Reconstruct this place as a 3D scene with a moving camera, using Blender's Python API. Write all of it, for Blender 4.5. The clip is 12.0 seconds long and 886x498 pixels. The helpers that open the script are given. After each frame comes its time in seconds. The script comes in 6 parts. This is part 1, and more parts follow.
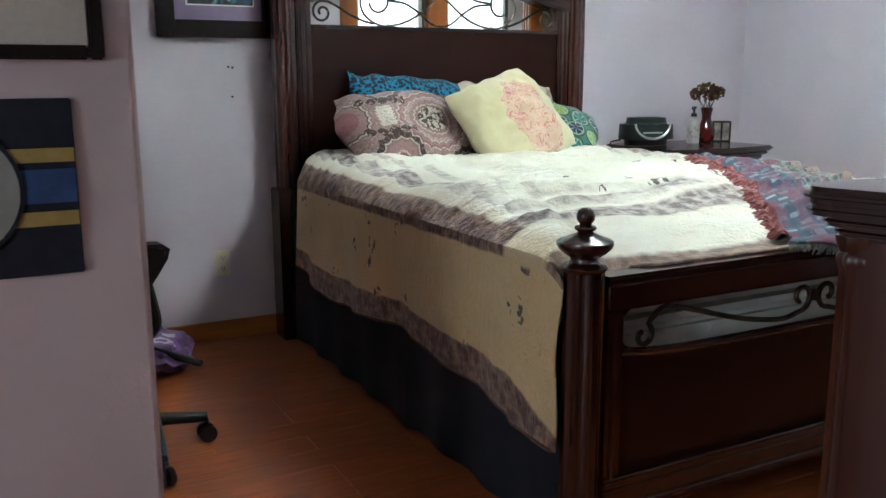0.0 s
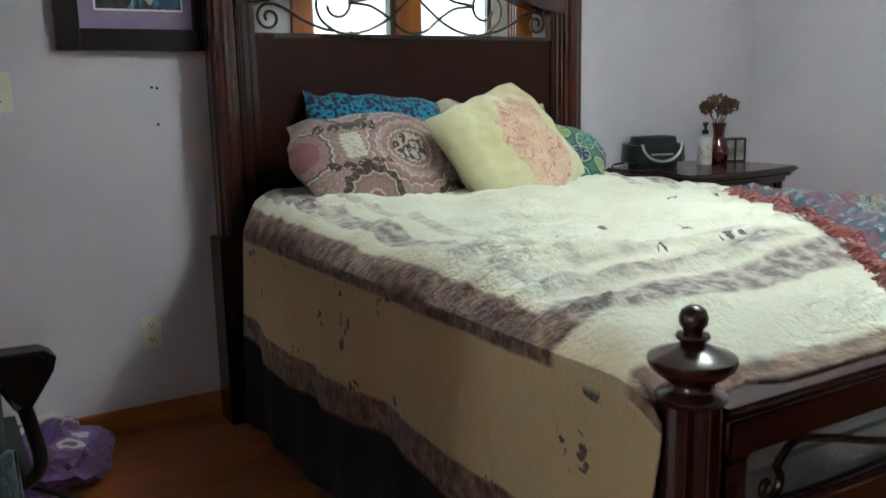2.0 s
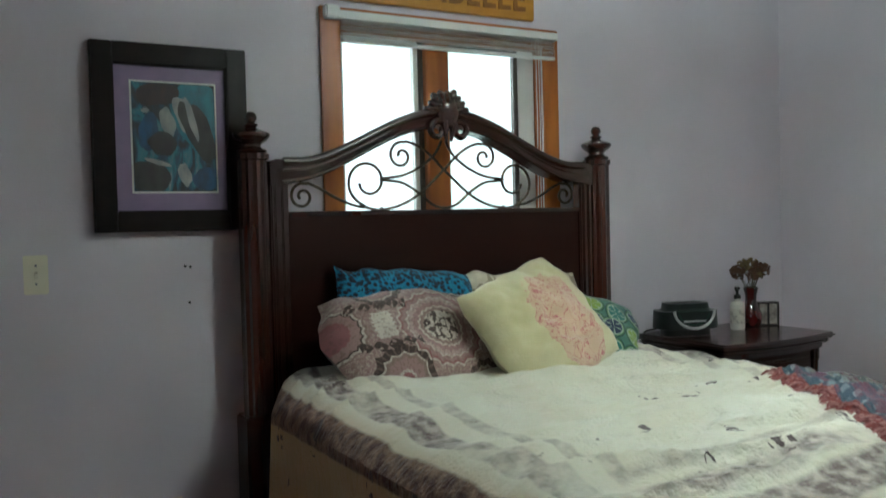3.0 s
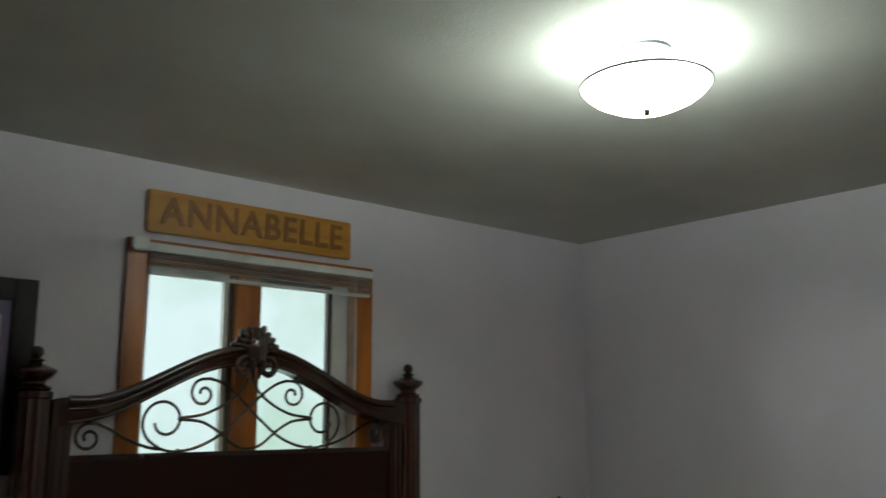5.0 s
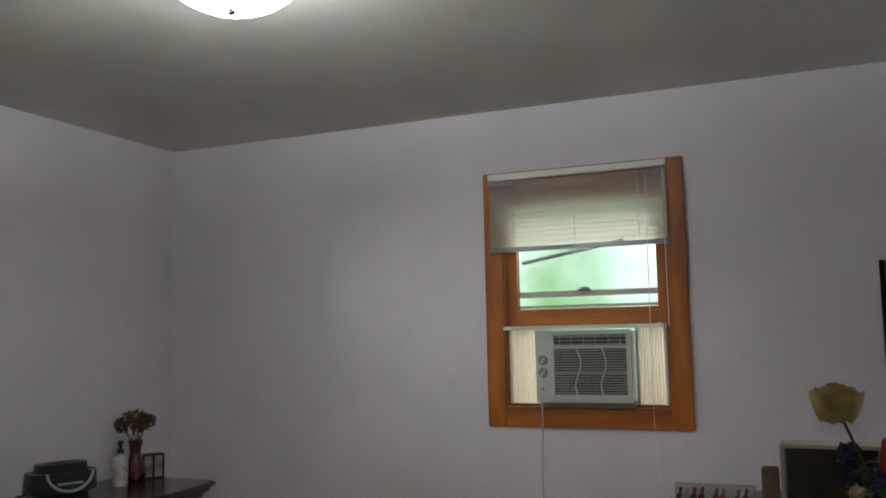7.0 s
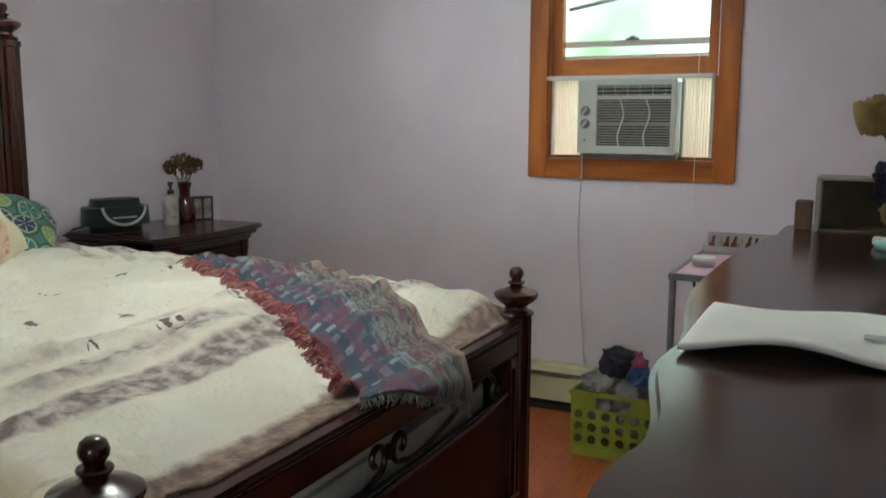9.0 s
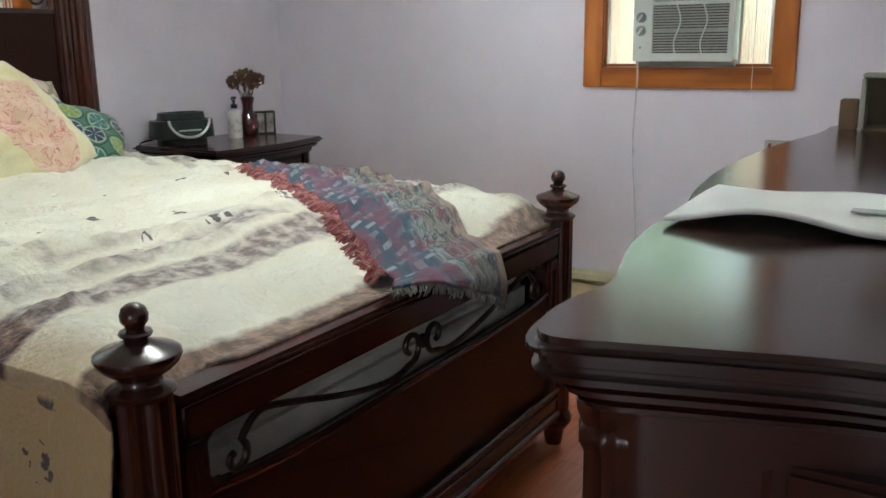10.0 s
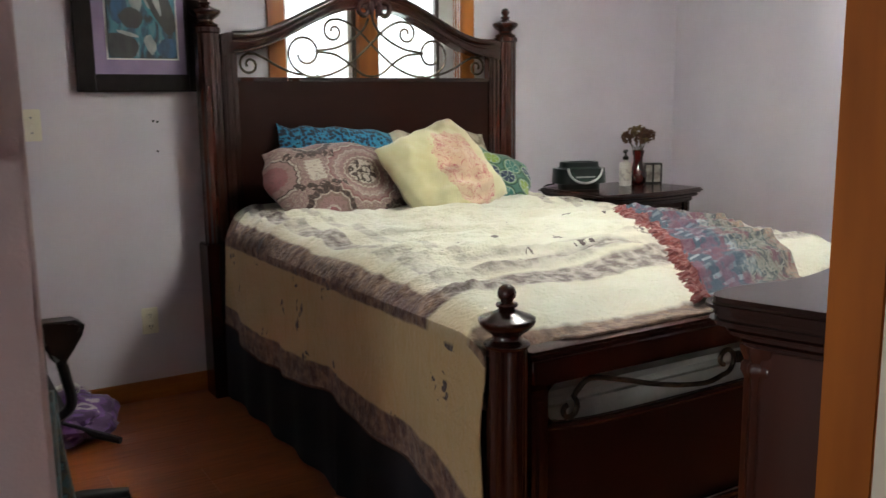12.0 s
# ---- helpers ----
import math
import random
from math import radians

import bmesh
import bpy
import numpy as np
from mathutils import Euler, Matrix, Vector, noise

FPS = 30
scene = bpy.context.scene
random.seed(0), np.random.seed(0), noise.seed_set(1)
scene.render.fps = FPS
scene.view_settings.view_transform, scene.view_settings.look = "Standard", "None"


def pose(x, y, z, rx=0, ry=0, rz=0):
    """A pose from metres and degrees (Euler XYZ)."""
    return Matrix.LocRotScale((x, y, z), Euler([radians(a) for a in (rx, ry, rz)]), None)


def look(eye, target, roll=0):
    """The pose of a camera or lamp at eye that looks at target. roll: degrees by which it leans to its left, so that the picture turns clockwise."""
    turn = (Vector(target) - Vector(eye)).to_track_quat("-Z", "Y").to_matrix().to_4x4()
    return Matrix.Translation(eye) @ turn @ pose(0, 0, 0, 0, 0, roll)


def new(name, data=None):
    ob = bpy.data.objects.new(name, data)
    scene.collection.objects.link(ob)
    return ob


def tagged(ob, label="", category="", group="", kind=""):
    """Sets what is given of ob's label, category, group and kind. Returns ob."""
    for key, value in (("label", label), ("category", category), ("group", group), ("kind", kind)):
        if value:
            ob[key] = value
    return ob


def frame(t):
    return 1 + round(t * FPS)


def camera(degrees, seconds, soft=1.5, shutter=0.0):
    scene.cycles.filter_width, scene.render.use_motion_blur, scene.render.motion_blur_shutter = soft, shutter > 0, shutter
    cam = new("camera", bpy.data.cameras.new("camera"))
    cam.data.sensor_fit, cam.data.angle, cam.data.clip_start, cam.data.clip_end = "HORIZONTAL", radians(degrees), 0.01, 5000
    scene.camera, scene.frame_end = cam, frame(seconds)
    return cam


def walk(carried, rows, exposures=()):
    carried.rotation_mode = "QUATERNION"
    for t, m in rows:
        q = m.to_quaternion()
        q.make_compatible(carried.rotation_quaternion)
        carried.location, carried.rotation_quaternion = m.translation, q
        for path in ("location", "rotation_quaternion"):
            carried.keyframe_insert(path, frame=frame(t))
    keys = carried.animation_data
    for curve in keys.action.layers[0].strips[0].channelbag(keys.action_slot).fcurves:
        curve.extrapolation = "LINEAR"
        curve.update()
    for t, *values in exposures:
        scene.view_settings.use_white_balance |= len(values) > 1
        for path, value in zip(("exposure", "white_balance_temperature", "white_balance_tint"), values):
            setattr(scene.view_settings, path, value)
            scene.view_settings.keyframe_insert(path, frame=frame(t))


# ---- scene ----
cam = camera(54.2, 12.0, soft=1.45, shutter=0.3)
PATH = [
    (0, (0.024, -0.229, 1.18), (0.945, 1.504, 0.794), -0.2),
    (0.3, (0.104, -0.125, 1.168), (1.013, 1.611, 0.77), -0.3),
    (0.5, (0.148, -0.067, 1.161), (1.044, 1.672, 0.742), -0.5),
    (0.6, (0.164, -0.02, 1.162), (1.069, 1.709, 0.722), -0.7),
    (0.8, (0.198, 0.056, 1.156), (1.11, 1.778, 0.706), -1.0),
    (1, (0.228, 0.14, 1.125), (1.143, 1.864, 0.69), -1.2),
    (1.5, (0.3, 0.313, 1.162), (1.233, 2.029, 0.728), -0.9),
    (2, (0.284, 0.488, 1.21), (1.302, 2.171, 0.845), -1.2),
    (2.5, (0.301, 0.522, 1.291), (1.308, 2.232, 1.041), -1.4),
    (3, (0.288, 0.547, 1.367), (1.284, 2.281, 1.305), -1.4),
    (3.2, (0.287, 0.55, 1.379), (1.288, 2.282, 1.383), -1.4),
    (4.8, (0.348, 0.52, 1.518), (1.563, 2.064, 1.889), -0.2),
    (5, (0.36, 0.511, 1.523), (1.652, 1.986, 1.913), -0.3),
    (5.5, (0.365, 0.496, 1.531), (1.857, 1.77, 1.921), -0.9),
    (6, (0.383, 0.486, 1.525), (2.039, 1.549, 1.882), -1.2),
    (6.5, (0.401, 0.474, 1.507), (2.17, 1.357, 1.809), -1.4),
    (6.7, (0.411, 0.453, 1.498), (2.212, 1.28, 1.766), -1.1),
    (8.3, (0.441, 0.43, 1.354), (2.275, 1.223, 1.255), 0.4),
    (8.5, (0.438, 0.432, 1.35), (2.256, 1.25, 1.193), 0.3),
    (9, (0.436, 0.423, 1.317), (2.208, 1.303, 1.024), 0.2),
    (9.5, (0.424, 0.393, 1.289), (2.144, 1.332, 0.888), -0.0),
    (10, (0.415, 0.297, 1.265), (2.073, 1.316, 0.803), -0.7),
    (10.5, (0.364, 0.227, 1.265), (1.89, 1.437, 0.808), -1.6),
    (11, (0.263, 0.104, 1.257), (1.553, 1.583, 0.872), -1.0),
    (11.5, (0.174, -0.029, 1.287), (1.318, 1.577, 0.951), -0.7),
    (11.6, (0.173, -0.064, 1.282), (1.283, 1.567, 0.953), -0.3),
    (11.8, (0.147, -0.146, 1.288), (1.223, 1.508, 0.958), -0.4),
    (12, (0.108, -0.214, 1.299), (1.138, 1.467, 0.965), -0.7),
]
EXPOSURE = [(0.0, 1.6, 5700, 5), (1.5, 1.5, 5850, 4), (2.5, 0.9, 5900, -1), (3.0, 0.65, 5950, -1), (5.0, -0.45, 6400, -1), (5.5, -0.58, 6400, -2), (6.5, -0.2, 6400, 8), (8.3, 0.64, 6350, 10), (9.0, 0.68, 6350, 10), (9.5, 1.1, 6200, 9), (10.5, 1.2, 6150, 9), (11.0, 1.15, 6300, 11), (12.0, 1.25, 6600, 12)]
walk(cam, [(t, look(eye, target, roll)) for t, eye, target, roll in PATH], EXPOSURE)

# ---- light ----
world = bpy.data.worlds.new("sky")
scene.world = world
world.use_nodes = True
wn = world.node_tree.nodes
sky = wn.new("ShaderNodeTexSky")
sky.sky_type, sky.sun_disc, sky.sun_elevation, sky.sun_rotation = "NISHITA", False, radians(40), radians(200)
wn["Background"].inputs[1].default_value = 0.08
world.node_tree.links.new(sky.outputs[0], wn["Background"].inputs[0])


def lamp(name, kind, m, energy, colour, **more):
    data = bpy.data.lights.new(name, kind)
    data.energy, data.color = energy, colour
    if "size" in more:
        data.shape, data.size, data.size_y = "RECTANGLE", more["size"], more["size_y"]
    if "radius" in more:
        data.shadow_soft_size = more["radius"]
    ob = new(name, data)
    ob.matrix_world = m
    return ob


# no hall window is in view; lamp added to brighten partition and walls
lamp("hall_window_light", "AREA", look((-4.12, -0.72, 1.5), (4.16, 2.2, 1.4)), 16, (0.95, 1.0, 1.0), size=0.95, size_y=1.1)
sun = lamp("sun", "SUN", look((0, 0, 10), (-3.0, -6.0, 3.5)), 0.8, (1.0, 0.97, 0.92))
sun.data.angle = radians(12)
lamp("window_skylight", "AREA", look((5.3, 1.4, 3.4), (4.2, 1.4, 1.5)), 50, (0.95, 1.0, 0.97), size=1.6, size_y=1.2)
lamp("head_window_skylight", "AREA", look((-1.6, 6.9, 2.3), (2.1, 3.66, 1.7)), 110, (0.96, 0.98, 1.0), size=1.6, size_y=1.2)
LAMP = (2.24, 1.818)
for dx in (-0.06, 0.06):
    lamp("bulb", "POINT", pose(LAMP[0] + dx, LAMP[1], 2.428), 13, (0.95, 1.0, 0.95), radius=0.025)


# ---- materials ----
def shader(name, colour, rough=0.6, metal=0.0, colour2=None, scale=8.0, detail=6.0, bump=0.0, bump_scale=60.0, stretch=(1, 1, 1), spread=(0.35, 0.65), per_object=0.0, coat=0.0, fuzz=0.0):
    """A material of two mottled tones with fine relief; returns it with its nodes for more."""
    m = bpy.data.materials.new(name)
    m.use_nodes = True
    n, l = m.node_tree.nodes, m.node_tree.links
    b = n["Principled BSDF"]
    b.inputs["Roughness"].default_value, b.inputs["Metallic"].default_value = rough, metal
    b.inputs["Coat Weight"].default_value, b.inputs["Coat Roughness"].default_value = coat, 0.12
    b.inputs["Sheen Weight"].default_value = fuzz
    tc, mp = n.new("ShaderNodeTexCoord"), n.new("ShaderNodeMapping")
    mp.inputs["Scale"].default_value = stretch
    l.new(tc.outputs["Object"], mp.inputs["Vector"])
    nz, ramp = n.new("ShaderNodeTexNoise"), n.new("ShaderNodeValToRGB")
    nz.inputs["Scale"].default_value, nz.inputs["Detail"].default_value = scale, detail
    l.new(mp.outputs[0], nz.inputs["Vector"])
    c2 = colour2 or [c * 0.82 for c in colour]
    ramp.color_ramp.elements[0].position, ramp.color_ramp.elements[1].position = spread
    ramp.color_ramp.elements[0].color, ramp.color_ramp.elements[1].color = (*c2, 1), (*colour, 1)
    l.new(nz.outputs[0], ramp.inputs[0])
    out = ramp.outputs[0]
    if per_object:
        info, hsv, mr = n.new("ShaderNodeObjectInfo"), n.new("ShaderNodeHueSaturation"), n.new("ShaderNodeMapRange")
        mr.inputs["To Min"].default_value, mr.inputs["To Max"].default_value = 1 - per_object, 1 + per_object
        l.new(info.outputs["Random"], mr.inputs["Value"])
        l.new(mr.outputs[0], hsv.inputs["Value"])
        l.new(out, hsv.inputs["Color"])
        out = hsv.outputs[0]
    l.new(out, b.inputs["Base Color"])
    if bump:
        nb, bp = n.new("ShaderNodeTexNoise"), n.new("ShaderNodeBump")
        nb.inputs["Scale"].default_value, nb.inputs["Detail"].default_value = bump_scale, 5
        bp.inputs["Strength"].default_value, bp.inputs["Distance"].default_value = bump, 0.01
        l.new(mp.outputs[0], nb.inputs["Vector"])
        l.new(nb.outputs[0], bp.inputs["Height"])
        l.new(bp.outputs[0], b.inputs["Normal"])
    return m


def glow(name, colour, strength, colour2=None, scale=1.0):
    m = shader(name, (0.0, 0.0, 0.0))
    n, l = m.node_tree.nodes, m.node_tree.links
    b = n["Principled BSDF"]
    b.inputs["Emission Strength"].default_value = strength
    b.inputs["Emission Color"].default_value = (*colour, 1)
    if colour2:
        nz, ramp, tc = n.new("ShaderNodeTexNoise"), n.new("ShaderNodeValToRGB"), n.new("ShaderNodeTexCoord")
        nz.inputs["Scale"].default_value, nz.inputs["Detail"].default_value = scale, 8
        ramp.color_ramp.elements[0].position, ramp.color_ramp.elements[1].position = 0.35, 0.62
        ramp.color_ramp.elements[0].color, ramp.color_ramp.elements[1].color = (*colour, 1), (*colour2, 1)
        l.new(tc.outputs["Object"], nz.inputs["Vector"])
        l.new(nz.outputs[0], ramp.inputs[0])
        l.new(ramp.outputs[0], b.inputs["Emission Color"])
    return m


WALL = shader("lavender_paint", (0.72, 0.68, 0.74), 0.75, colour2=(0.67, 0.635, 0.69), scale=2.5, bump=0.12, bump_scale=140)
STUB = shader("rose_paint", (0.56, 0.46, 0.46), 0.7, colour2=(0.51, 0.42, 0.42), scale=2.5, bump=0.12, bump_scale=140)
CEILING = shader("ceiling_paint", (0.66, 0.66, 0.62), 0.85, colour2=(0.6, 0.6, 0.56), scale=3, bump=0.15, bump_scale=110)
FLOOR = shader("floor_laminate", (0.40, 0.105, 0.028), 0.36, colour2=(0.28, 0.068, 0.018), scale=5, stretch=(1.2, 14, 1), per_object=0.10, bump=0.03, bump_scale=30)
GAP = shader("floor_gap", (0.12, 0.04, 0.015), 0.8)
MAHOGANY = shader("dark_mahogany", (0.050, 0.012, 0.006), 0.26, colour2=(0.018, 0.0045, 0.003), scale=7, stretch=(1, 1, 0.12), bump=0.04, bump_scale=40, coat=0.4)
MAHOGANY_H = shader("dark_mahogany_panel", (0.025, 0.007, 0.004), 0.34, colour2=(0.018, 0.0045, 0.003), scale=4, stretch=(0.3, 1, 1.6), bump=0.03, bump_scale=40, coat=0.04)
SIDE_WOOD = shader("dresser_side_wood", (0.062, 0.020, 0.012), 0.28, colour2=(0.034, 0.010, 0.007), scale=5, stretch=(1, 1, 0.15), bump=0.03, bump_scale=40, coat=0.2)
TOP_WOOD = shader("polished_dresser_wood", (0.030, 0.012, 0.008), 0.19, colour2=(0.022, 0.008, 0.006), scale=5, stretch=(0.2, 2, 1), bump=0.015, bump_scale=30, coat=0.2)
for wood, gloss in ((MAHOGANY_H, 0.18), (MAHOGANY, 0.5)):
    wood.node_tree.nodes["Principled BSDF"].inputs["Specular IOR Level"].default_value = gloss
IRON = shader("aged_bronze_iron", (0.10, 0.075, 0.05), 0.32, metal=0.85, colour2=(0.03, 0.022, 0.016), scale=30, bump=0.1, bump_scale=90)
OAK = shader("varnished_oak", (0.52, 0.165, 0.020), 0.36, colour2=(0.27, 0.075, 0.009), scale=6, stretch=(2, 2, 0.3), bump=0.05, bump_scale=50)
OAK_H = shader("varnished_oak_level", (0.50, 0.165, 0.022), 0.36, colour2=(0.27, 0.078, 0.010), scale=6, stretch=(0.3, 0.3, 3), bump=0.05, bump_scale=50)
WHITE = shader("white_vinyl", (0.80, 0.81, 0.78), 0.42, colour2=(0.72, 0.73, 0.70), scale=6)
ALMOND = shader("almond_plastic", (0.84, 0.81, 0.66), 0.35, colour2=(0.79, 0.76, 0.61), scale=9)
BLACK = shader("black_plastic", (0.011, 0.011, 0.012), 0.38, colour2=(0.007, 0.007, 0.008), scale=14, bump=0.05, bump_scale=200)
GREY = shader("grey_steel", (0.30, 0.31, 0.33), 0.35, metal=0.6, scale=12)
BLACK.node_tree.nodes["Principled BSDF"].inputs["Specular IOR Level"].default_value = 0.3
SLOT = shader("dark_slot", (0.015, 0.013, 0.012), 0.7)


# ---- mesh helpers ----
def part(name, bm, mat, parent=None, label="", smooth=True, local=False):
    """Links a bmesh as one mesh object; its points are in the world unless local."""
    me = bpy.data.meshes.new(name)
    bmesh.ops.recalc_face_normals(bm, faces=bm.faces)
    if parent is not None and not local:
        at = Vector((0, 0, 0))
        p = parent
        while p is not None:
            at += p.location
            p = p.parent
        bmesh.ops.translate(bm, verts=bm.verts, vec=-at)
    bm.to_mesh(me)
    bm.free()
    me.materials.append(mat)
    if smooth:
        me.shade_smooth()
        me.set_sharp_from_angle(angle=radians(38))
    ob = new(name, me)
    ob.parent = parent
    if label:
        ob["label"] = label
    return ob


def thing(name, label, category, at=(0, 0, 0), turn=0.0, group="", kind=""):
    ob = new(name)
    ob.empty_display_size = 0.1
    ob.matrix_basis = pose(*at, 0, 0, turn)
    return tagged(ob, label, category, group, kind)


def box(x0, x1, y0, y1, z0, z1, bevel=0.0, bm=None, seg=2):
    b = bmesh.new()
    bmesh.ops.create_cube(b, size=1, matrix=Matrix.Translation(((x0 + x1) / 2, (y0 + y1) / 2, (z0 + z1) / 2)) @ Matrix.Diagonal((abs(x1 - x0), abs(y1 - y0), abs(z1 - z0), 1)))
    if bevel:
        bmesh.ops.bevel(b, geom=b.edges, offset=bevel, segments=seg, affect="EDGES", clamp_overlap=True)
    return join(bm, b)


def join(bm, b):
    if bm is None:
        return b
    me = bpy.data.meshes.new("tmp")
    b.to_mesh(me)
    b.free()
    bm.from_mesh(me)
    bpy.data.meshes.remove(me)
    return bm


def moved(bm, m):
    bmesh.ops.transform(bm, matrix=m, verts=bm.verts)
    return bm


def lathe(profile, at=(0, 0, 0), seg=28, flutes=0, depth=0.0, bm=None):
    """Turns (radius, height) pairs round an upright axis; flutes cut grooves of that depth."""
    b = bmesh.new()
    rings = []
    for r, z in profile:
        ring = []
        for i in range(seg):
            a = 2 * math.pi * i / seg
            rr = r - (depth * (0.5 - 0.5 * math.cos(flutes * a)) if flutes else 0)
            ring.append(b.verts.new((at[0] + rr * math.cos(a), at[1] + rr * math.sin(a), at[2] + z)))
        rings.append(ring)
    for p, q in zip(rings, rings[1:]):
        for i in range(seg):
            b.faces.new((p[i], p[(i + 1) % seg], q[(i + 1) % seg], q[i]))
    for ring, ok in ((rings[0], profile[0][0] > 1e-5), (rings[-1], profile[-1][0] > 1e-5)):
        if ok:
            b.faces.new(ring)
    bmesh.ops.remove_doubles(b, verts=b.verts, dist=1e-6)
    return join(bm, b)


def tube(points, radius, seg=8, bm=None, flat=1.0):
    """A round bar swept along points."""
    b = bmesh.new()
    pts = [Vector(p) for p in points]
    rings = []
    up = None
    for i, p in enumerate(pts):
        d = (pts[min(i + 1, len(pts) - 1)] - pts[max(i - 1, 0)]).normalized()
        if up is None:
            up = Vector((0, 1, 0)) if abs(d.y) < 0.9 else Vector((1, 0, 0))
        up = (up - d * up.dot(d)).normalized()
        side = d.cross(up)
        r = radius[i] if isinstance(radius, (list, tuple)) else radius
        rings.append([b.verts.new(p + r * (math.cos(2 * math.pi * k / seg) * side + flat * math.sin(2 * math.pi * k / seg) * up)) for k in range(seg)])
    for p, q in zip(rings, rings[1:]):
        for k in range(seg):
            b.faces.new((p[k], p[(k + 1) % seg], q[(k + 1) % seg], q[k]))
    b.faces.new(rings[0])
    b.faces.new(rings[-1])
    return join(bm, b)


def smooth_path(points, steps=8):
    """A Catmull-Rom curve through points."""
    p = [Vector(points[0])] + [Vector(q) for q in points] + [Vector(points[-1])]
    out = []
    for a, b, c, d in zip(p, p[1:], p[2:], p[3:]):
        for i in range(steps):
            t = i / steps
            out.append(0.5 * (2 * b + (c - a) * t + (2 * a - 5 * b + 4 * c - d) * t * t + (3 * b - a - 3 * c + d) * t ** 3))
    out.append(Vector(points[-1]))
    return out


def spiral(cx, cz, r0, r1, a0, a1, y, n=28):
    """Points of a scroll in an upright plane at y."""
    return [(cx + (r0 + (r1 - r0) * i / n) * math.cos(radians(a0 + (a1 - a0) * i / n)), y, cz + (r0 + (r1 - r0) * i / n) * math.sin(radians(a0 + (a1 - a0) * i / n))) for i in range(n + 1)]


def slab(outline, z0, z1, bevel=0.0, seg=3):
    """A level board of any outline, (x, y) in order."""
    b = bmesh.new()
    f = b.faces.new([b.verts.new((x, y, z0)) for x, y in outline])
    r = bmesh.ops.extrude_face_region(b, geom=[f])
    bmesh.ops.translate(b, verts=[v for v in r["geom"] if isinstance(v, bmesh.types.BMVert)], vec=(0, 0, z1 - z0))
    if bevel:
        es = [e for e in b.edges if abs(e.verts[0].co.z - e.verts[1].co.z) < 1e-6]
        bmesh.ops.bevel(b, geom=es, offset=bevel, segments=seg, affect="EDGES", clamp_overlap=True)
    return b


def upright(outline, y0, y1, bevel=0.0):
    """A standing board of any outline, (x, z) in order, between y0 and y1."""
    b = slab([(x, z) for x, z in outline], 0, 1)
    for v in b.verts:
        x, z, k = v.co
        v.co = (x, y0 + (y1 - y0) * k, z)
    if bevel:
        es = [e for e in b.edges if abs(e.verts[0].co.y - e.verts[1].co.y) < 1e-6]
        bmesh.ops.bevel(b, geom=es, offset=bevel, segments=2, affect="EDGES", clamp_overlap=True)
    return b


def grid(nx, ny, f):
    """A sheet of nx by ny cells; f(u, v) gives the place."""
    b = bmesh.new()
    vs = [[b.verts.new(f(i / nx, j / ny)) for i in range(nx + 1)] for j in range(ny + 1)]
    for j in range(ny):
        for i in range(nx):
            b.faces.new((vs[j][i], vs[j][i + 1], vs[j + 1][i + 1], vs[j + 1][i]))
    return b


def structure(name, bm, mat, label, category, smooth=False):
    return tagged(part(name, bm, mat, smooth=smooth), label, category, kind="structure")


# ---- room ----
XL, XR, YH, ZC = -1.2, 4.163, 3.66, 2.515
YB0, YB1 = 0.02, 0.14
W1 = (1.63, 2.60, 1.16, 2.125)
W2 = (1.02, 1.75, 1.155, 2.13)
floor = structure("floor", box(-4.3, XR + 0.15, -1.6, YH + 0.15, -0.12, -0.012), GAP, "subfloor under reddish wood laminate planks", "floor")
structure("ceiling", box(-4.3, XR + 0.15, -1.6, YH + 0.15, ZC, ZC + 0.12), CEILING, "matt off-white painted ceiling", "ceiling")
b = box(XL - 0.15, W1[0], YH, YH + 0.15, -0.1, ZC)
box(W1[1], XR + 0.15, YH, YH + 0.15, -0.1, ZC, bm=b)
box(W1[0], W1[1], YH, YH + 0.15, -0.1, W1[2], bm=b)
box(W1[0], W1[1], YH, YH + 0.15, W1[3], ZC, bm=b)
structure("wall_north", b, WALL, "lavender painted wall behind the bed", "wall")
b = box(XR, XR + 0.15, -1.6, W2[0], -0.1, ZC)
box(XR, XR + 0.15, W2[1], YH, -0.1, ZC, bm=b)
box(XR, XR + 0.15, W2[0], W2[1], -0.1, W2[2], bm=b)
box(XR, XR + 0.15, W2[0], W2[1], W2[3], ZC, bm=b)
structure("wall_east", b, WALL, "lavender painted wall with the air conditioner window", "wall")
structure("wall_west", box(XL - 0.15, XL, 1.53, YH, -0.1, ZC), WALL, "plain lavender painted wall", "wall")
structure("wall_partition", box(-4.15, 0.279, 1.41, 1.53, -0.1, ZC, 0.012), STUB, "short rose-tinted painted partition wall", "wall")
structure("wall_south", box(0.72, XR, YB0, YB1, -0.1, ZC), WALL, "lavender painted wall behind the dresser", "wall")
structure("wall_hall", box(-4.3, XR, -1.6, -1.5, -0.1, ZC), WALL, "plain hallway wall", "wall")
# out of view; its opening is added to go with the hall lamp
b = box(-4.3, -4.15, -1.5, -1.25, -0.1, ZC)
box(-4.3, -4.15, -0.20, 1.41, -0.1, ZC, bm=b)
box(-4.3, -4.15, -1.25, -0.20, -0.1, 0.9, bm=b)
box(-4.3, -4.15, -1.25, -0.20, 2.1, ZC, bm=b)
structure("wall_hall_end", b, WALL, "unseen hallway end wall with an added opening for light", "wall")

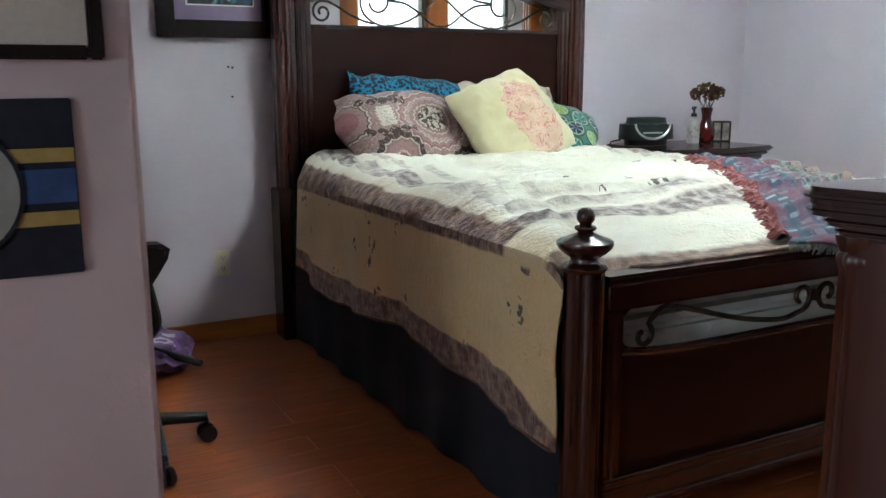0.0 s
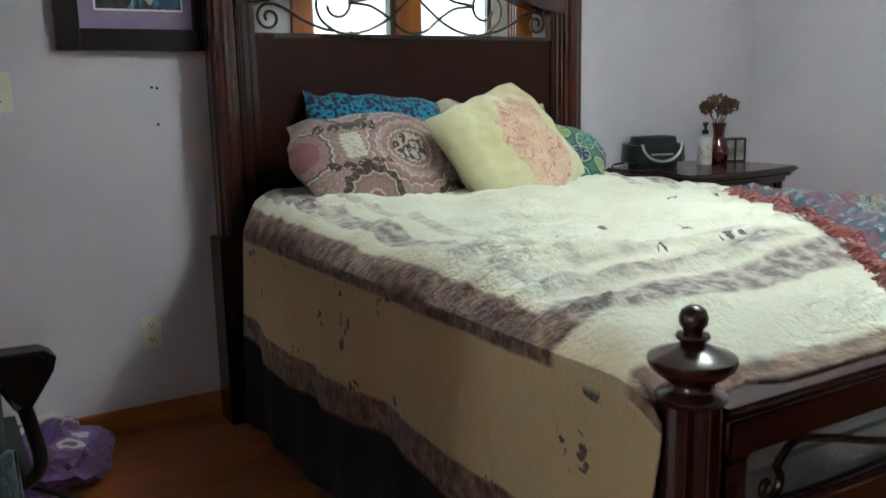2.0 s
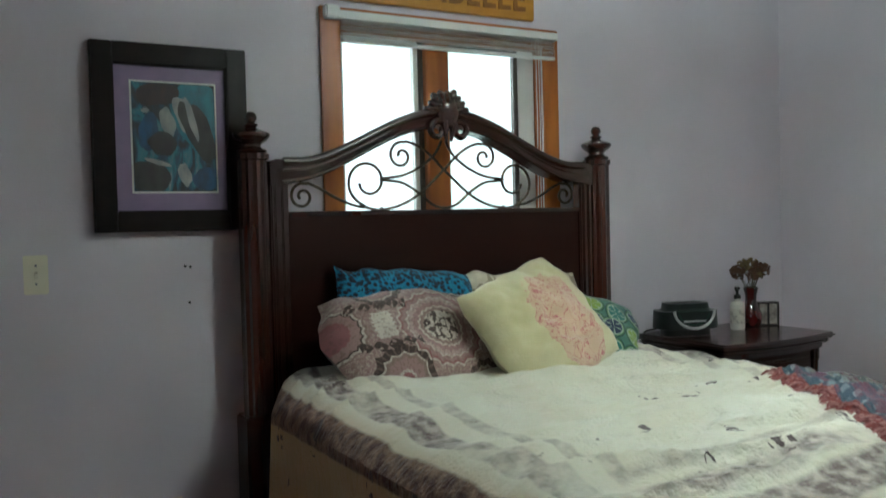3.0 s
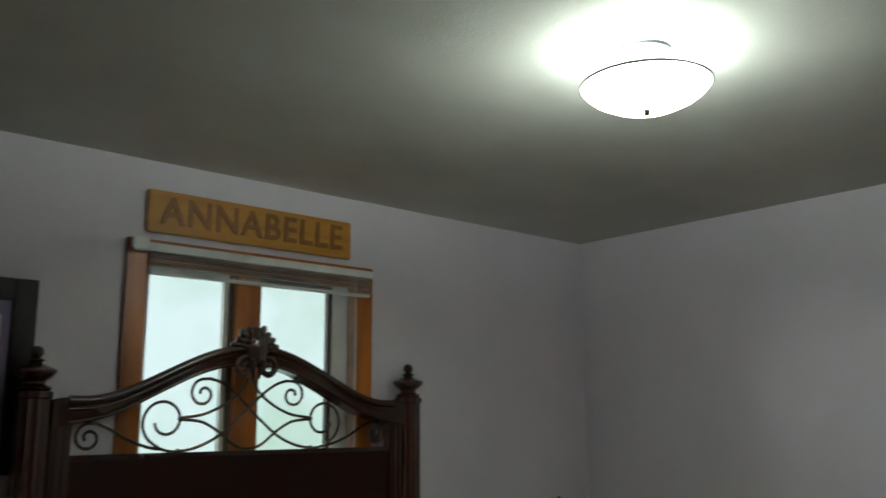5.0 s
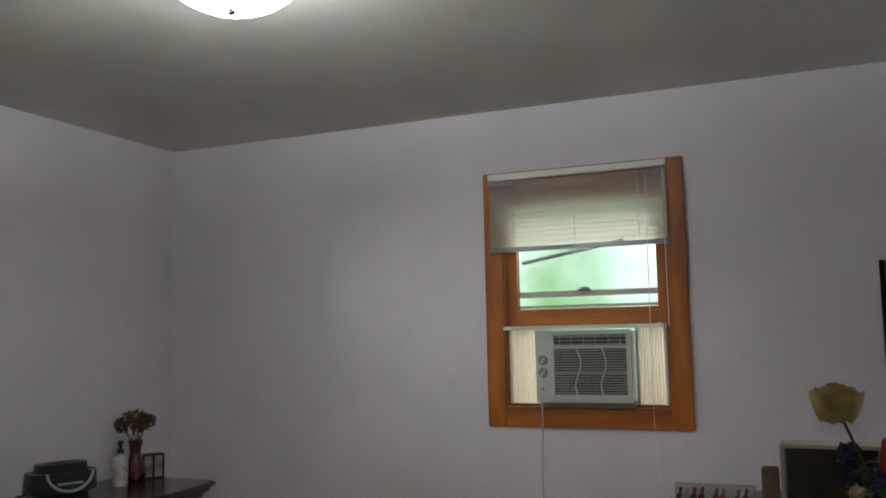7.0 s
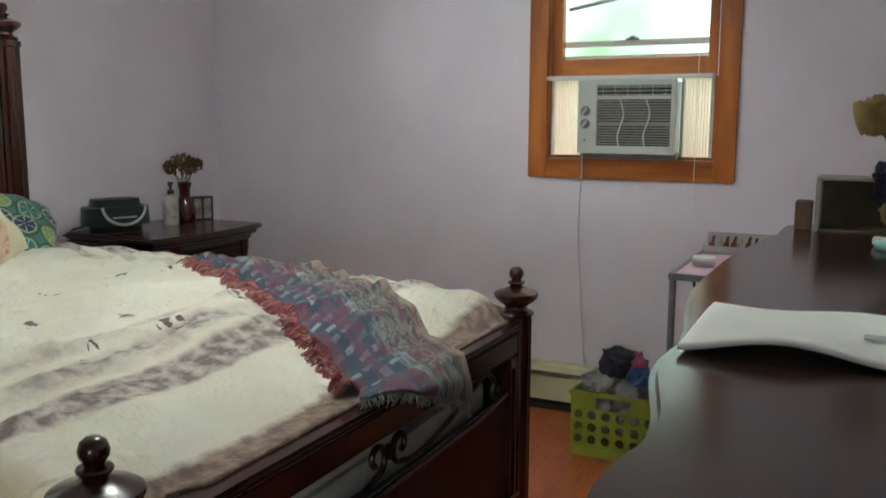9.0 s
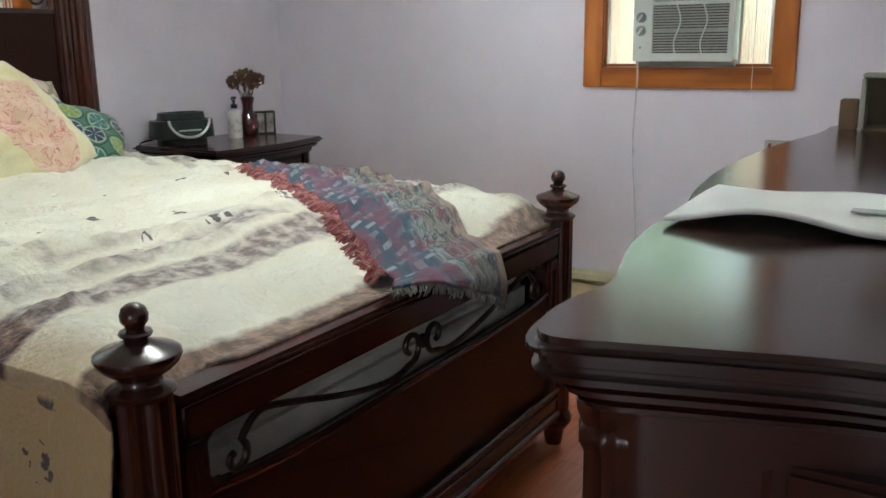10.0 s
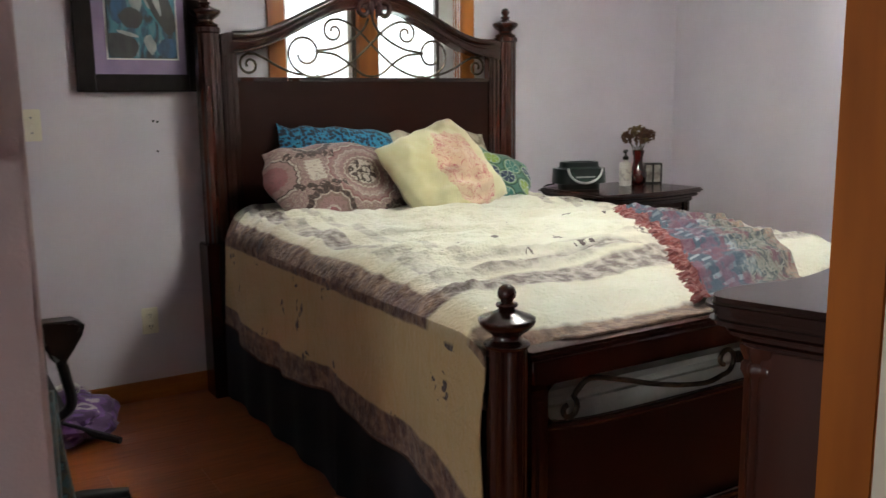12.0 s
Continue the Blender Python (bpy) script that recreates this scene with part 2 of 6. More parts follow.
# ---- door frame, skirting, heater ----
door = thing("door_1", "varnished oak door jamb with a cream painted stop", "door frame", (0.71, 0.12, 0), kind="structure")
part("jamb", box(0.682, 0.72, 0.128, 0.176, 0, 2.05, 0.003), OAK, door)
part("door_stop", box(0.676, 0.72, 0.0, 0.127, 0, 2.05, 0.003), ALMOND, door, "cream painted door stop")
part("head_casing", box(-1.2, 0.72, 0.128, 0.176, 2.05, 2.12, 0.003), OAK_H, door)
base = structure("baseboard", box(0.3, XR - 0.08, YH - 0.014, YH, 0.0, 0.088, 0.004), OAK_H, "low varnished oak baseboard", "baseboard")
heater = thing("baseboard_heater", "long cream metal baseboard heater along the wall", "heater", (4.11, 1.9, 0))
CREAM_METAL = shader("cream_enamel", (0.56, 0.53, 0.33), 0.45, colour2=(0.47, 0.44, 0.27), scale=5)
part("back_plate", box(4.145, 4.16, 0.2, 3.2, 0.03, 0.215, 0.002), CREAM_METAL, heater)
b = upright([(4.09, 0.05), (4.10, 0.155), (4.105, 0.155), (4.096, 0.05)], 0.2, 3.2)
part("front_cover", b, CREAM_METAL, heater)
part("top_hood", upright([(4.145, 0.214), (4.108, 0.205), (4.098, 0.180), (4.104, 0.180), (4.113, 0.199), (4.145, 0.207)], 0.2, 3.2), CREAM_METAL, heater)
part("fin_tube", box(4.112, 4.142, 0.22, 3.18, 0.07, 0.13), GREY, heater, "dark finned heating element")
part("end_cap", box(4.088, 4.16, 0.18, 0.20, 0.02, 0.217, 0.003), CREAM_METAL, heater)
part("end_cap", box(4.088, 4.16, 3.20, 3.22, 0.02, 0.217, 0.003), CREAM_METAL, heater)
# near-black box drawn in place of the shaded gap below the cover
part("foot_rail", box(4.10, 4.155, 0.21, 3.19, 0.0, 0.03), SLOT, heater, "dark strip standing in for the shade under the heater")


# ---- windows ----
def frame_boards(owner, name, horizontal, a0, a1, z0, z1, w, depth0, depth1, mat_v, mat_h):
    """Four boards round an opening; horizontal 'x' lies in a y wall, 'y' in an x wall."""
    def bd(a, b_, c, d, m):
        bm = box(a, b_, depth0, depth1, c, d, 0.004) if horizontal == "x" else box(depth0, depth1, a, b_, c, d, 0.004)
        part(name, bm, m, owner)
    bd(a0, a0 + w, z0, z1, mat_v)
    bd(a1 - w, a1, z0, z1, mat_v)
    bd(a0 + w, a1 - w, z1 - w, z1, mat_h)
    bd(a0 + w, a1 - w, z0, z0 + w, mat_h)


GLASS = bpy.data.materials.new("window_glass")
GLASS.use_nodes = True
gb = GLASS.node_tree.nodes["Principled BSDF"]
gb.inputs["Transmission Weight"].default_value, gb.inputs["Roughness"].default_value, gb.inputs["IOR"].default_value = 1.0, 0.0, 1.05
DARKBRONZE = shader("dark_bronze_channel", (0.06, 0.045, 0.035), 0.5, scale=10)


def pane(owner, bm):
    ob = part("pane", bm, GLASS, owner, "clear glass")
    ob.visible_shadow = False
    return ob


win1 = thing("window_1", "two-sash window with varnished oak casing above the headboard", "window", (2.11, 3.66, 1.1), kind="structure")
frame_boards(win1, "casing", "x", 1.551, 2.678, 1.085, 2.203, 0.082, 3.640, 3.659, OAK, OAK_H)
frame_boards(win1, "jamb_liner", "x", 1.631, 2.599, 1.161, 2.124, 0.012, 3.662, 3.80, OAK, OAK_H)
part("mullion", box(2.02, 2.125, 3.665, 3.74, 1.173, 2.112, 0.004), OAK, win1)
part("sash_channel", box(2.002, 2.019, 3.69, 3.75, 1.173, 2.112, 0.002), DARKBRONZE, win1)
frame_boards(win1, "sash_frame", "x", 1.644, 2.001, 1.173, 2.112, 0.022, 3.70, 3.73, WHITE, WHITE)
frame_boards(win1, "sash_frame", "x", 2.126, 2.50, 1.173, 2.112, 0.022, 3.70, 3.73, DARKBRONZE, DARKBRONZE)
part("side_track", box(2.501, 2.586, 3.70, 3.76, 1.173, 2.112, 0.003), WHITE, win1, "pale vinyl side track")
pane(win1, box(1.666, 1.979, 3.713, 3.717, 1.195, 2.09))
pane(win1, box(2.148, 2.478, 3.713, 3.717, 1.195, 2.09))

win2 = thing("window_2", "varnished oak sash window raised over an air conditioner", "window", (4.163, 1.385, 1.06), kind="structure")
frame_boards(win2, "casing", "y", 0.934, 1.836, 1.066, 2.216, 0.088, 4.143, 4.162, OAK, OAK_H)
frame_boards(win2, "jamb_liner", "y", 1.021, 1.749, 1.156, 2.129, 0.012, 4.165, 4.30, OAK, OAK_H)
part("upper_stile", box(4.18, 4.225, 1.033, 1.066, 1.512, 2.117, 0.004), OAK, win2)
part("upper_stile", box(4.18, 4.225, 1.695, 1.737, 1.512, 2.117, 0.004), OAK, win2)
part("meeting_rail", box(4.178, 4.226, 1.066, 1.695, 1.512, 1.586, 0.005), OAK_H, win2)
part("top_rail", box(4.18, 4.225, 1.066, 1.695, 2.06, 2.117, 0.004), OAK_H, win2)
pane(win2, box(4.20, 4.204, 1.066, 1.695, 1.586, 2.06))
part("storm_rail", box(4.245, 4.27, 1.04, 1.73, 1.642, 1.668, 0.003), WHITE, win2, "white storm window rail")
part("storm_rail", box(4.245, 4.27, 1.04, 1.73, 1.592, 1.604, 0.002), WHITE, win2, "white storm window rail")
part("latch", lathe([(0.0, -0.004), (0.03, -0.004), (0.03, 0.004), (0.022, 0.014), (0.0, 0.018)], (4.244, 1.40, 1.668), 16), GREY, win2, "grey sash latch")


# ---- blinds ----
SLAT = shader("blind_slat", (0.80, 0.81, 0.78), 0.5, colour2=(0.62, 0.63, 0.58), scale=3)
sn, sl = SLAT.node_tree.nodes, SLAT.node_tree.links
tr, mx = sn.new("ShaderNodeBsdfTranslucent"), sn.new("ShaderNodeMixShader")
tr.inputs["Color"].default_value = (0.94, 0.89, 0.84, 1)
mx.inputs[0].default_value = 0.8
sl.new(sn["Principled BSDF"].outputs[0], mx.inputs[1])
sl.new(tr.outputs[0], mx.inputs[2])
sl.new(mx.outputs[0], sn["Material Output"].inputs[0])

blind1 = thing("window_blind", "white mini blind drawn up under its headrail", "blind", (2.13, 3.62, 2.2))
part("headrail", box(1.615, 2.655, 3.607, 3.637, 2.152, 2.184, 0.003), WHITE, blind1)
for i in range(9):
    part("slat", moved(box(1.63, 2.64, -0.0125, 0.0125, -0.0006, 0.0006), Matrix.Translation((0, 3.6215, 2.085 + 0.0075 * i)) @ Matrix.Rotation(radians(12 - 3 * (i % 3)), 4, "X")), WHITE, blind1, smooth=False)
part("bottom_rail", box(1.63, 2.64, 3.608, 3.635, 2.066, 2.079, 0.003), WHITE, blind1)
part("bracket", box(1.56, 1.62, 3.60, 3.639, 2.15, 2.20, 0.006), WHITE, blind1, "white clip bracket")
for x in (2.535, 2.55, 2.565):
    part("cord", tube([(x, 3.612, 2.16), (x + 0.004, 3.613, 1.8), (x - 0.002, 3.612, 1.35)], 0.0018, 6), WHITE, blind1)

blind2 = thing("window_blind", "aged cream mini blind lowered halfway with a broken dangling slat", "blind", (4.12, 1.4, 1.86))
part("headrail", box(4.108, 4.141, 1.0, 1.80, 2.176, 2.205, 0.003), WHITE, blind2)
for i in range(14):
    z = 1.880 + 0.0214 * i
    turn = 56 + 7 * math.sin(i * 1.9) - (9 if i == 10 else 0)
    b = moved(box(-0.0125, 0.0125, 1.003, 1.797, -0.0006, 0.0006), Matrix.Translation((4.124, 0, z)) @ Matrix.Rotation(radians(turn), 4, "Y"))
    part("slat", b, SLAT, blind2, smooth=False)
part("bottom_rail", box(4.11, 4.138, 0.995, 1.805, 1.846, 1.866, 0.004), GREY, blind2, "grey bottom rail")
part("loose_slat", tube([(4.118, 1.19, 1.868), (4.115, 1.42, 1.83), (4.112, 1.645, 1.79)], 0.008, 6, flat=0.15), GREY, blind2, "broken slat hanging askew")
part("bent_slat", tube([(4.105, 1.80, 2.165), (4.10, 1.74, 2.155), (4.10, 1.68, 2.150)], 0.012, 6, flat=0.2), GREY, blind2, "bent slat end")
for y in (1.12, 1.40, 1.68):
    part("ladder_cord", tube([(4.109, y, 2.18), (4.109, y, 1.86)], 0.0012, 5), WHITE, blind2)
part("pull_cord", tube([(4.105, 1.085, 2.18), (4.10, 1.088, 1.6), (4.085, 1.086, 1.1), (4.10, 1.08, 0.86)], 0.0015, 6), WHITE, blind2)
part("pull_cord", tube([(4.105, 1.015, 2.18), (4.104, 1.012, 1.5)], 0.0022, 6), WHITE, blind2)

# ---- air conditioner ----
AC_BODY = shader("ac_plastic", (0.58, 0.62, 0.57), 0.42, colour2=(0.52, 0.56, 0.52), scale=5)
AC_GRILL = shader("ac_grille", (0.30, 0.30, 0.27), 0.5, scale=12)
ac = thing("air_conditioner", "pale grey window air conditioner with two knobs", "air conditioner", (4.1, 1.33, 1.156))
X0 = 4.085
part("cabinet", box(X0 + 0.02, 4.42, 1.176, 1.582, 1.186, 1.484, 0.006), AC_BODY, ac)
for a in ((1.170, 1.191, 1.18, 1.49), (1.506, 1.588, 1.18, 1.49), (1.191, 1.506, 1.468, 1.49), (1.191, 1.506, 1.18, 1.214), (1.191, 1.506, 1.409, 1.424)):
    part("front_panel", box(X0, X0 + 0.022, a[0], a[1], a[2], a[3], 0.003), AC_BODY, ac)
part("base_pan", box(4.135, 4.42, 1.172, 1.588, 1.157, 1.1855, 0.003), AC_GRILL, ac, "dull grey base pan")
part("grille_back", box(X0 + 0.016, X0 + 0.019, 1.191, 1.506, 1.214, 1.468), SLOT, ac)
for i in range(17):
    z = 1.219 + 0.0112 * i
    part("grille_slat", box(X0 + 0.006, X0 + 0.014, 1.191, 1.506, z, z + 0.0062), AC_GRILL, ac, smooth=False)
part("grille_bar", box(X0 + 0.004, X0 + 0.012, 1.191, 1.506, 1.303, 1.309), AC_GRILL, ac)
for yc in (1.29, 1.40):
    part("wave_bar", tube([(X0 + 0.003, yc + 0.012 * math.sin((z - 1.213) * 32 + 0.4), z) for z in np.linspace(1.213, 1.409, 22)], 0.0034, 6), AC_BODY, ac)
part("vent_back", box(X0 + 0.013, X0 + 0.0155, 1.192, 1.505, 1.425, 1.467), AC_GRILL, ac, smooth=False)
for i in range(6):
    part("vent_louvre", box(X0 + 0.004, X0 + 0.012, 1.214 + 0.053 * i, 1.2165 + 0.053 * i, 1.425, 1.467), AC_BODY, ac, smooth=False)
for z in (1.436, 1.452):
    part("vent_vane", moved(box(-0.005, 0.005, 1.193, 1.504, -0.0016, 0.0016), Matrix.Translation((X0 + 0.0075, 0, z)) @ Matrix.Rotation(radians(25), 4, "Y")), SLOT, ac, smooth=False)
for z in (1.361, 1.307):
    knob = part("knob", moved(lathe([(0.021, 0), (0.021, 0.006), (0.017, 0.010), (0.0, 0.011)], (0, 0, 0), 20), Matrix.Translation((X0, 1.553, z)) @ Matrix.Rotation(radians(-90), 4, "Y")), GREY, ac, "round control knob")
    part("knob_bar", moved(box(X0 - 0.02, X0 - 0.009, -0.004, 0.004, -0.016, 0.016, 0.002), Matrix.Translation((0, 1.553, z)) @ Matrix.Rotation(radians(35), 4, "X")), AC_BODY, knob)
part("button", box(X0 - 0.003, X0 + 0.001, 1.550, 1.560, 1.233, 1.243, 0.001), GREY, ac)
PALE_CORD = shader("pale_cord", (0.52, 0.52, 0.52), 0.5, scale=20)
ACC = shader("accordion_vinyl", (0.70, 0.68, 0.56), 0.5, colour2=(0.62, 0.6, 0.48), scale=6)
an, al = ACC.node_tree.nodes, ACC.node_tree.links
tr, mx = an.new("ShaderNodeBsdfTranslucent"), an.new("ShaderNodeMixShader")
tr.inputs["Color"].default_value = (1.0, 0.87, 0.76, 1)
mx.inputs[0].default_value = 0.9
al.new(an["Principled BSDF"].outputs[0], mx.inputs[1])
al.new(tr.outputs[0], mx.inputs[2])
al.new(mx.outputs[0], an["Material Output"].inputs[0])
for y0, y1 in ((1.590, 1.737), (1.035, 1.168)):
    n = 11
    fold = part("side_curtain", grid(n * 2, 1, lambda u, v: (4.185 + (0.012 if round(u * n * 2) % 2 else 0.0), y0 + (y1 - y0) * u, 1.17 + 0.328 * v)), ACC, ac, "pleated cream vinyl side panel", smooth=False)
    for a, c in ((y0, y0 + 0.012), (y1 - 0.012, y1)):
        part("curtain_frame", box(4.172, 4.20, a, c, 1.158, 1.511, 0.002), WHITE, fold)
    part("curtain_frame", box(4.172, 4.20, y0, y1, 1.499, 1.511, 0.002), WHITE, fold)
    part("curtain_frame", box(4.172, 4.20, y0, y1, 1.158, 1.170, 0.002), WHITE, fold)
part("mount_rail", box(4.10, 4.17, 1.03, 1.74, 1.494, 1.511, 0.003), WHITE, ac, "white mounting rail")
cord = smooth_path([(4.12, 1.575, 1.19), (4.115, 1.572, 1.10), (4.12, 1.58, 0.95), (4.13, 1.585, 0.8), (4.13, 1.57, 0.6), (4.13, 1.555, 0.4), (4.11, 1.535, 0.25), (4.06, 1.50, 0.22)])
part("power_cord", tube(cord, 0.0042, 8), PALE_CORD, ac, "thin grey power cord")

# ---- outside ----
OUT = glow("garden_haze", (0.20, 0.40, 0.17), 1.8, (0.72, 0.92, 0.86), 0.55)
structure("backdrop_side", box(9.0, 9.05, -6, 9, -1, 7), OUT, "blurred green garden trees outside", "backdrop")
OUT2 = glow("garden_haze_pale", (0.42, 0.62, 0.45), 1.6, (0.82, 0.95, 1.0), 0.4)
structure("backdrop_head", box(-6, 9, 9.0, 9.05, -1, 7), OUT2, "pale hazy trees and sky outside", "backdrop")

# ---- ceiling lamp ----
BOWL = shader("frosted_glass", (0.85, 0.83, 0.76), 0.5, colour2=(0.78, 0.76, 0.70), scale=9)
bb = BOWL.node_tree.nodes["Principled BSDF"]
bb.inputs["Emission Color"].default_value, bb.inputs["Emission Strength"].default_value = (0.97, 1.0, 0.93, 1), 43.0
fix = thing("ceiling_light", "frosted glass bowl ceiling light, switched on", "ceiling lamp", (*LAMP, ZC))
outer = [(0.0, 2.343), (0.05, 2.346), (0.095, 2.357), (0.136, 2.377), (0.162, 2.397), (0.175, 2.413)]
inner = [(0.171, 2.414), (0.158, 2.400), (0.132, 2.381), (0.093, 2.362), (0.05, 2.350), (0.0, 2.348)]
part("bowl", lathe(outer + inner, (*LAMP, 0), 48), BOWL, fix, "glowing frosted glass bowl")
part("rim", lathe([(0.173, 2.411), (0.178, 2.411), (0.178, 2.417), (0.173, 2.417), (0.173, 2.411)], (*LAMP, 0), 48), SLOT, fix, "thin dark rim")
part("canopy", lathe([(0.0, 2.500), (0.056, 2.501), (0.072, 2.506), (0.076, 2.5149), (0.0, 2.5149)], (*LAMP, 0), 32), GREY, fix)
part("rod", lathe([(0.004, 2.335), (0.004, 2.501)], (*LAMP, 0), 10), GREY, fix)
part("finial", lathe([(0.0, 2.327), (0.008, 2.330), (0.011, 2.336), (0.007, 2.340), (0.012, 2.343), (0.0, 2.345)], (*LAMP, 0), 14), IRON, fix)

# ---- bed ----
BX0, BX1, BF, BH = 1.24, 2.81, 1.357, 3.55
BC = (BX0 + BX1) / 2
bed = thing("bed", "dark mahogany queen bed with iron scrolls and turned finials", "bed", (BC, 2.45, 0))
FINIAL = [(0.0, 0.148), (0.010, 0.147), (0.018, 0.141), (0.022, 0.130), (0.021, 0.120), (0.015, 0.112), (0.014, 0.108), (0.024, 0.105), (0.026, 0.101), (0.024, 0.097), (0.017, 0.093), (0.024, 0.088), (0.040, 0.081), (0.060, 0.074), (0.066, 0.070), (0.067, 0.064), (0.063, 0.055), (0.052, 0.044), (0.040, 0.036), (0.034, 0.031), (0.034, 0.024), (0.037, 0.020), (0.050, 0.015), (0.055, 0.010), (0.053, 0.005), (0.048, 0.0)]


def foot_post(x):
    p = part("foot_post", lathe([(0.046, 0.12), (0.048, 0.135), (0.048, 0.74)], (x, BF, 0), 48, 10, 0.006), MAHOGANY, bed)
    part("finial", lathe([(r, 0.74 + z) for r, z in FINIAL[::-1]], (x, BF, 0), 32), MAHOGANY, p, "turned glossy finial")
    part("bun_foot", lathe([(0.026, 0.0), (0.030, 0.02), (0.034, 0.05), (0.044, 0.062), (0.056, 0.08), (0.058, 0.095), (0.050, 0.11), (0.044, 0.1195)], (x, BF, 0), 32), MAHOGANY, p)


def head_post(x):
    p = part("head_post", lathe([(0.055, 0.70), (0.055, 1.60), (0.062, 1.605), (0.062, 1.625)], (x, BH, 0), 56, 12, 0.006), MAHOGANY, bed)
    part("finial", lathe([(r, 1.626 + z) for r, z in FINIAL[::-1]], (x, BH, 0), 32), MAHOGANY, p, "turned glossy finial")
    part("post_block", box(x - 0.065, x + 0.065, BH - 0.065, BH + 0.065, 0.0, 0.699, 0.006), MAHOGANY, p)


for x in (BX0, BX1):
    foot_post(x)
    head_post(x)

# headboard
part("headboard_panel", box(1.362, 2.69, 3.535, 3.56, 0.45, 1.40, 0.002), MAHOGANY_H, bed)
part("panel_cap", box(1.362, 2.69, 3.522, 3.572, 1.40, 1.418, 0.005), MAHOGANY, bed)
for x0, x1 in ((1.295, 1.362), (2.69, 2.757)):
    st = part("stile", box(x0, x1, 3.52, 3.575, 0.45, 1.545, 0.006), MAHOGANY, bed)
    for k in (0.3, 0.7):
        xx = x0 + (x1 - x0) * k
        part("stile_bead", box(xx - 0.007, xx + 0.007, 3.512, 3.523, 0.72, 1.52, 0.004), MAHOGANY, st)


def arch(x, lift):
    """Height of the arched top rail's underside, and lift above it."""
    u = min(1.0, abs(x - BC) / 0.735)
    return 1.512 + lift + 0.205 * (0.5 + 0.5 * math.cos(math.pi * min(1, u * 1.18))) ** 0.85


xs = [1.295 + (2.757 - 1.295) * i / 60 for i in range(61)]


def belly(x):
    """The rail is slimmer on its slopes than at its ends."""
    u = min(1.0, abs(x - BC) / 0.70)
    return 0.028 * math.sin(math.pi * min(1, 0.12 + 0.88 * u)) ** 0.7 if u < 1 else 0.0


out = [(x, arch(x, belly(x))) for x in xs] + [(x, arch(x, 0.088)) for x in reversed(xs)]
rail = part("arched_rail", upright(out, 3.515, 3.580, 0.006), MAHOGANY, bed)
for lift, r, k in ((0.085, 0.017, 0.0), (0.055, 0.006, 0.3), (0.008, 0.007, 1.0)):
    part("rail_moulding", tube([(x, 3.517, arch(x, lift + k * belly(x))) for x in xs[2:-2]], r, 10), MAHOGANY, rail)
# carved crest
crest = part("crest_boss", moved(lathe([(0.0, -0.055), (0.035, -0.045), (0.052, 0.0), (0.040, 0.045), (0.0, 0.06)], (0, 0, 0), 18), Matrix.Translation((BC, 3.508, 1.79)) @ Matrix.Diagonal((1.0, 0.6, 1.0, 1))), MAHOGANY, bed, "carved leaf crest")
for ring, count, size in ((0.070, 9, 0.027), (0.044, 7, 0.024)):
    for i in range(count):
        a = math.pi * (i + 0.5) / count
        r = ring + 0.007 * math.sin(i * 2.3 + 1)
        lf = bmesh.new()
        bmesh.ops.create_icosphere(lf, subdivisions=2, radius=size, matrix=Matrix.Translation((BC + r * math.cos(a), 3.522 - 0.30 * (0.075 - ring) - 0.008 * math.sin(a), 1.798 + 0.92 * r * math.sin(a))) @ Matrix.Rotation(-a, 4, "Y") @ Matrix.Diagonal((1.15, 0.8, 0.62, 1)))
        part("crest_leaf", lf, MAHOGANY, crest)
for sx in (-1, 1):
    part("volute", tube([(BC + sx * (p[0] - BC), p[1], p[2]) for p in spiral(BC + 0.050, 1.728, 0.042, 0.008, 150, -330, 3.505)], 0.013, 8), MAHOGANY, crest)
    part("crest_drop", tube([(BC + sx * 0.008, 3.507, 1.79), (BC + sx * 0.022, 3.498, 1.745), (BC + sx * 0.010, 3.503, 1.685)], [0.016, 0.018, 0.005], 8), MAHOGANY, crest)

# headboard scrollwork
YI = 3.548


def bar(pts, r=0.0058, parent=None, y=YI, mirror=True):
    for sx in ((1, -1) if mirror else (1,)):
        part("scroll_bar", tube([(BC + sx * px, y, pz) for px, pz in pts], r, 8), IRON, bed)


def flat_path(points, steps=8):
    return [(p.x, p.z) for p in smooth_path([(x, 0, z) for x, z in points], steps)]


def coil(cx, cz, r0, r1, a0, a1, n=26):
    return [(p[0], p[2]) for p in spiral(cx, cz, r0, r1, a0, a1, 0, n)]


# one bar from the large scroll along the rail and through the crossing to the small upper scroll; two bars from its heart; end curls
bar(coil(0.335, 1.528, 0.036, 0.088, 350, -62, 36) + flat_path([(0.352, 1.434), (0.322, 1.424), (0.28, 1.421), (0.20, 1.437), (0.113, 1.481), (0.0, 1.576), (-0.055, 1.628), (-0.115, 1.668), (-0.165, 1.684)]) + [(-px, pz) for px, pz in coil(0.190, 1.628, 0.056, 0.012, 105, 105 - 470, 26)])
bar(flat_path([(0.276, 1.540), (0.19, 1.552), (0.12, 1.580), (0.062, 1.618), (0.028, 1.655), (0.010, 1.692)]))
bar(flat_path([(0.276, 1.534), (0.20, 1.527), (0.155, 1.508), (0.113, 1.481), (0.070, 1.447), (0.035, 1.429), (0.0, 1.424)]))
bar(flat_path([(0.350, 1.430), (0.40, 1.440), (0.47, 1.468), (0.53, 1.502), (0.575, 1.521)]) + coil(0.600, 1.473, 0.050, 0.012, 100, 100 - 500)[1:])
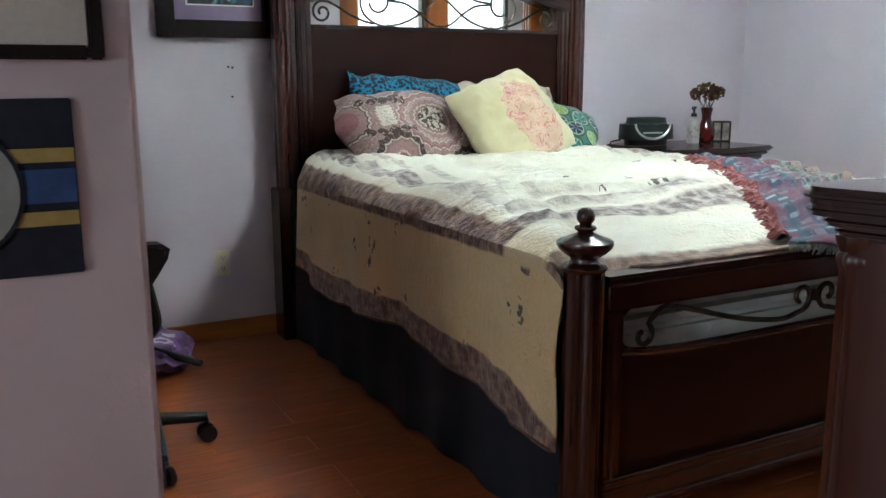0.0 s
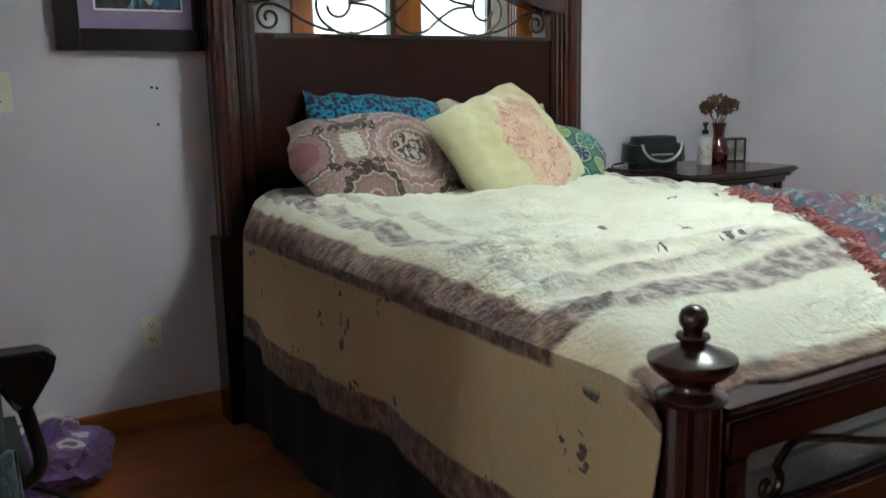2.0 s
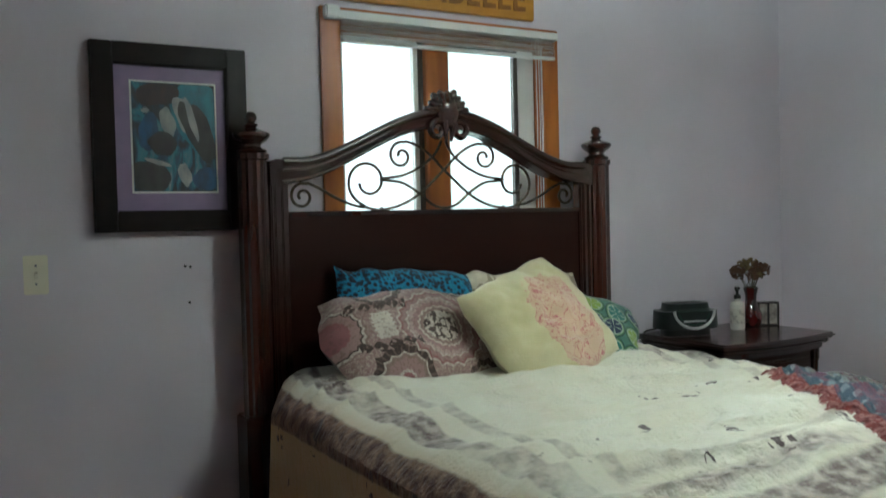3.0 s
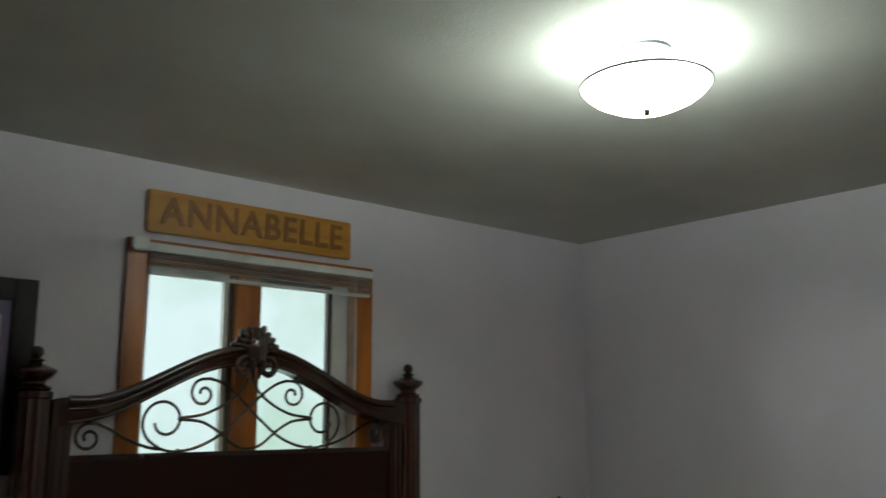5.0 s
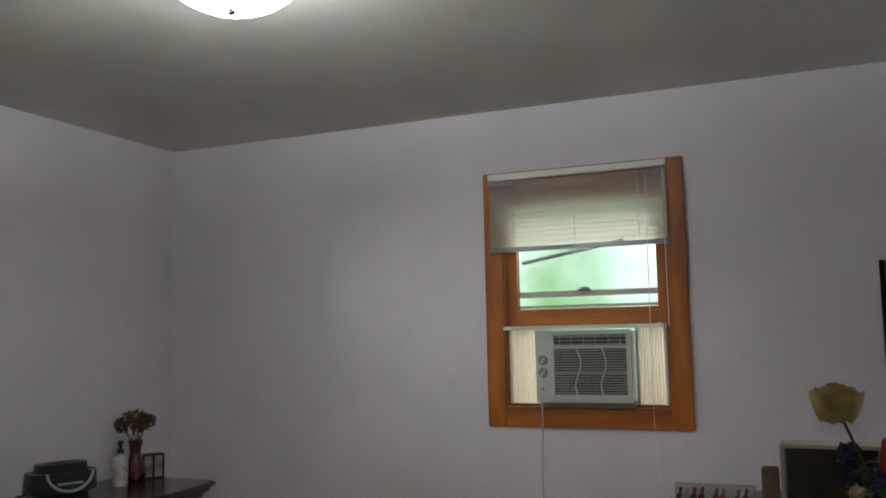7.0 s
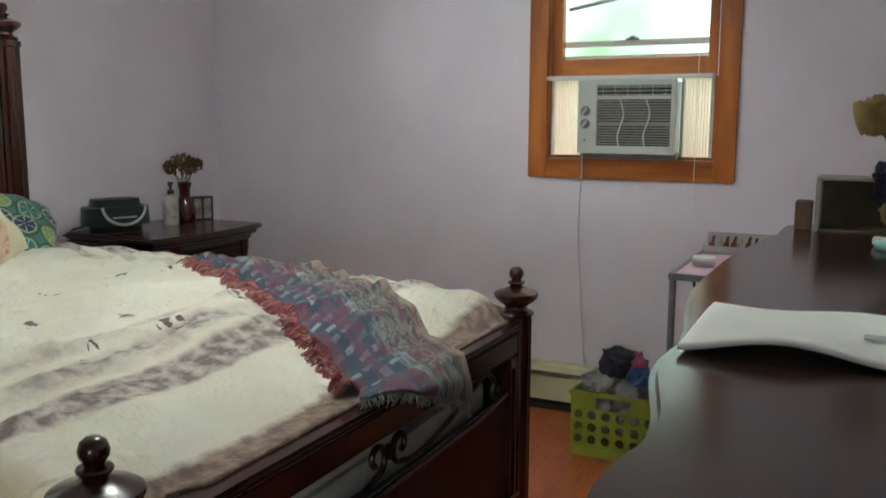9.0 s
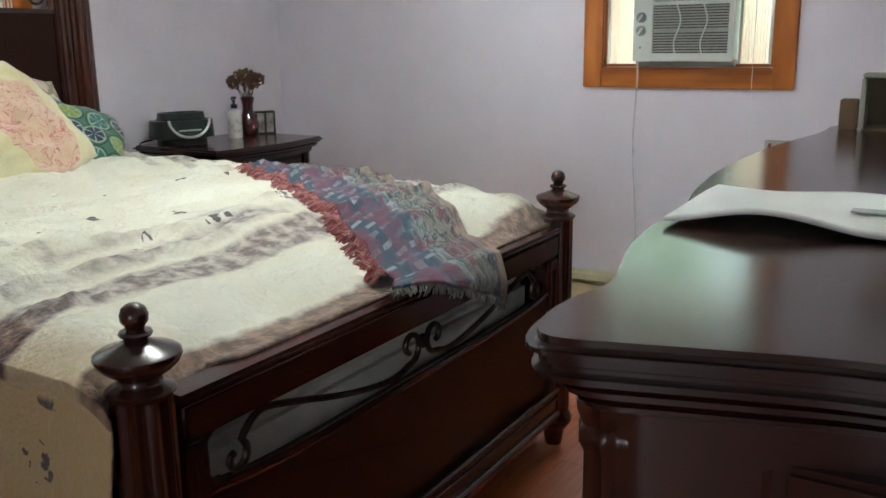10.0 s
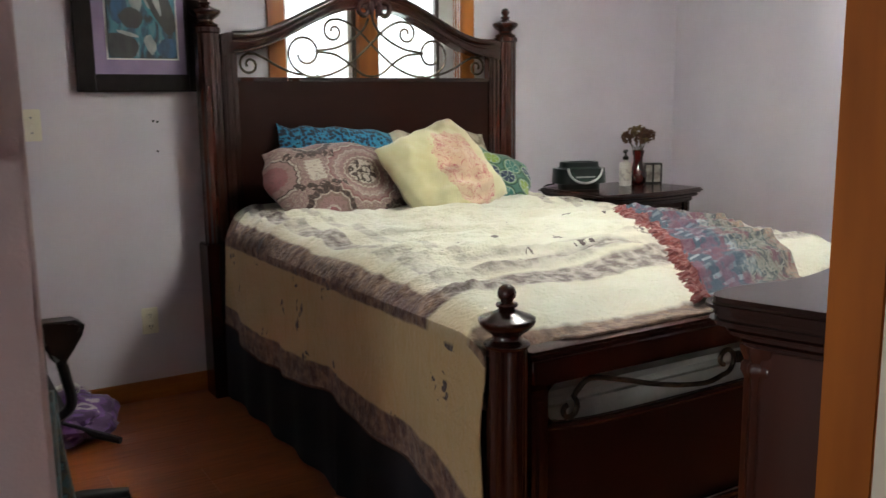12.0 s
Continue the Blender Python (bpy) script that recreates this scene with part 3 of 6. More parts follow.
for px, pz in ((0.113, 1.481), (0.0, 1.576), (0.055, 1.625), (0.276, 1.537), (0.28, 1.422), (0.36, 1.436)):
    for sx in ((1, -1) if px else (1,)):
        part("collar", moved(box(-0.008, 0.008, -0.009, 0.009, -0.008, 0.008, 0.003), Matrix.Translation((BC + sx * px, YI, pz)) @ Matrix.Rotation(radians(45), 4, "Y")), IRON, bed)

# footboard
part("foot_rail_top", box(1.29, 2.76, BF - 0.03, BF + 0.03, 0.635, 0.708, 0.010, seg=3), MAHOGANY, bed)
part("foot_rail_cap", box(1.285, 2.765, BF - 0.036, BF + 0.036, 0.708, 0.724, 0.007), MAHOGANY, bed)
xs = [1.29 + (2.76 - 1.29) * i / 40 for i in range(41)]
out = [(1.29, 0.16), (2.76, 0.16)] + [(x, 0.512 + 0.02 * min(1, (abs(x - BC) / 0.66)) ** 6) for x in reversed(xs)]
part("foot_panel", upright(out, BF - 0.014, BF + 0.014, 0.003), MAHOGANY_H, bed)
part("panel_bead", tube([(x, BF - 0.014, 0.508 + 0.02 * min(1, (abs(x - BC) / 0.66)) ** 6) for x in xs], 0.010, 8), MAHOGANY, bed)
for x0, x1 in ((1.286, 1.345), (2.705, 2.764)):
    st = part("foot_stile", box(x0, x1, BF - 0.028, BF + 0.028, 0.14, 0.636, 0.006), MAHOGANY, bed)
    xx = (x0 + x1) / 2
    part("stile_bead", box(xx - 0.009, xx + 0.009, BF - 0.035, BF - 0.026, 0.2, 0.6, 0.004), MAHOGANY, st)
for x0, sx in ((1.345, 1), (2.705, -1)):
    for z0, sz in ((0.636, -1), (0.530, 1)):
        arc = [(x0 + sx * (0.05 - 0.05 * math.sin(math.pi / 2 * i / 8)), z0 + sz * (0.05 - 0.05 * math.cos(math.pi / 2 * i / 8))) for i in range(9)]
        part("corner_spandrel", upright([(x0, z0)] + arc, BF - 0.012, BF + 0.012), MAHOGANY, bed)
part("bottom_rail", box(1.29, 2.76, BF - 0.03, BF + 0.03, 0.115, 0.20, 0.006), MAHOGANY, bed)
for z, r in ((0.205, 0.010), (0.178, 0.006), (0.125, 0.014)):
    part("rail_moulding", tube([(1.29, BF - 0.03, z), (2.02, BF - 0.03, z), (2.76, BF - 0.03, z)], r, 10), MAHOGANY, bed)
for y in (BF - 0.012,):
    for sx in (1, -1):
        s = [(BC + sx * q[0], y, q[1]) for q in coil(-0.61, 0.560, 0.010, 0.032, -250, 60, 22) + flat_path([(-0.585, 0.600), (-0.54, 0.625), (-0.44, 0.603), (-0.33, 0.572), (-0.22, 0.548), (-0.12, 0.537), (-0.06, 0.548)]) + coil(-0.052, 0.590, 0.040, 0.014, -75, 250, 22)]
        part("foot_scroll", tube(s, 0.0072, 8), IRON, bed)
    part("collar", box(BC - 0.012, BC + 0.012, y - 0.01, y + 0.01, 0.575, 0.605, 0.003), IRON, bed)
for x in (1.275, 2.775):
    part("side_rail", box(x - 0.015, x + 0.015, BF + 0.03, BH - 0.05, 0.22, 0.40, 0.004), MAHOGANY, bed)

NAVY = shader("navy_cloth", (0.0075, 0.008, 0.015), 0.95, colour2=(0.004, 0.0045, 0.009), scale=14, bump=0.2, bump_scale=180)
skirt = thing("bed_skirt", "dark navy pleated bed skirt hanging to the floor", "bed skirt", (BC, 2.45, 0))


def skirt_side(x, sgn):
    def f(u, v):
        y = 1.42 + (3.46 - 1.42) * u
        pleat = 0.010 * math.sin(u * 46) + 0.016 * math.exp(-((u - 0.42) / 0.012) ** 2)
        return (x - sgn * (0.004 + pleat * (1 - v)), y, 0.015 + 0.55 * v)
    return grid(90, 4, f)


part("skirt_panel", skirt_side(1.235, 1), NAVY, skirt)
part("skirt_panel", skirt_side(2.815, -1), NAVY, skirt)
MATTRESS = shader("mattress_ticking", (0.78, 0.77, 0.70), 0.85, colour2=(0.70, 0.69, 0.62), scale=18, bump=0.3, bump_scale=90)
matt = thing("mattress", "pale quilted mattress on a box spring", "mattress", (BC, 2.45, 0.3))
part("box_spring", box(1.262, 2.788, 1.440, 3.49, 0.40, 0.56, 0.03, seg=3), MATTRESS, matt)
part("mattress_body", box(1.262, 2.77, 1.455, 3.49, 0.562, 0.700, 0.05, seg=4), MATTRESS, matt)

# ---- bedspread ----
def spread_material():
    m = shader("cream_bedspread", (0.70, 0.69, 0.59), 0.95, colour2=(0.65, 0.62, 0.50), scale=5, bump=0.7, bump_scale=90, fuzz=0.2)
    n, l = m.node_tree.nodes, m.node_tree.links
    b = n["Principled BSDF"]
    base = b.inputs["Base Color"].links[0].from_socket
    uv = n.new("ShaderNodeUVMap")
    sep = n.new("ShaderNodeSeparateXYZ")
    solid = n.new("ShaderNodeTexCoord").outputs["Object"]
    l.new(uv.outputs[0], sep.inputs[0])

    def math_node(op, a, c):
        k = n.new("ShaderNodeMath")
        k.operation = op
        for i, v in enumerate((a, c)):
            if isinstance(v, (int, float)):
                k.inputs[i].default_value = v
            else:
                l.new(v, k.inputs[i])
        return k.outputs[0]
    wob = n.new("ShaderNodeTexNoise")
    wob.inputs["Scale"].default_value, wob.inputs["Detail"].default_value = 16, 5
    l.new(solid, wob.inputs["Vector"])
    wobble = math_node("MULTIPLY", math_node("SUBTRACT", wob.outputs[0], 0.5), 0.032)
    # a hem band, then two rectangular frames of bands, broad and plain outside, broken and faint inside
    side = math_node("MINIMUM", sep.outputs[0], math_node("SUBTRACT", 2.56, sep.outputs[0]))
    sw = math_node("ADD", side, math_node("MULTIPLY", wobble, 0.55))
    qw = math_node("ADD", sep.outputs[1], wobble)

    def step(v, edge, soft_edge=0.006):
        k = n.new("ShaderNodeMapRange")
        k.inputs["From Min"].default_value, k.inputs["From Max"].default_value = edge - soft_edge, edge + soft_edge
        l.new(v, k.inputs["Value"])
        return k.outputs[0]

    def frame_of(s0, q0, s1, q1, soft_edge):
        inside = math_node("MULTIPLY", step(sw, s0, 0.004), step(qw, q0, soft_edge))
        hole = math_node("MULTIPLY", step(sw, s1, 0.005), step(qw, q1, soft_edge))
        return math_node("SUBTRACT", inside, hole)
    patch = n.new("ShaderNodeTexNoise")
    patch.inputs["Scale"].default_value, patch.inputs["Detail"].default_value = 6.5, 4
    l.new(solid, patch.inputs["Vector"])
    keep = n.new("ShaderNodeMapRange")
    keep.inputs["From Min"].default_value, keep.inputs["From Max"].default_value = 0.38, 0.56
    keep.inputs["To Min"].default_value = 0.25
    l.new(patch.outputs[0], keep.inputs["Value"])
    outer_band = frame_of(0.408, 0.225, 0.480, 0.335, 0.009)
    inner_band = math_node("MULTIPLY", frame_of(0.535, 0.368, 0.625, 0.455, 0.016), keep.outputs[0])
    faint_band = math_node("MULTIPLY", math_node("MULTIPLY", frame_of(0.690, 0.500, 0.735, 0.535, 0.014), keep.outputs[0]), 0.5)
    hem = math_node("SUBTRACT", 1.0, step(sw, 0.104, 0.004))
    tuck = math_node("MULTIPLY", math_node("SUBTRACT", 1.0, step(qw, 0.052, 0.007)), math_node("GREATER_THAN", side, 0.42))
    band = math_node("MAXIMUM", math_node("MAXIMUM", hem, math_node("MULTIPLY", tuck, 0.9)), math_node("MAXIMUM", outer_band, math_node("MAXIMUM", inner_band, faint_band)))
    # blotchy weave inside the bands
    bl = n.new("ShaderNodeTexNoise")
    bl.inputs["Scale"].default_value, bl.inputs["Detail"].default_value = 30, 8
    l.new(solid, bl.inputs["Vector"])
    br = n.new("ShaderNodeValToRGB")
    br.color_ramp.elements[0].position, br.color_ramp.elements[1].position = 0.40, 0.68
    br.color_ramp.elements[0].color, br.color_ramp.elements[1].color = (0.105, 0.052, 0.042, 1), (0.33, 0.21, 0.14, 1)
    l.new(bl.outputs[0], br.inputs[0])
    # inner bands are greyer than the hems
    gr = n.new("ShaderNodeMix")
    gr.data_type = "RGBA"
    top_part = math_node("MULTIPLY", step(side, 0.50, 0.02), math_node("SUBTRACT", 1.0, tuck))
    l.new(top_part, gr.inputs["Factor"])
    l.new(br.outputs[0], gr.inputs["A"])
    g2 = n.new("ShaderNodeValToRGB")
    g2.color_ramp.elements[0].position, g2.color_ramp.elements[1].position = 0.4, 0.62
    g2.color_ramp.elements[0].color, g2.color_ramp.elements[1].color = (0.17, 0.135, 0.125, 1), (0.50, 0.45, 0.40, 1)
    l.new(bl.outputs[0], g2.inputs[0])
    l.new(g2.outputs[0], gr.inputs["B"])
    mixa = n.new("ShaderNodeMix")
    mixa.data_type = "RGBA"
    l.new(band, mixa.inputs["Factor"])
    # hanging sides go tan and darker: their warm shade is put into the colour
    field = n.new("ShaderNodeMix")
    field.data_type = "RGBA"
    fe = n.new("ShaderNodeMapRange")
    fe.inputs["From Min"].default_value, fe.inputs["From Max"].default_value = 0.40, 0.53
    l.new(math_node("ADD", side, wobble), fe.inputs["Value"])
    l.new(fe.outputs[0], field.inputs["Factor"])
    side_tan_shade = n.new("ShaderNodeMix")
    side_tan_shade.data_type, side_tan_shade.blend_type = "RGBA", "MULTIPLY"
    side_tan_shade.inputs["Factor"].default_value = 1.0
    l.new(base, side_tan_shade.inputs["A"])
    side_tan_shade.inputs["B"].default_value = (0.90, 0.69, 0.42, 1)
    l.new(side_tan_shade.outputs["Result"], field.inputs["A"])
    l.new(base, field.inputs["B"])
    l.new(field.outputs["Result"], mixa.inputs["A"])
    l.new(gr.outputs["Result"], mixa.inputs["B"])
    # scattered dark leaf prints in the cream fields
    vo = n.new("ShaderNodeTexVoronoi")
    vo.inputs["Scale"].default_value = 6.8
    l.new(uv.outputs[0], vo.inputs["Vector"])
    vo2 = n.new("ShaderNodeTexVoronoi")
    vo2.inputs["Scale"].default_value = 23
    l.new(uv.outputs[0], vo2.inputs["Vector"])
    leaf = n.new("ShaderNodeTexNoise")
    leaf.inputs["Scale"].default_value, leaf.inputs["Detail"].default_value = 48, 3
    l.new(uv.outputs[0], leaf.inputs["Vector"])
    spots = math_node("MULTIPLY", math_node("LESS_THAN", vo.outputs[0], 0.30), math_node("LESS_THAN", math_node("ADD", vo2.outputs[0], math_node("MULTIPLY", math_node("SUBTRACT", leaf.outputs[0], 0.5), 1.5)), 0.35))
    sepc = n.new("ShaderNodeSeparateColor")
    l.new(vo.outputs["Color"], sepc.inputs[0])
    spots = math_node("MULTIPLY", spots, math_node("GREATER_THAN", sepc.outputs[0], 0.45))
    spots = math_node("MULTIPLY", spots, math_node("MAXIMUM", step(qw, 0.42), math_node("SUBTRACT", 1.0, step(sw, 0.40))))
    mixb = n.new("ShaderNodeMix")
    mixb.data_type = "RGBA"
    l.new(spots, mixb.inputs["Factor"])
    l.new(mixa.outputs["Result"], mixb.inputs["A"])
    mixb.inputs["B"].default_value = (0.10, 0.07, 0.07, 1)
    l.new(mixb.outputs["Result"], b.inputs["Base Color"])
    # soft puckers of the quilting under the fine nap
    pk, bp = n.new("ShaderNodeTexNoise"), n.new("ShaderNodeBump")
    pk.inputs["Scale"].default_value, pk.inputs["Detail"].default_value, pk.inputs["Distortion"].default_value = 16, 4, 0.8
    st = n.new("ShaderNodeMapping")
    st.inputs["Scale"].default_value = (0.7, 1.7, 0.7)
    l.new(solid, st.inputs[0])
    l.new(st.outputs[0], pk.inputs["Vector"])
    bp.inputs["Strength"].default_value, bp.inputs["Distance"].default_value = 0.5, 0.03
    l.new(pk.outputs[0], bp.inputs["Height"])
    old = b.inputs["Normal"].links[0].from_node
    l.new(bp.outputs[0], old.inputs["Normal"])
    return m


SPREAD = spread_material()
SX0, SX1, SY0, SY1, STOP = 1.195, 2.825, 1.405, 3.41, 0.825


def spread_point(p, q):
    """A point of the bedspread; p runs from hem to hem across, q from the foot hem to the head, in metres of cloth."""
    drop, width = 0.44, 1.68
    n1 = noise.noise(Vector((p * 1.6, q * 1.6, 0.3)))
    n2 = noise.noise(Vector((p * 5.5, q * 4.0, 2.0)))
    n3 = noise.noise(Vector((p * 14, q * 9, 5.0)))
    y = SY0 + q * (SY1 - SY0) / 2.18
    far = min(1.0, max(0.0, (p - drop) / width / 0.35 - 1.75))
    near = min(1.0, max(0.0, (0.75 - p) / 0.30))
    lip = max(0.0, 1 - q / (0.46 - 0.36 * far * far * (3 - 2 * far) - 0.36 * near * near * (3 - 2 * near)))
    dz = 0.125 * lip ** 2.3
    along = (y - SY0) / (SY1 - SY0)
    if p < drop or p > drop + width:
        s = drop - p if p < drop else p - drop - width
        sgn = -1 if p < drop else 1
        edge = SX0 if p < drop else SX1
        hem = s / drop
        fall = s * (1.0 + 0.07 * math.sin(along * 9 + 1) * hem + (0.34 * max(0, 1 - along * 11) * hem))
        x = edge + sgn * (0.012 + hem * (0.014 * math.sin(q * 11 + 0.6) + 0.006 * math.sin(q * 23 + 1.7)))
        fall *= 1 - 0.07 * hem * max(0.0, (along - 0.55) / 0.45)
        z = STOP - 0.062 - fall * 0.94 - 0.35 * dz * (1 - hem)
        y -= 0.040 * max(0.0, 1 - q / 0.16) + 0.008 * math.sin(s * 21 + 1) * lip ** 2
        if y > 2.3:
            y -= (y - 2.3) * (0.16 - 0.06 * hem)
        return (x, y, max(z, 0.30))
    w = (p - drop) / width
    x = SX0 + (SX1 - SX0) * w
    rim = min(p - drop, drop + width - p)
    soft_rim = 0.07 if w < 0.5 else 0.085
    crown = 0.062 * (1 - math.exp(-rim / soft_rim)) - 0.027
    head = 0.02 * along
    fold = 0.016 * n1 + 0.014 * n2 + 0.006 * n3 + 0.030 * (1 - abs(noise.noise(Vector((p * 1.3 + 0.6 * q, q * 6.0 + 0.8 * p, 7.0))))) ** 5
    ridge = 0.014 * math.exp(-((along - 0.22 - 0.05 * math.sin(w * 5)) / 0.03) ** 2) + 0.012 * math.exp(-((along - 0.36 - 0.06 * math.sin(w * 4 + 1)) / 0.025) ** 2)
    flat_rim = min(1.0, 0.25 + rim / 0.16)
    z = STOP - 0.035 + crown + head + fold * (1 - 0.75 * lip) * flat_rim + ridge * flat_rim - dz * min(1.0, 0.35 + rim / 0.12)
    over = max(0.0, 1 - q / 0.10)
    if 0.12 < w < 0.97:
        y -= 0.042 * over * min(1.0, (w - 0.12) / 0.05)
        z = max(z, 0.7248) if y < 1.402 else z
    if y > 2.3 and rim < 0.25:
        y -= (y - 2.3) * 0.16 * (1 - rim / 0.25) ** 2
    return (x, y, z)


def cloth(fn, w, h, nx, ny, thick=0.006):
    b = grid(nx, ny, lambda u, v: fn(u * w, v * h))
    layer = b.loops.layers.uv.new("UVMap")
    b.verts.index_update()
    for f in b.faces:
        for lp in f.loops:
            i = lp.vert.index
            lp[layer].uv = ((i % (nx + 1)) / nx * w, (i // (nx + 1)) / ny * h)
    return b


def with_thickness(ob, t):
    k = ob.modifiers.new("thickness", "SOLIDIFY")
    k.thickness, k.offset = t, 1.0
    return ob


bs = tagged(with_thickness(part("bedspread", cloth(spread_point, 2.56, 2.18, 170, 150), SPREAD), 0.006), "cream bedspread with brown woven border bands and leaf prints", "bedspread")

HEM = shader("brown_hem_binding", (0.16, 0.085, 0.06), 0.95, colour2=(0.10, 0.05, 0.04), scale=60, bump=0.4, bump_scale=150)
for p in (0.0, 2.56):
    edge_sign = -1 if p == 0.0 else 1
    part("hem", tube([Vector(spread_point(p, 2.18 * i / 90)) + Vector((edge_sign * 0.003, 0, 0)) for i in range(91)], 0.0055, 6), HEM, bs, "brown stitched hem")

# ---- pillows ----
def pillow(name, w, h, t, at, tilt, spin, lean, mat, label, seed=0, n=34, pinch=0.12, soft=0.22, taper=0.0, creases=0.0):
    """A stuffed cushion: tilt leans it back, spin turns it in its plane, lean turns it about the upright."""
    b = bmesh.new()
    rows = {}
    for side in (1, -1):
        for j in range(n + 1):
            for i in range(n + 1):
                u, v = 2 * i / n - 1, 2 * j / n - 1
                rim = abs(u) >= 0.9999 or abs(v) >= 0.9999
                if side == -1 and rim:
                    rows[side, i, j] = rows[1, i, j]
                    continue
                bul = (max(0.0, 1 - abs(u) ** 2.4) * max(0.0, 1 - abs(v) ** 2.4)) ** 0.46
                x = w / 2 * u * math.sqrt(1 - soft * v * v) * (1 + pinch * 0.4 * abs(u) ** 6 * (1 - abs(v))) * (1 + taper * v)
                y = h / 2 * v * math.sqrt(1 - soft * 1.2 * u * u)
                nz = noise.noise(Vector((u * 2.2 + seed, v * 2.2, side))) * 0.22 + noise.noise(Vector((u * 6 + seed, v * 5, side * 3))) * 0.09
                fold = creases * max(0.0, 0.35 - v) * math.sin(v * 19 + u * 3.5 + 2 * noise.noise(Vector((u * 2, v * 2, seed)))) * (1 - abs(u))
                z = side * t / 2 * bul * (1 + nz) + side * fold * bul
                rows[side, i, j] = b.verts.new((x + 0.022 * noise.noise(Vector((seed * 3.1, v * 2.6, 1.5))) * abs(u), y + 0.006 * nz + 0.030 * noise.noise(Vector((u * 2.8, seed * 2.3, 0.5))) * abs(v), z))
    lay = b.loops.layers.uv.new("UVMap")
    for side in (1, -1):
        for j in range(n):
            for i in range(n):
                q = ((i, j), (i + 1, j), (i + 1, j + 1), (i, j + 1))
                vs = [rows[side, a, c] for a, c in q]
                f = b.faces.new(vs if side == 1 else vs[::-1])
                cs = q if side == 1 else q[::-1]
                for lp, (a, c) in zip(f.loops, cs):
                    lp[lay].uv = (a / n * w, c / n * h)
    ob = part(name, b, mat, local=True)
    ob.matrix_basis = pose(*at, 0, 0, lean) @ pose(0, 0, 0, 90 - tilt, 0, 0) @ pose(0, 0, 0, 0, 0, spin)
    return tagged(ob, label, "pillow")


def ring_print(name, base, tones, scale, rings=9.0, dark=None, grit=0.22, loose=0.55):
    """Cloth printed with round medallions of several tones."""
    m = shader(name, base, 0.85, bump=0.25, bump_scale=150, fuzz=0.2)
    n, l = m.node_tree.nodes, m.node_tree.links
    uv, vo, ramp = n.new("ShaderNodeUVMap"), n.new("ShaderNodeTexVoronoi"), n.new("ShaderNodeValToRGB")
    vo.inputs["Scale"].default_value, vo.inputs["Randomness"].default_value = scale, loose
    l.new(uv.outputs[0], vo.inputs["Vector"])
    mu, fr, ad = n.new("ShaderNodeMath"), n.new("ShaderNodeMath"), n.new("ShaderNodeMath")
    nz = n.new("ShaderNodeTexNoise")
    nz.inputs["Scale"].default_value = scale * 7
    l.new(uv.outputs[0], nz.inputs["Vector"])
    ad.operation, mu.operation, fr.operation = "MULTIPLY_ADD", "MULTIPLY", "FRACT"
    ad.inputs[1].default_value = grit
    l.new(nz.outputs[0], ad.inputs[0])
    l.new(vo.outputs[0], ad.inputs[2])
    mu.inputs[1].default_value = rings / 3
    l.new(ad.outputs[0], mu.inputs[0])
    l.new(mu.outputs[0], fr.inputs[0])
    k = ramp.color_ramp
    k.interpolation = "CONSTANT"
    while len(k.elements) < len(tones):
        k.elements.new(0.5)
    for i, c in enumerate(tones):
        k.elements[i].position, k.elements[i].color = i / len(tones), (*c, 1)
    l.new(fr.outputs[0], ramp.inputs[0])
    out = ramp.outputs[0]
    if dark:
        lace, less, mix = n.new("ShaderNodeTexVoronoi"), n.new("ShaderNodeMath"), n.new("ShaderNodeMix")
        lace.feature, lace.inputs["Scale"].default_value = "DISTANCE_TO_EDGE", scale * 15
        l.new(uv.outputs[0], lace.inputs["Vector"])
        less.operation, less.inputs[1].default_value = "LESS_THAN", 0.07
        l.new(lace.outputs[0], less.inputs[0])
        mix.data_type = "RGBA"
        l.new(less.outputs[0], mix.inputs["Factor"])
        l.new(out, mix.inputs["A"])
        mix.inputs["B"].default_value = (*dark, 1)
        out = mix.outputs["Result"]
    l.new(out, n["Principled BSDF"].inputs["Base Color"])
    return m




def nodes_for(m):
    """Small builders of maths nodes in a material, over its UV map."""
    n, l = m.node_tree.nodes, m.node_tree.links
    uv = n.new("ShaderNodeUVMap")
    sep = n.new("ShaderNodeSeparateXYZ")
    l.new(uv.outputs[0], sep.inputs[0])

    def mth(op, a, c=0.0):
        k = n.new("ShaderNodeMath")
        k.operation = op
        for i, v in enumerate((a, c)):
            if isinstance(v, (int, float)):
                k.inputs[i].default_value = v
            else:
                l.new(v, k.inputs[i])
        return k.outputs[0]

    def blend(f, a, c):
        k = n.new("ShaderNodeMix")
        k.data_type = "RGBA"
        for sock, v in (("Factor", f), ("A", a), ("B", c)):
            if isinstance(v, tuple):
                k.inputs[sock].default_value = (*v, 1)
            elif isinstance(v, (int, float)):
                k.inputs[sock].default_value = v
            else:
                l.new(v, k.inputs[sock])
        return k.outputs["Result"]

    def steps(v, stops):
        k = n.new("ShaderNodeValToRGB")
        k.color_ramp.interpolation = "CONSTANT"
        while len(k.color_ramp.elements) < len(stops):
            k.color_ramp.elements.new(0.5)
        for e, (p, c) in zip(k.color_ramp.elements, stops):
            e.position, e.color = p, (*c, 1)
        l.new(v, k.inputs[0])
        return k.outputs[0]

    def speckle(scale, detail=3.0, distortion=0.0):
        k = n.new("ShaderNodeTexNoise")
        k.inputs["Scale"].default_value, k.inputs["Detail"].default_value, k.inputs["Distortion"].default_value = scale, detail, distortion
        l.new(uv.outputs[0], k.inputs["Vector"])
        return k.outputs[0]
    return n, l, uv, sep, mth, blend, steps, speckle


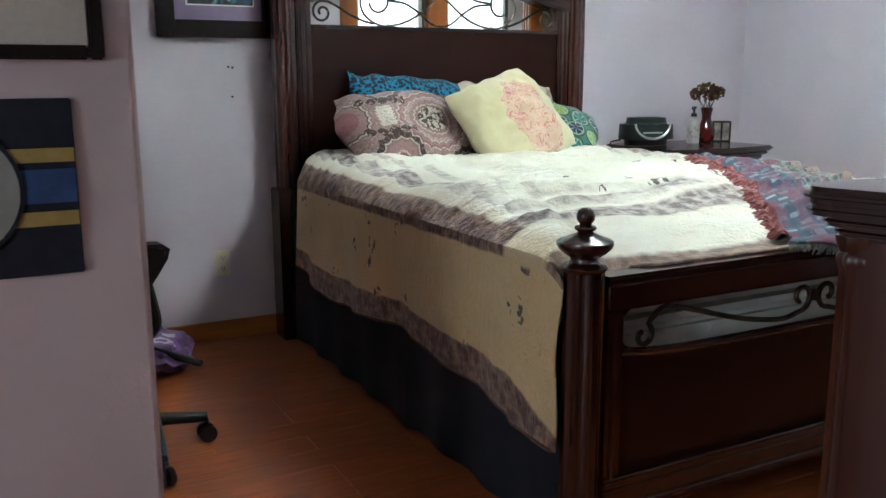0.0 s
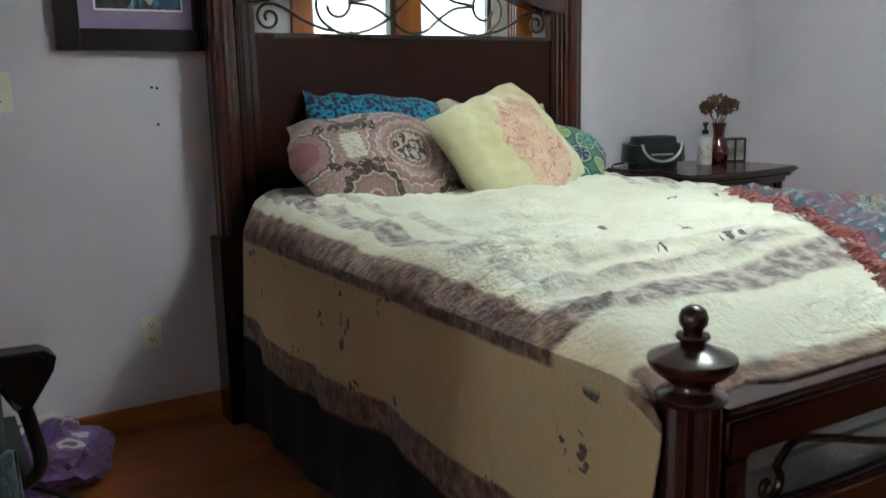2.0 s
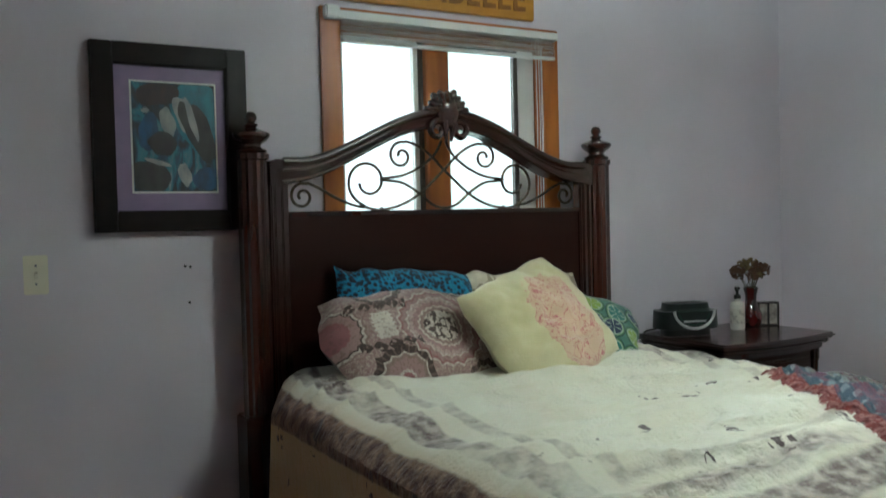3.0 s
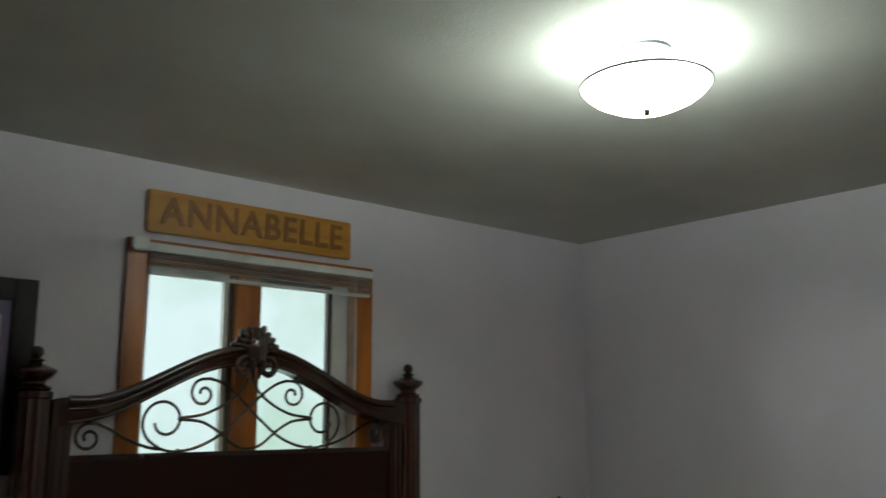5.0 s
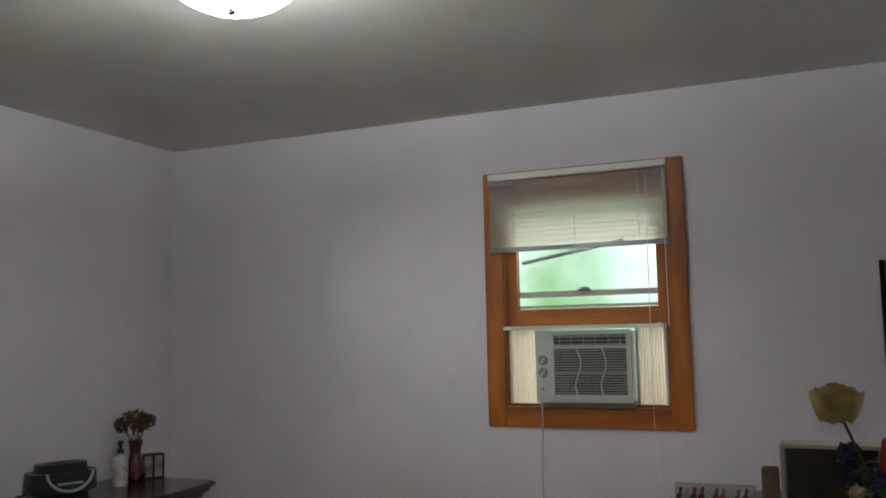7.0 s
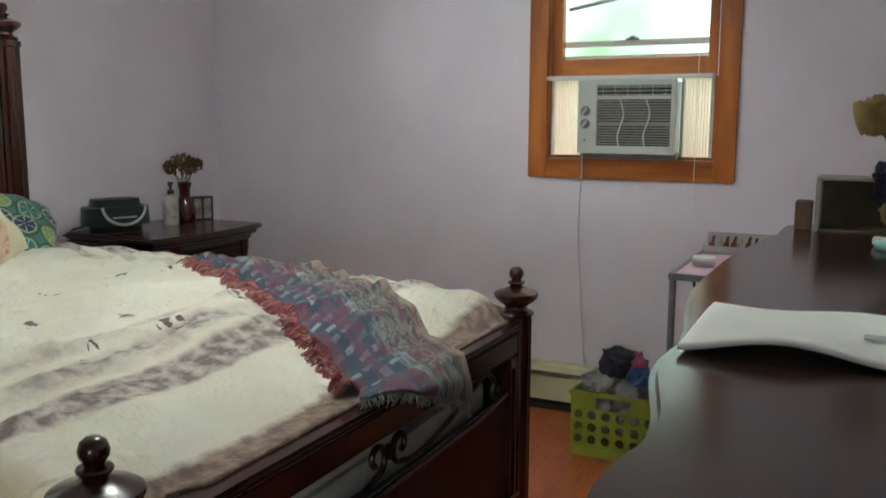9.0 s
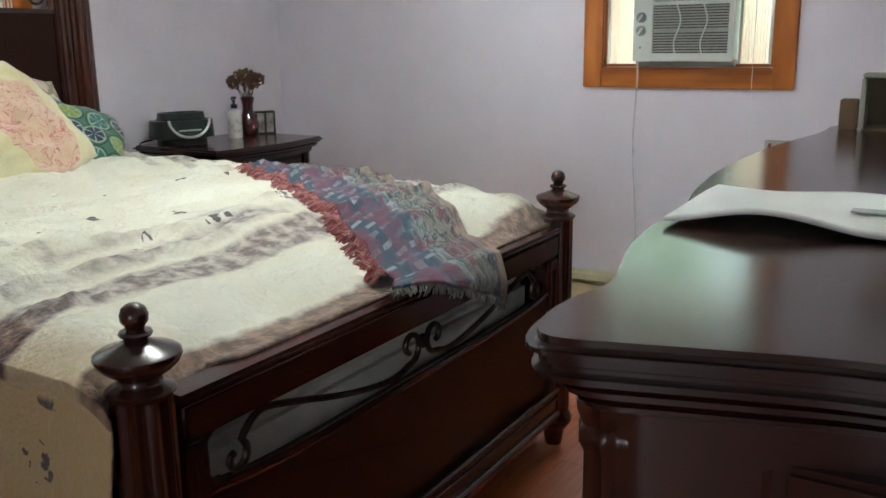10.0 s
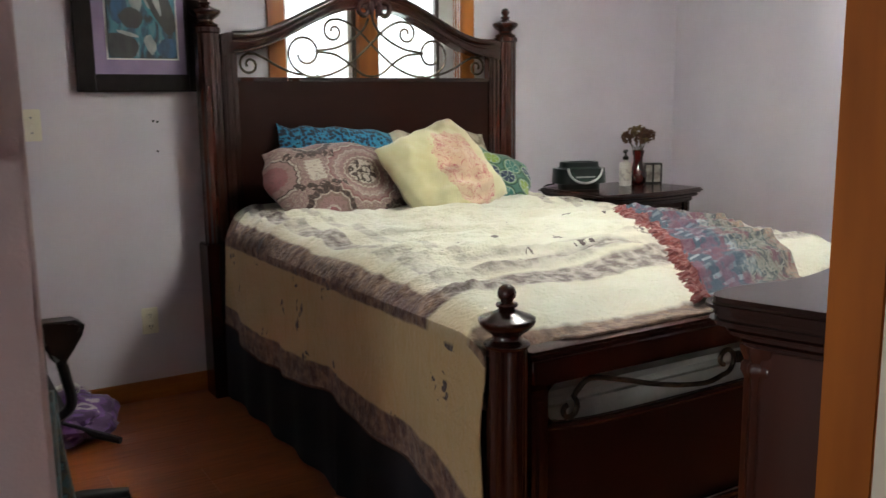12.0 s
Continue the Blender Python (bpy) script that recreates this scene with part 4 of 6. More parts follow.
def medallion_print():
    """Dusty pink cloth with scalloped medallions, dark chains and a pale panel."""
    m = shader("pink_medallion_print", (0.4, 0.26, 0.24), 0.85, bump=0.25, bump_scale=150, fuzz=0.2)
    n, l, uv, sep, mth, blend, steps, speckle = nodes_for(m)
    cream, pink, rose, dark, taupe = (0.47, 0.41, 0.35), (0.295, 0.18, 0.17), (0.25, 0.10, 0.105), (0.050, 0.03, 0.025), (0.23, 0.155, 0.135)
    lace = mth("LESS_THAN", mth("ABSOLUTE", mth("SUBTRACT", speckle(70, 2, 1.0), 0.5)), 0.035)
    col = blend(mth("MULTIPLY", lace, 0.55), blend(speckle(9), pink, taupe), cream)

    def round_at(col, cx, cy, size, scallops, amp, stops, lacy=0.0):
        dx, dy = mth("SUBTRACT", sep.outputs[0], cx), mth("SUBTRACT", sep.outputs[1], cy)
        r = mth("SQRT", mth("ADD", mth("MULTIPLY", dx, dx), mth("MULTIPLY", dy, dy)))
        ang = mth("ARCTAN2", dy, dx)
        lobe = mth("ADD", 1.0, mth("MULTIPLY", mth("ABSOLUTE", mth("SINE", mth("MULTIPLY", ang, scallops / 2))), -amp))
        rr = mth("DIVIDE", mth("DIVIDE", r, size), lobe)
        tone = steps(rr, stops)
        if lacy:
            core = mth("MULTIPLY", mth("LESS_THAN", rr, lacy), mth("LESS_THAN", speckle(46, 3, 0.6), 0.49))
            tone = blend(core, tone, dark)
        spokes = mth("MULTIPLY", mth("GREATER_THAN", mth("SINE", mth("MULTIPLY", ang, scallops * 2)), 0.75), mth("GREATER_THAN", rr, 0.55))
        tone = blend(mth("MULTIPLY", spokes, 0.45), tone, taupe)
        return blend(mth("LESS_THAN", rr, 1.0), col, tone)
    for cx, cy, size in ((0.18, 0.025, 0.125), (0.19, 0.435, 0.115), (0.47, 0.45, 0.10), (0.52, -0.01, 0.09)):
        col = round_at(col, cx, cy, size, 13, 0.10, [(0.0, rose), (0.25, cream), (0.32, pink), (0.62, taupe), (0.72, cream), (0.78, dark)])
    col = round_at(col, 0.005, 0.235, 0.115, 18, 0.07, [(0.0, rose), (0.55, pink), (0.80, dark), (0.85, cream), (0.93, taupe)])
    col = round_at(col, 0.375, 0.205, 0.165, 20, 0.07, [(0.0, cream), (0.42, taupe), (0.50, cream), (0.54, pink), (0.66, (0.38, 0.28, 0.25)), (0.76, cream), (0.80, pink), (0.90, rose), (0.95, cream)], 0.42)
    # pale panel with toothed sides between dark chains
    teeth = mth("MULTIPLY", mth("ABSOLUTE", mth("SINE", mth("MULTIPLY", sep.outputs[1], 160.0))), 0.010)
    across = mth("LESS_THAN", mth("ABSOLUTE", mth("SUBTRACT", sep.outputs[0], 0.172)), mth("SUBTRACT", 0.040, teeth))
    panel = mth("MULTIPLY", across, mth("LESS_THAN", mth("ABSOLUTE", mth("SUBTRACT", sep.outputs[1], 0.238)), 0.055))
    col = blend(panel, col, (0.56, 0.52, 0.44))
    wave = mth("MULTIPLY", mth("ABSOLUTE", mth("SINE", mth("MULTIPLY", sep.outputs[0], 62.0))), 0.020)
    off = mth("ABSOLUTE", mth("SUBTRACT", mth("ABSOLUTE", mth("SUBTRACT", sep.outputs[1], 0.238)), 0.085))
    chain = mth("MULTIPLY", mth("LESS_THAN", off, wave), mth("LESS_THAN", mth("ABSOLUTE", mth("SUBTRACT", sep.outputs[0], 0.17)), 0.11))
    col = blend(mth("MULTIPLY", chain, mth("GREATER_THAN", speckle(60), 0.42)), col, dark)
    col = blend(mth("MULTIPLY", mth("LESS_THAN", speckle(95, 2, 0.8), 0.42), 0.45), col, (0.13, 0.075, 0.065))
    l.new(col, n["Principled BSDF"].inputs["Base Color"])
    return m


def slice_print():
    """Cloth printed with round fruit slices in white, lime and navy on teal."""
    m = shader("green_disc_print", (0.1, 0.3, 0.25), 0.85, bump=0.25, bump_scale=150, fuzz=0.2)
    n, l, uv, sep, mth, blend, steps, speckle = nodes_for(m)
    vo = n.new("ShaderNodeTexVoronoi")
    vo.voronoi_dimensions = "2D"
    vo.inputs["Scale"].default_value, vo.inputs["Randomness"].default_value = 10.5, 0.30
    l.new(uv.outputs[0], vo.inputs["Vector"])
    away, ds, tint = n.new("ShaderNodeVectorMath"), n.new("ShaderNodeSeparateXYZ"), n.new("ShaderNodeSeparateColor")
    away.operation = "SUBTRACT"
    l.new(uv.outputs[0], away.inputs[0])
    l.new(vo.outputs["Position"], away.inputs[1])
    l.new(away.outputs[0], ds.inputs[0])
    l.new(vo.outputs["Color"], tint.inputs[0])
    ang = mth("ADD", mth("ARCTAN2", ds.outputs[1], ds.outputs[0]), mth("MULTIPLY", tint.outputs[1], 3.0))
    flesh = steps(tint.outputs[0], [(0.0, (0.020, 0.028, 0.085)), (0.38, (0.26, 0.36, 0.05)), (0.62, (0.04, 0.18, 0.15)), (0.82, (0.03, 0.04, 0.10))])
    spoke = mth("LESS_THAN", mth("ABSOLUTE", mth("SINE", mth("MULTIPLY", ang, 3.0))), 0.24)
    disc_tone = blend(spoke, flesh, (0.46, 0.54, 0.45))
    ring = steps(vo.outputs["Distance"], [(0.0, (1, 1, 1)), (0.38, (0, 0, 0))])
    rim = steps(vo.outputs["Distance"], [(0.0, (0.38, 0.46, 0.36)), (0.44, (0.10, 0.22, 0.09)), (0.49, (0.014, 0.05, 0.05)), (0.54, (0.07, 0.19, 0.14))])
    col = blend(ring, rim, disc_tone)
    l.new(blend(mth("MULTIPLY", speckle(40), 0.25), col, (0.03, 0.08, 0.08)), n["Principled BSDF"].inputs["Base Color"])
    return m


PINK = medallion_print()
GREEN = slice_print()
BLUE = ring_print("blue_leopard_print", (0.02, 0.2, 0.35), [(0.008, 0.014, 0.025), (0.008, 0.014, 0.025), (0.012, 0.03, 0.06), (0.015, 0.19, 0.34), (0.03, 0.25, 0.40)], 62, 3.0, grit=0.18, loose=0.9)
YELLOW = shader("yellow_velvet", (0.62, 0.58, 0.36), 0.9, colour2=(0.55, 0.50, 0.27), scale=9, bump=0.25, bump_scale=160, fuzz=0.5)


def embroider(m):
    n, l = m.node_tree.nodes, m.node_tree.links
    b = n["Principled BSDF"]
    base = b.inputs["Base Color"].links[0].from_socket
    uv, mp, gr, nz, wv = n.new("ShaderNodeUVMap"), n.new("ShaderNodeMapping"), n.new("ShaderNodeTexGradient"), n.new("ShaderNodeTexNoise"), n.new("ShaderNodeTexNoise")
    mp.vector_type = "POINT"
    mp.inputs["Location"].default_value = (-0.275 * 6.6, -0.185 * 3.9, 0)
    mp.inputs["Scale"].default_value = (6.6, 3.9, 1)
    gr.gradient_type = "SPHERICAL"
    l.new(uv.outputs[0], mp.inputs[0])
    l.new(mp.outputs[0], gr.inputs[0])
    nz.inputs["Scale"].default_value, nz.inputs["Detail"].default_value = 20, 4
    l.new(uv.outputs[0], nz.inputs["Vector"])
    wv.noise_dimensions, wv.inputs["Scale"].default_value, wv.inputs["Detail"].default_value, wv.inputs["Distortion"].default_value = "2D", 26, 2.5, 1.2
    l.new(uv.outputs[0], wv.inputs["Vector"])
    a, g, t, k = (n.new("ShaderNodeMath") for _ in range(4))
    a.operation, g.operation, t.operation, k.operation = "MULTIPLY_ADD", "GREATER_THAN", "LESS_THAN", "MULTIPLY"
    a.inputs[1].default_value = 0.55
    l.new(nz.outputs[0], a.inputs[0])
    l.new(gr.outputs[0], a.inputs[2])
    g.inputs[1].default_value = 0.47
    l.new(a.outputs[0], g.inputs[0])
    t.inputs[1].default_value = 0.022
    mid, off = n.new("ShaderNodeMath"), n.new("ShaderNodeMath")
    mid.operation, off.operation = "SUBTRACT", "ABSOLUTE"
    mid.inputs[1].default_value = 0.5
    l.new(wv.outputs[0], mid.inputs[0])
    l.new(mid.outputs[0], off.inputs[0])
    l.new(off.outputs[0], t.inputs[0])
    l.new(g.outputs[0], k.inputs[0])
    l.new(t.outputs[0], k.inputs[1])
    tint = n.new("ShaderNodeMix")
    tint.data_type = "RGBA"
    half = n.new("ShaderNodeMath")
    half.operation = "MULTIPLY"
    half.inputs[1].default_value = 0.55
    l.new(g.outputs[0], half.inputs[0])
    l.new(half.outputs[0], tint.inputs["Factor"])
    l.new(base, tint.inputs["A"])
    tint.inputs["B"].default_value = (0.60, 0.33, 0.27, 1)
    mix = n.new("ShaderNodeMix")
    mix.data_type = "RGBA"
    l.new(k.outputs[0], mix.inputs["Factor"])
    l.new(tint.outputs["Result"], mix.inputs["A"])
    mix.inputs["B"].default_value = (0.46, 0.13, 0.14, 1)
    l.new(mix.outputs["Result"], b.inputs["Base Color"])


embroider(YELLOW)
CREAMCLOTH = ring_print("pale_print", (0.5, 0.45, 0.35), [(0.55, 0.50, 0.38), (0.30, 0.26, 0.18), (0.60, 0.56, 0.42)], 12, 6)
pillow("pillow", 0.57, 0.43, 0.15, (1.79, 3.42, 0.985), 18, -4, 0, BLUE, "blue leopard print pillow leaning on the headboard", 1, soft=0.03)
pillow("pillow", 0.60, 0.40, 0.14, (2.34, 3.455, 0.962), 14, 0, 0, CREAMCLOTH, "pale printed pillow tucked behind the others", 2, soft=0.1)
pillow("pillow", 0.70, 0.43, 0.21, (1.735, 3.215, 0.945), 44, -3, 3, PINK, "pink and brown medallion print pillow", 3, pinch=0.2, soft=0.13, taper=0.09)
pillow("pillow", 0.52, 0.40, 0.19, (2.40, 3.22, 0.93), 42, -24, -8, GREEN, "green and blue disc print pillow", 4, soft=0.14)
pillow("cushion", 0.465, 0.465, 0.20, (2.095, 3.02, 0.995), 38, 20, -2, YELLOW, "square yellow cushion with pink embroidered tree", 5, soft=0.06, n=48, creases=0.016)

# ---- throw blanket ----
def throw_material():
    m = shader("tapestry_weave", (0.2, 0.25, 0.33), 0.95, bump=0.6, bump_scale=200, fuzz=0.05)
    n, l = m.node_tree.nodes, m.node_tree.links
    uv, br, nz = n.new("ShaderNodeUVMap"), n.new("ShaderNodeTexBrick"), n.new("ShaderNodeTexNoise")
    br.inputs["Color1"].default_value, br.inputs["Color2"].default_value, br.inputs["Mortar"].default_value = (0.30, 0.36, 0.39, 1), (0.040, 0.072, 0.105, 1), (0.040, 0.072, 0.105, 1)
    br.inputs["Scale"].default_value, br.inputs["Brick Width"].default_value, br.inputs["Row Height"].default_value = 1.0, 0.095, 0.048
    br.inputs["Mortar Size"].default_value, br.inputs["Mortar Smooth"].default_value, br.inputs["Bias"].default_value = 0.016, 0.2, 0.15
    rot = n.new("ShaderNodeMapping")
    rot.inputs["Rotation"].default_value = (0, 0, radians(8))
    l.new(uv.outputs[0], rot.inputs[0])
    nz.inputs["Scale"].default_value, nz.inputs["Detail"].default_value = 26, 6
    l.new(uv.outputs[0], nz.inputs["Vector"])
    ad = n.new("ShaderNodeVectorMath")
    ad.operation = "MULTIPLY_ADD"
    ad.inputs[1].default_value = (0.012, 0.012, 0)
    l.new(nz.outputs["Color"], ad.inputs[0])
    l.new(rot.outputs[0], ad.inputs[2])
    l.new(ad.outputs[0], br.inputs["Vector"])
    sep, ramp, mix = n.new("ShaderNodeSeparateXYZ"), n.new("ShaderNodeValToRGB"), n.new("ShaderNodeMix")
    l.new(uv.outputs[0], sep.inputs[0])
    wob = n.new("ShaderNodeMath")
    wob.operation = "MULTIPLY_ADD"
    wob.inputs[1].default_value = 0.24
    l.new(nz.outputs[0], wob.inputs[0])
    l.new(sep.outputs[0], wob.inputs[2])
    k = ramp.color_ramp
    stops = [(0.0, (0.20, 0.05, 0.05), 0.9), (0.11, (0.20, 0.05, 0.05), 0.9), (0.14, (0.1, 0.13, 0.2), 0), (0.25, (0.16, 0.08, 0.12), 0), (0.28, (0.16, 0.07, 0.11), 0.7), (0.33, (0.14, 0.07, 0.11), 0.6), (0.36, (0.1, 0.13, 0.2), 0), (0.42, (0.38, 0.40, 0.38), 0.1), (0.45, (0.28, 0.31, 0.29), 0.75), (0.49, (0.03, 0.045, 0.06), 0.7), (0.53, (0.30, 0.27, 0.20), 0.6), (0.57, (0.035, 0.05, 0.055), 0.8), (0.62, (0.30, 0.27, 0.20), 0.6), (0.67, (0.03, 0.04, 0.05), 0.8), (0.73, (0.30, 0.22, 0.17), 1)]
    while len(k.elements) < len(stops):
        k.elements.new(0.5)
    fac = n.new("ShaderNodeValToRGB")
    while len(fac.color_ramp.elements) < len(stops):
        fac.color_ramp.elements.new(0.5)
    for e, g, (p, c, f) in zip(k.elements, fac.color_ramp.elements, stops):
        e.position, e.color = p, (*c, 1)
        g.position, g.color = p, (f, f, f, 1)
    l.new(wob.outputs[0], ramp.inputs[0])
    l.new(wob.outputs[0], fac.inputs[0])
    mix.data_type = "RGBA"
    l.new(fac.outputs[0], mix.inputs["Factor"])
    l.new(br.outputs[0], mix.inputs["A"])
    l.new(ramp.outputs[0], mix.inputs["B"])
    # mauve cast in uneven patches
    big, mr, mv = n.new("ShaderNodeTexNoise"), n.new("ShaderNodeMapRange"), n.new("ShaderNodeMix")
    big.inputs["Scale"].default_value, big.inputs["Detail"].default_value = 8, 3
    l.new(uv.outputs[0], big.inputs["Vector"])
    mr.inputs["From Min"].default_value, mr.inputs["From Max"].default_value, mr.inputs["To Max"].default_value = 0.50, 0.58, 0.75
    l.new(big.outputs[0], mr.inputs["Value"])
    mv.data_type = "RGBA"
    l.new(mr.outputs[0], mv.inputs["Factor"])
    l.new(mix.outputs["Result"], mv.inputs["A"])
    mv.inputs["B"].default_value = (0.14, 0.045, 0.07, 1)
    # pale drawn lines over the outer half
    art, mid, off, thin, zone, both, line = n.new("ShaderNodeTexNoise"), n.new("ShaderNodeMath"), n.new("ShaderNodeMath"), n.new("ShaderNodeMath"), n.new("ShaderNodeMath"), n.new("ShaderNodeMath"), n.new("ShaderNodeMix")
    art.inputs["Scale"].default_value, art.inputs["Detail"].default_value, art.inputs["Distortion"].default_value = 15, 1.5, 1.4
    l.new(uv.outputs[0], art.inputs["Vector"])
    mid.operation, off.operation, thin.operation, zone.operation, both.operation = "SUBTRACT", "ABSOLUTE", "LESS_THAN", "GREATER_THAN", "MULTIPLY"
    mid.inputs[1].default_value, thin.inputs[1].default_value, zone.inputs[1].default_value = 0.5, 0.022, 0.45
    l.new(art.outputs[0], mid.inputs[0])
    l.new(mid.outputs[0], off.inputs[0])
    l.new(off.outputs[0], thin.inputs[0])
    l.new(wob.outputs[0], zone.inputs[0])
    l.new(thin.outputs[0], both.inputs[0])
    l.new(zone.outputs[0], both.inputs[1])
    line.data_type = "RGBA"
    l.new(both.outputs[0], line.inputs["Factor"])
    l.new(mv.outputs["Result"], line.inputs["A"])
    line.inputs["B"].default_value = (0.21, 0.21, 0.185, 1)
    l.new(line.outputs["Result"], n["Principled BSDF"].inputs["Base Color"])
    return m


def on_spread(x, y):
    p = 0.44 + (x - SX0) / (SX1 - SX0) * 1.68
    q = (y - SY0) * 2.18 / (SY1 - SY0)
    return spread_point(min(max(p, 0.442), 2.118), max(q, 0.0))[2]


def throw_point(a, c):
    """a across the throw from its fringed edge, c along it from the far end over the foot rail."""
    u, v = a / 0.64, c / 1.46
    lx, ly = 2.60 + (1.90 - 2.60) * v, 2.42 + (1.30 - 2.42) * v
    rx, ry = 2.83 + (2.32 - 2.83) * v ** 1.45, 2.46 + (1.30 - 2.46) * v
    x, y = lx + (rx - lx) * u, ly + (ry - ly) * u
    rough_n = noise.noise(Vector((a * 9, c * 8, 9)))
    puff = 0.014 + 0.007 * rough_n + 0.003 * noise.noise(Vector((a * 24, c * 20, 4))) + 0.026 * math.exp(-((y - 1.52) / 0.09) ** 2) * (0.4 + 0.6 * math.sin(math.pi * min(1, u * 1.05)))
    if y > 1.385:
        rest = on_spread(min(x, 2.80), y)
        near = min(1, max(0, (1.50 - y) / 0.08))
        return (x + 0.012 * noise.noise(Vector((c * 6, 3, 1))), y, max(rest, 0.738 * near + rest * (1 - near)) + puff)
    k = (1.385 - y) / 0.085 * min(1, 0.22 + 1.5 * u)
    round_ = min(1, k * 1.3)
    wave = 0.020 * noise.noise(Vector((a * 13, 2.0, 7))) + 0.008 * math.sin(a * 40)
    z = 0.744 + 0.012 * rough_n - 0.004 * k - max(0, k - 0.45) / 0.55 * (0.022 + 0.10 * u ** 2)
    return (x + 0.012 * k + 0.012 * k * rough_n, 1.385 - 0.082 * round_ ** 0.8 - 0.012 - (0.010 + wave) * max(0, k - 0.4), z)


THROW = throw_material()
thr = with_thickness(part("throw_blanket", cloth(throw_point, 0.64, 1.46, 60, 200), THROW), 0.008)
tagged(thr, "slate blue tapestry throw with red fringe draped over the foot rail", "blanket")
FRINGE = shader("red_fringe", (0.30, 0.085, 0.075), 0.95, colour2=(0.13, 0.035, 0.035), scale=40)
FRINGE_P = shader("pink_fringe", (0.40, 0.20, 0.19), 0.95, colour2=(0.24, 0.09, 0.09), scale=40)
FRINGE_G = shader("grey_fringe", (0.26, 0.27, 0.24), 0.95, colour2=(0.12, 0.12, 0.11), scale=40)
rng = random.Random(11)
for mat, count, words in ((FRINGE, 380, "tangled dark red tassels"), (FRINGE_P, 340, "tangled faded pink tassels")):
    b = bmesh.new()
    for i in range(count):
        c = 1.34 * (i + rng.random()) / count
        p = Vector(throw_point(0.0, c)) + Vector((0, 0, 0.006))
        d = Vector((-0.85, 0.5, 0)).normalized()
        side = Vector((0.5, 0.85, 0))
        pts, reach = [p], rng.uniform(0.026, 0.058)
        bend = rng.uniform(-0.9, 0.9)
        for k in (0.3, 0.6, 0.85, 1.0):
            w = p + d * reach * k + side * reach * bend * math.sin(k * 2.6) * 0.5
            base = on_spread(w.x, w.y) if w.y > 1.44 else p.z - 0.02 * k
            w.z = max(base, p.z - 0.03) + 0.004 + (0.012 * rng.random() + 0.006) * math.sin(math.pi * k)
            pts.append(w)
        tube(pts, [0.0032, 0.0032, 0.0030, 0.0026, 0.0016], 4, bm=b)
    tagged(part("fringe", b, mat, thr), words, kind="stuff")
b = bmesh.new()
for i in range(150):
    a = 0.64 * (i + rng.random()) / 150
    p = Vector(throw_point(a, 1.46))
    e = p + Vector((rng.uniform(-0.012, 0.012), rng.uniform(-0.012, 0.004), -rng.uniform(0.010, 0.028)))
    tube([p, (p + e) / 2 + Vector((rng.uniform(-0.006, 0.006), -0.004, 0)), e], [0.0022, 0.0022, 0.0014], 4, bm=b)
tagged(part("fringe", b, FRINGE_G, thr), "grey tassels along the end", kind="stuff")

# ---- nightstand ----
ns = thing("nightstand", "dark mahogany nightstand with moulded top and two drawers", "nightstand", (3.46, 3.36, 0))


def bowed(x0, x1, y0, y1, bow, n=16):
    """An outline whose front (low y) bulges by bow."""
    front = [(x0 + (x1 - x0) * i / n, y0 - bow * math.sin(math.pi * i / n)) for i in range(n + 1)]
    return front + [(x1, y1), (x0, y1)]


part("top", slab(bowed(3.10, 3.83, 3.10, 3.635, 0.05), 0.793, 0.82, 0.010), MAHOGANY, ns)
part("top_moulding", slab(bowed(3.118, 3.812, 3.118, 3.63, 0.048), 0.772, 0.7925, 0.007), MAHOGANY, ns)
part("cove", slab(bowed(3.14, 3.79, 3.14, 3.625, 0.045), 0.745, 0.7715, 0.005), MAHOGANY, ns)
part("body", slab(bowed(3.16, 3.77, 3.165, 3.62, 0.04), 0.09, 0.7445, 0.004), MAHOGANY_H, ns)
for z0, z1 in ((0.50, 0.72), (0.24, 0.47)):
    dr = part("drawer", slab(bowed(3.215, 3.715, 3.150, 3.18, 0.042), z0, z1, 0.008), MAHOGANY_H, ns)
    part("drawer_pull", tube(smooth_path([(3.40, 3.104, (z0 + z1) / 2 + 0.01), (3.42, 3.085, (z0 + z1) / 2 - 0.02), (3.51, 3.083, (z0 + z1) / 2 - 0.02), (3.53, 3.104, (z0 + z1) / 2 + 0.01)]), 0.005, 8), IRON, dr)
for x in (3.178, 3.752):
    part("pilaster", lathe([(0.03, 0.10), (0.026, 0.13), (0.024, 0.40), (0.026, 0.68), (0.031, 0.70), (0.031, 0.744)], (x, 3.165, 0), 28, 8, 0.004), MAHOGANY, ns)
part("plinth", slab(bowed(3.14, 3.79, 3.14, 3.63, 0.045), 0.035, 0.0895, 0.008), MAHOGANY, ns)
for x in (3.20, 3.73):
    for y in (3.17, 3.58):
        part("foot", lathe([(0.022, 0.0), (0.035, 0.012), (0.036, 0.026), (0.028, 0.0345)], (x, y, 0), 18), MAHOGANY, ns)

# ---- radio ----
radio = thing("clock_radio", "dark green rounded clock radio with silver arc trim", "radio", (3.235, 3.45, 0.82), turn=-18)
RADIO = shader("dark_green_plastic", (0.011, 0.020, 0.017), 0.30, colour2=(0.007, 0.013, 0.011), scale=12, bump=0.03, bump_scale=200)
body = [(0.148 * math.copysign(abs(math.cos(a)) ** 0.55, math.cos(a)), 0.095 * math.copysign(abs(math.sin(a)) ** 0.8, math.sin(a))) for a in [2 * math.pi * i / 40 for i in range(40)]]
bm = slab(body, 0.002, 0.150, 0.034, 5)
for v in bm.verts:
    v.co.x *= 1 - 0.09 * max(0, (v.co.z - 0.06) / 0.09) ** 2
    v.co.y *= 1 - 0.06 * max(0, (v.co.z - 0.05) / 0.09)
part("case", bm, RADIO, radio, local=True)
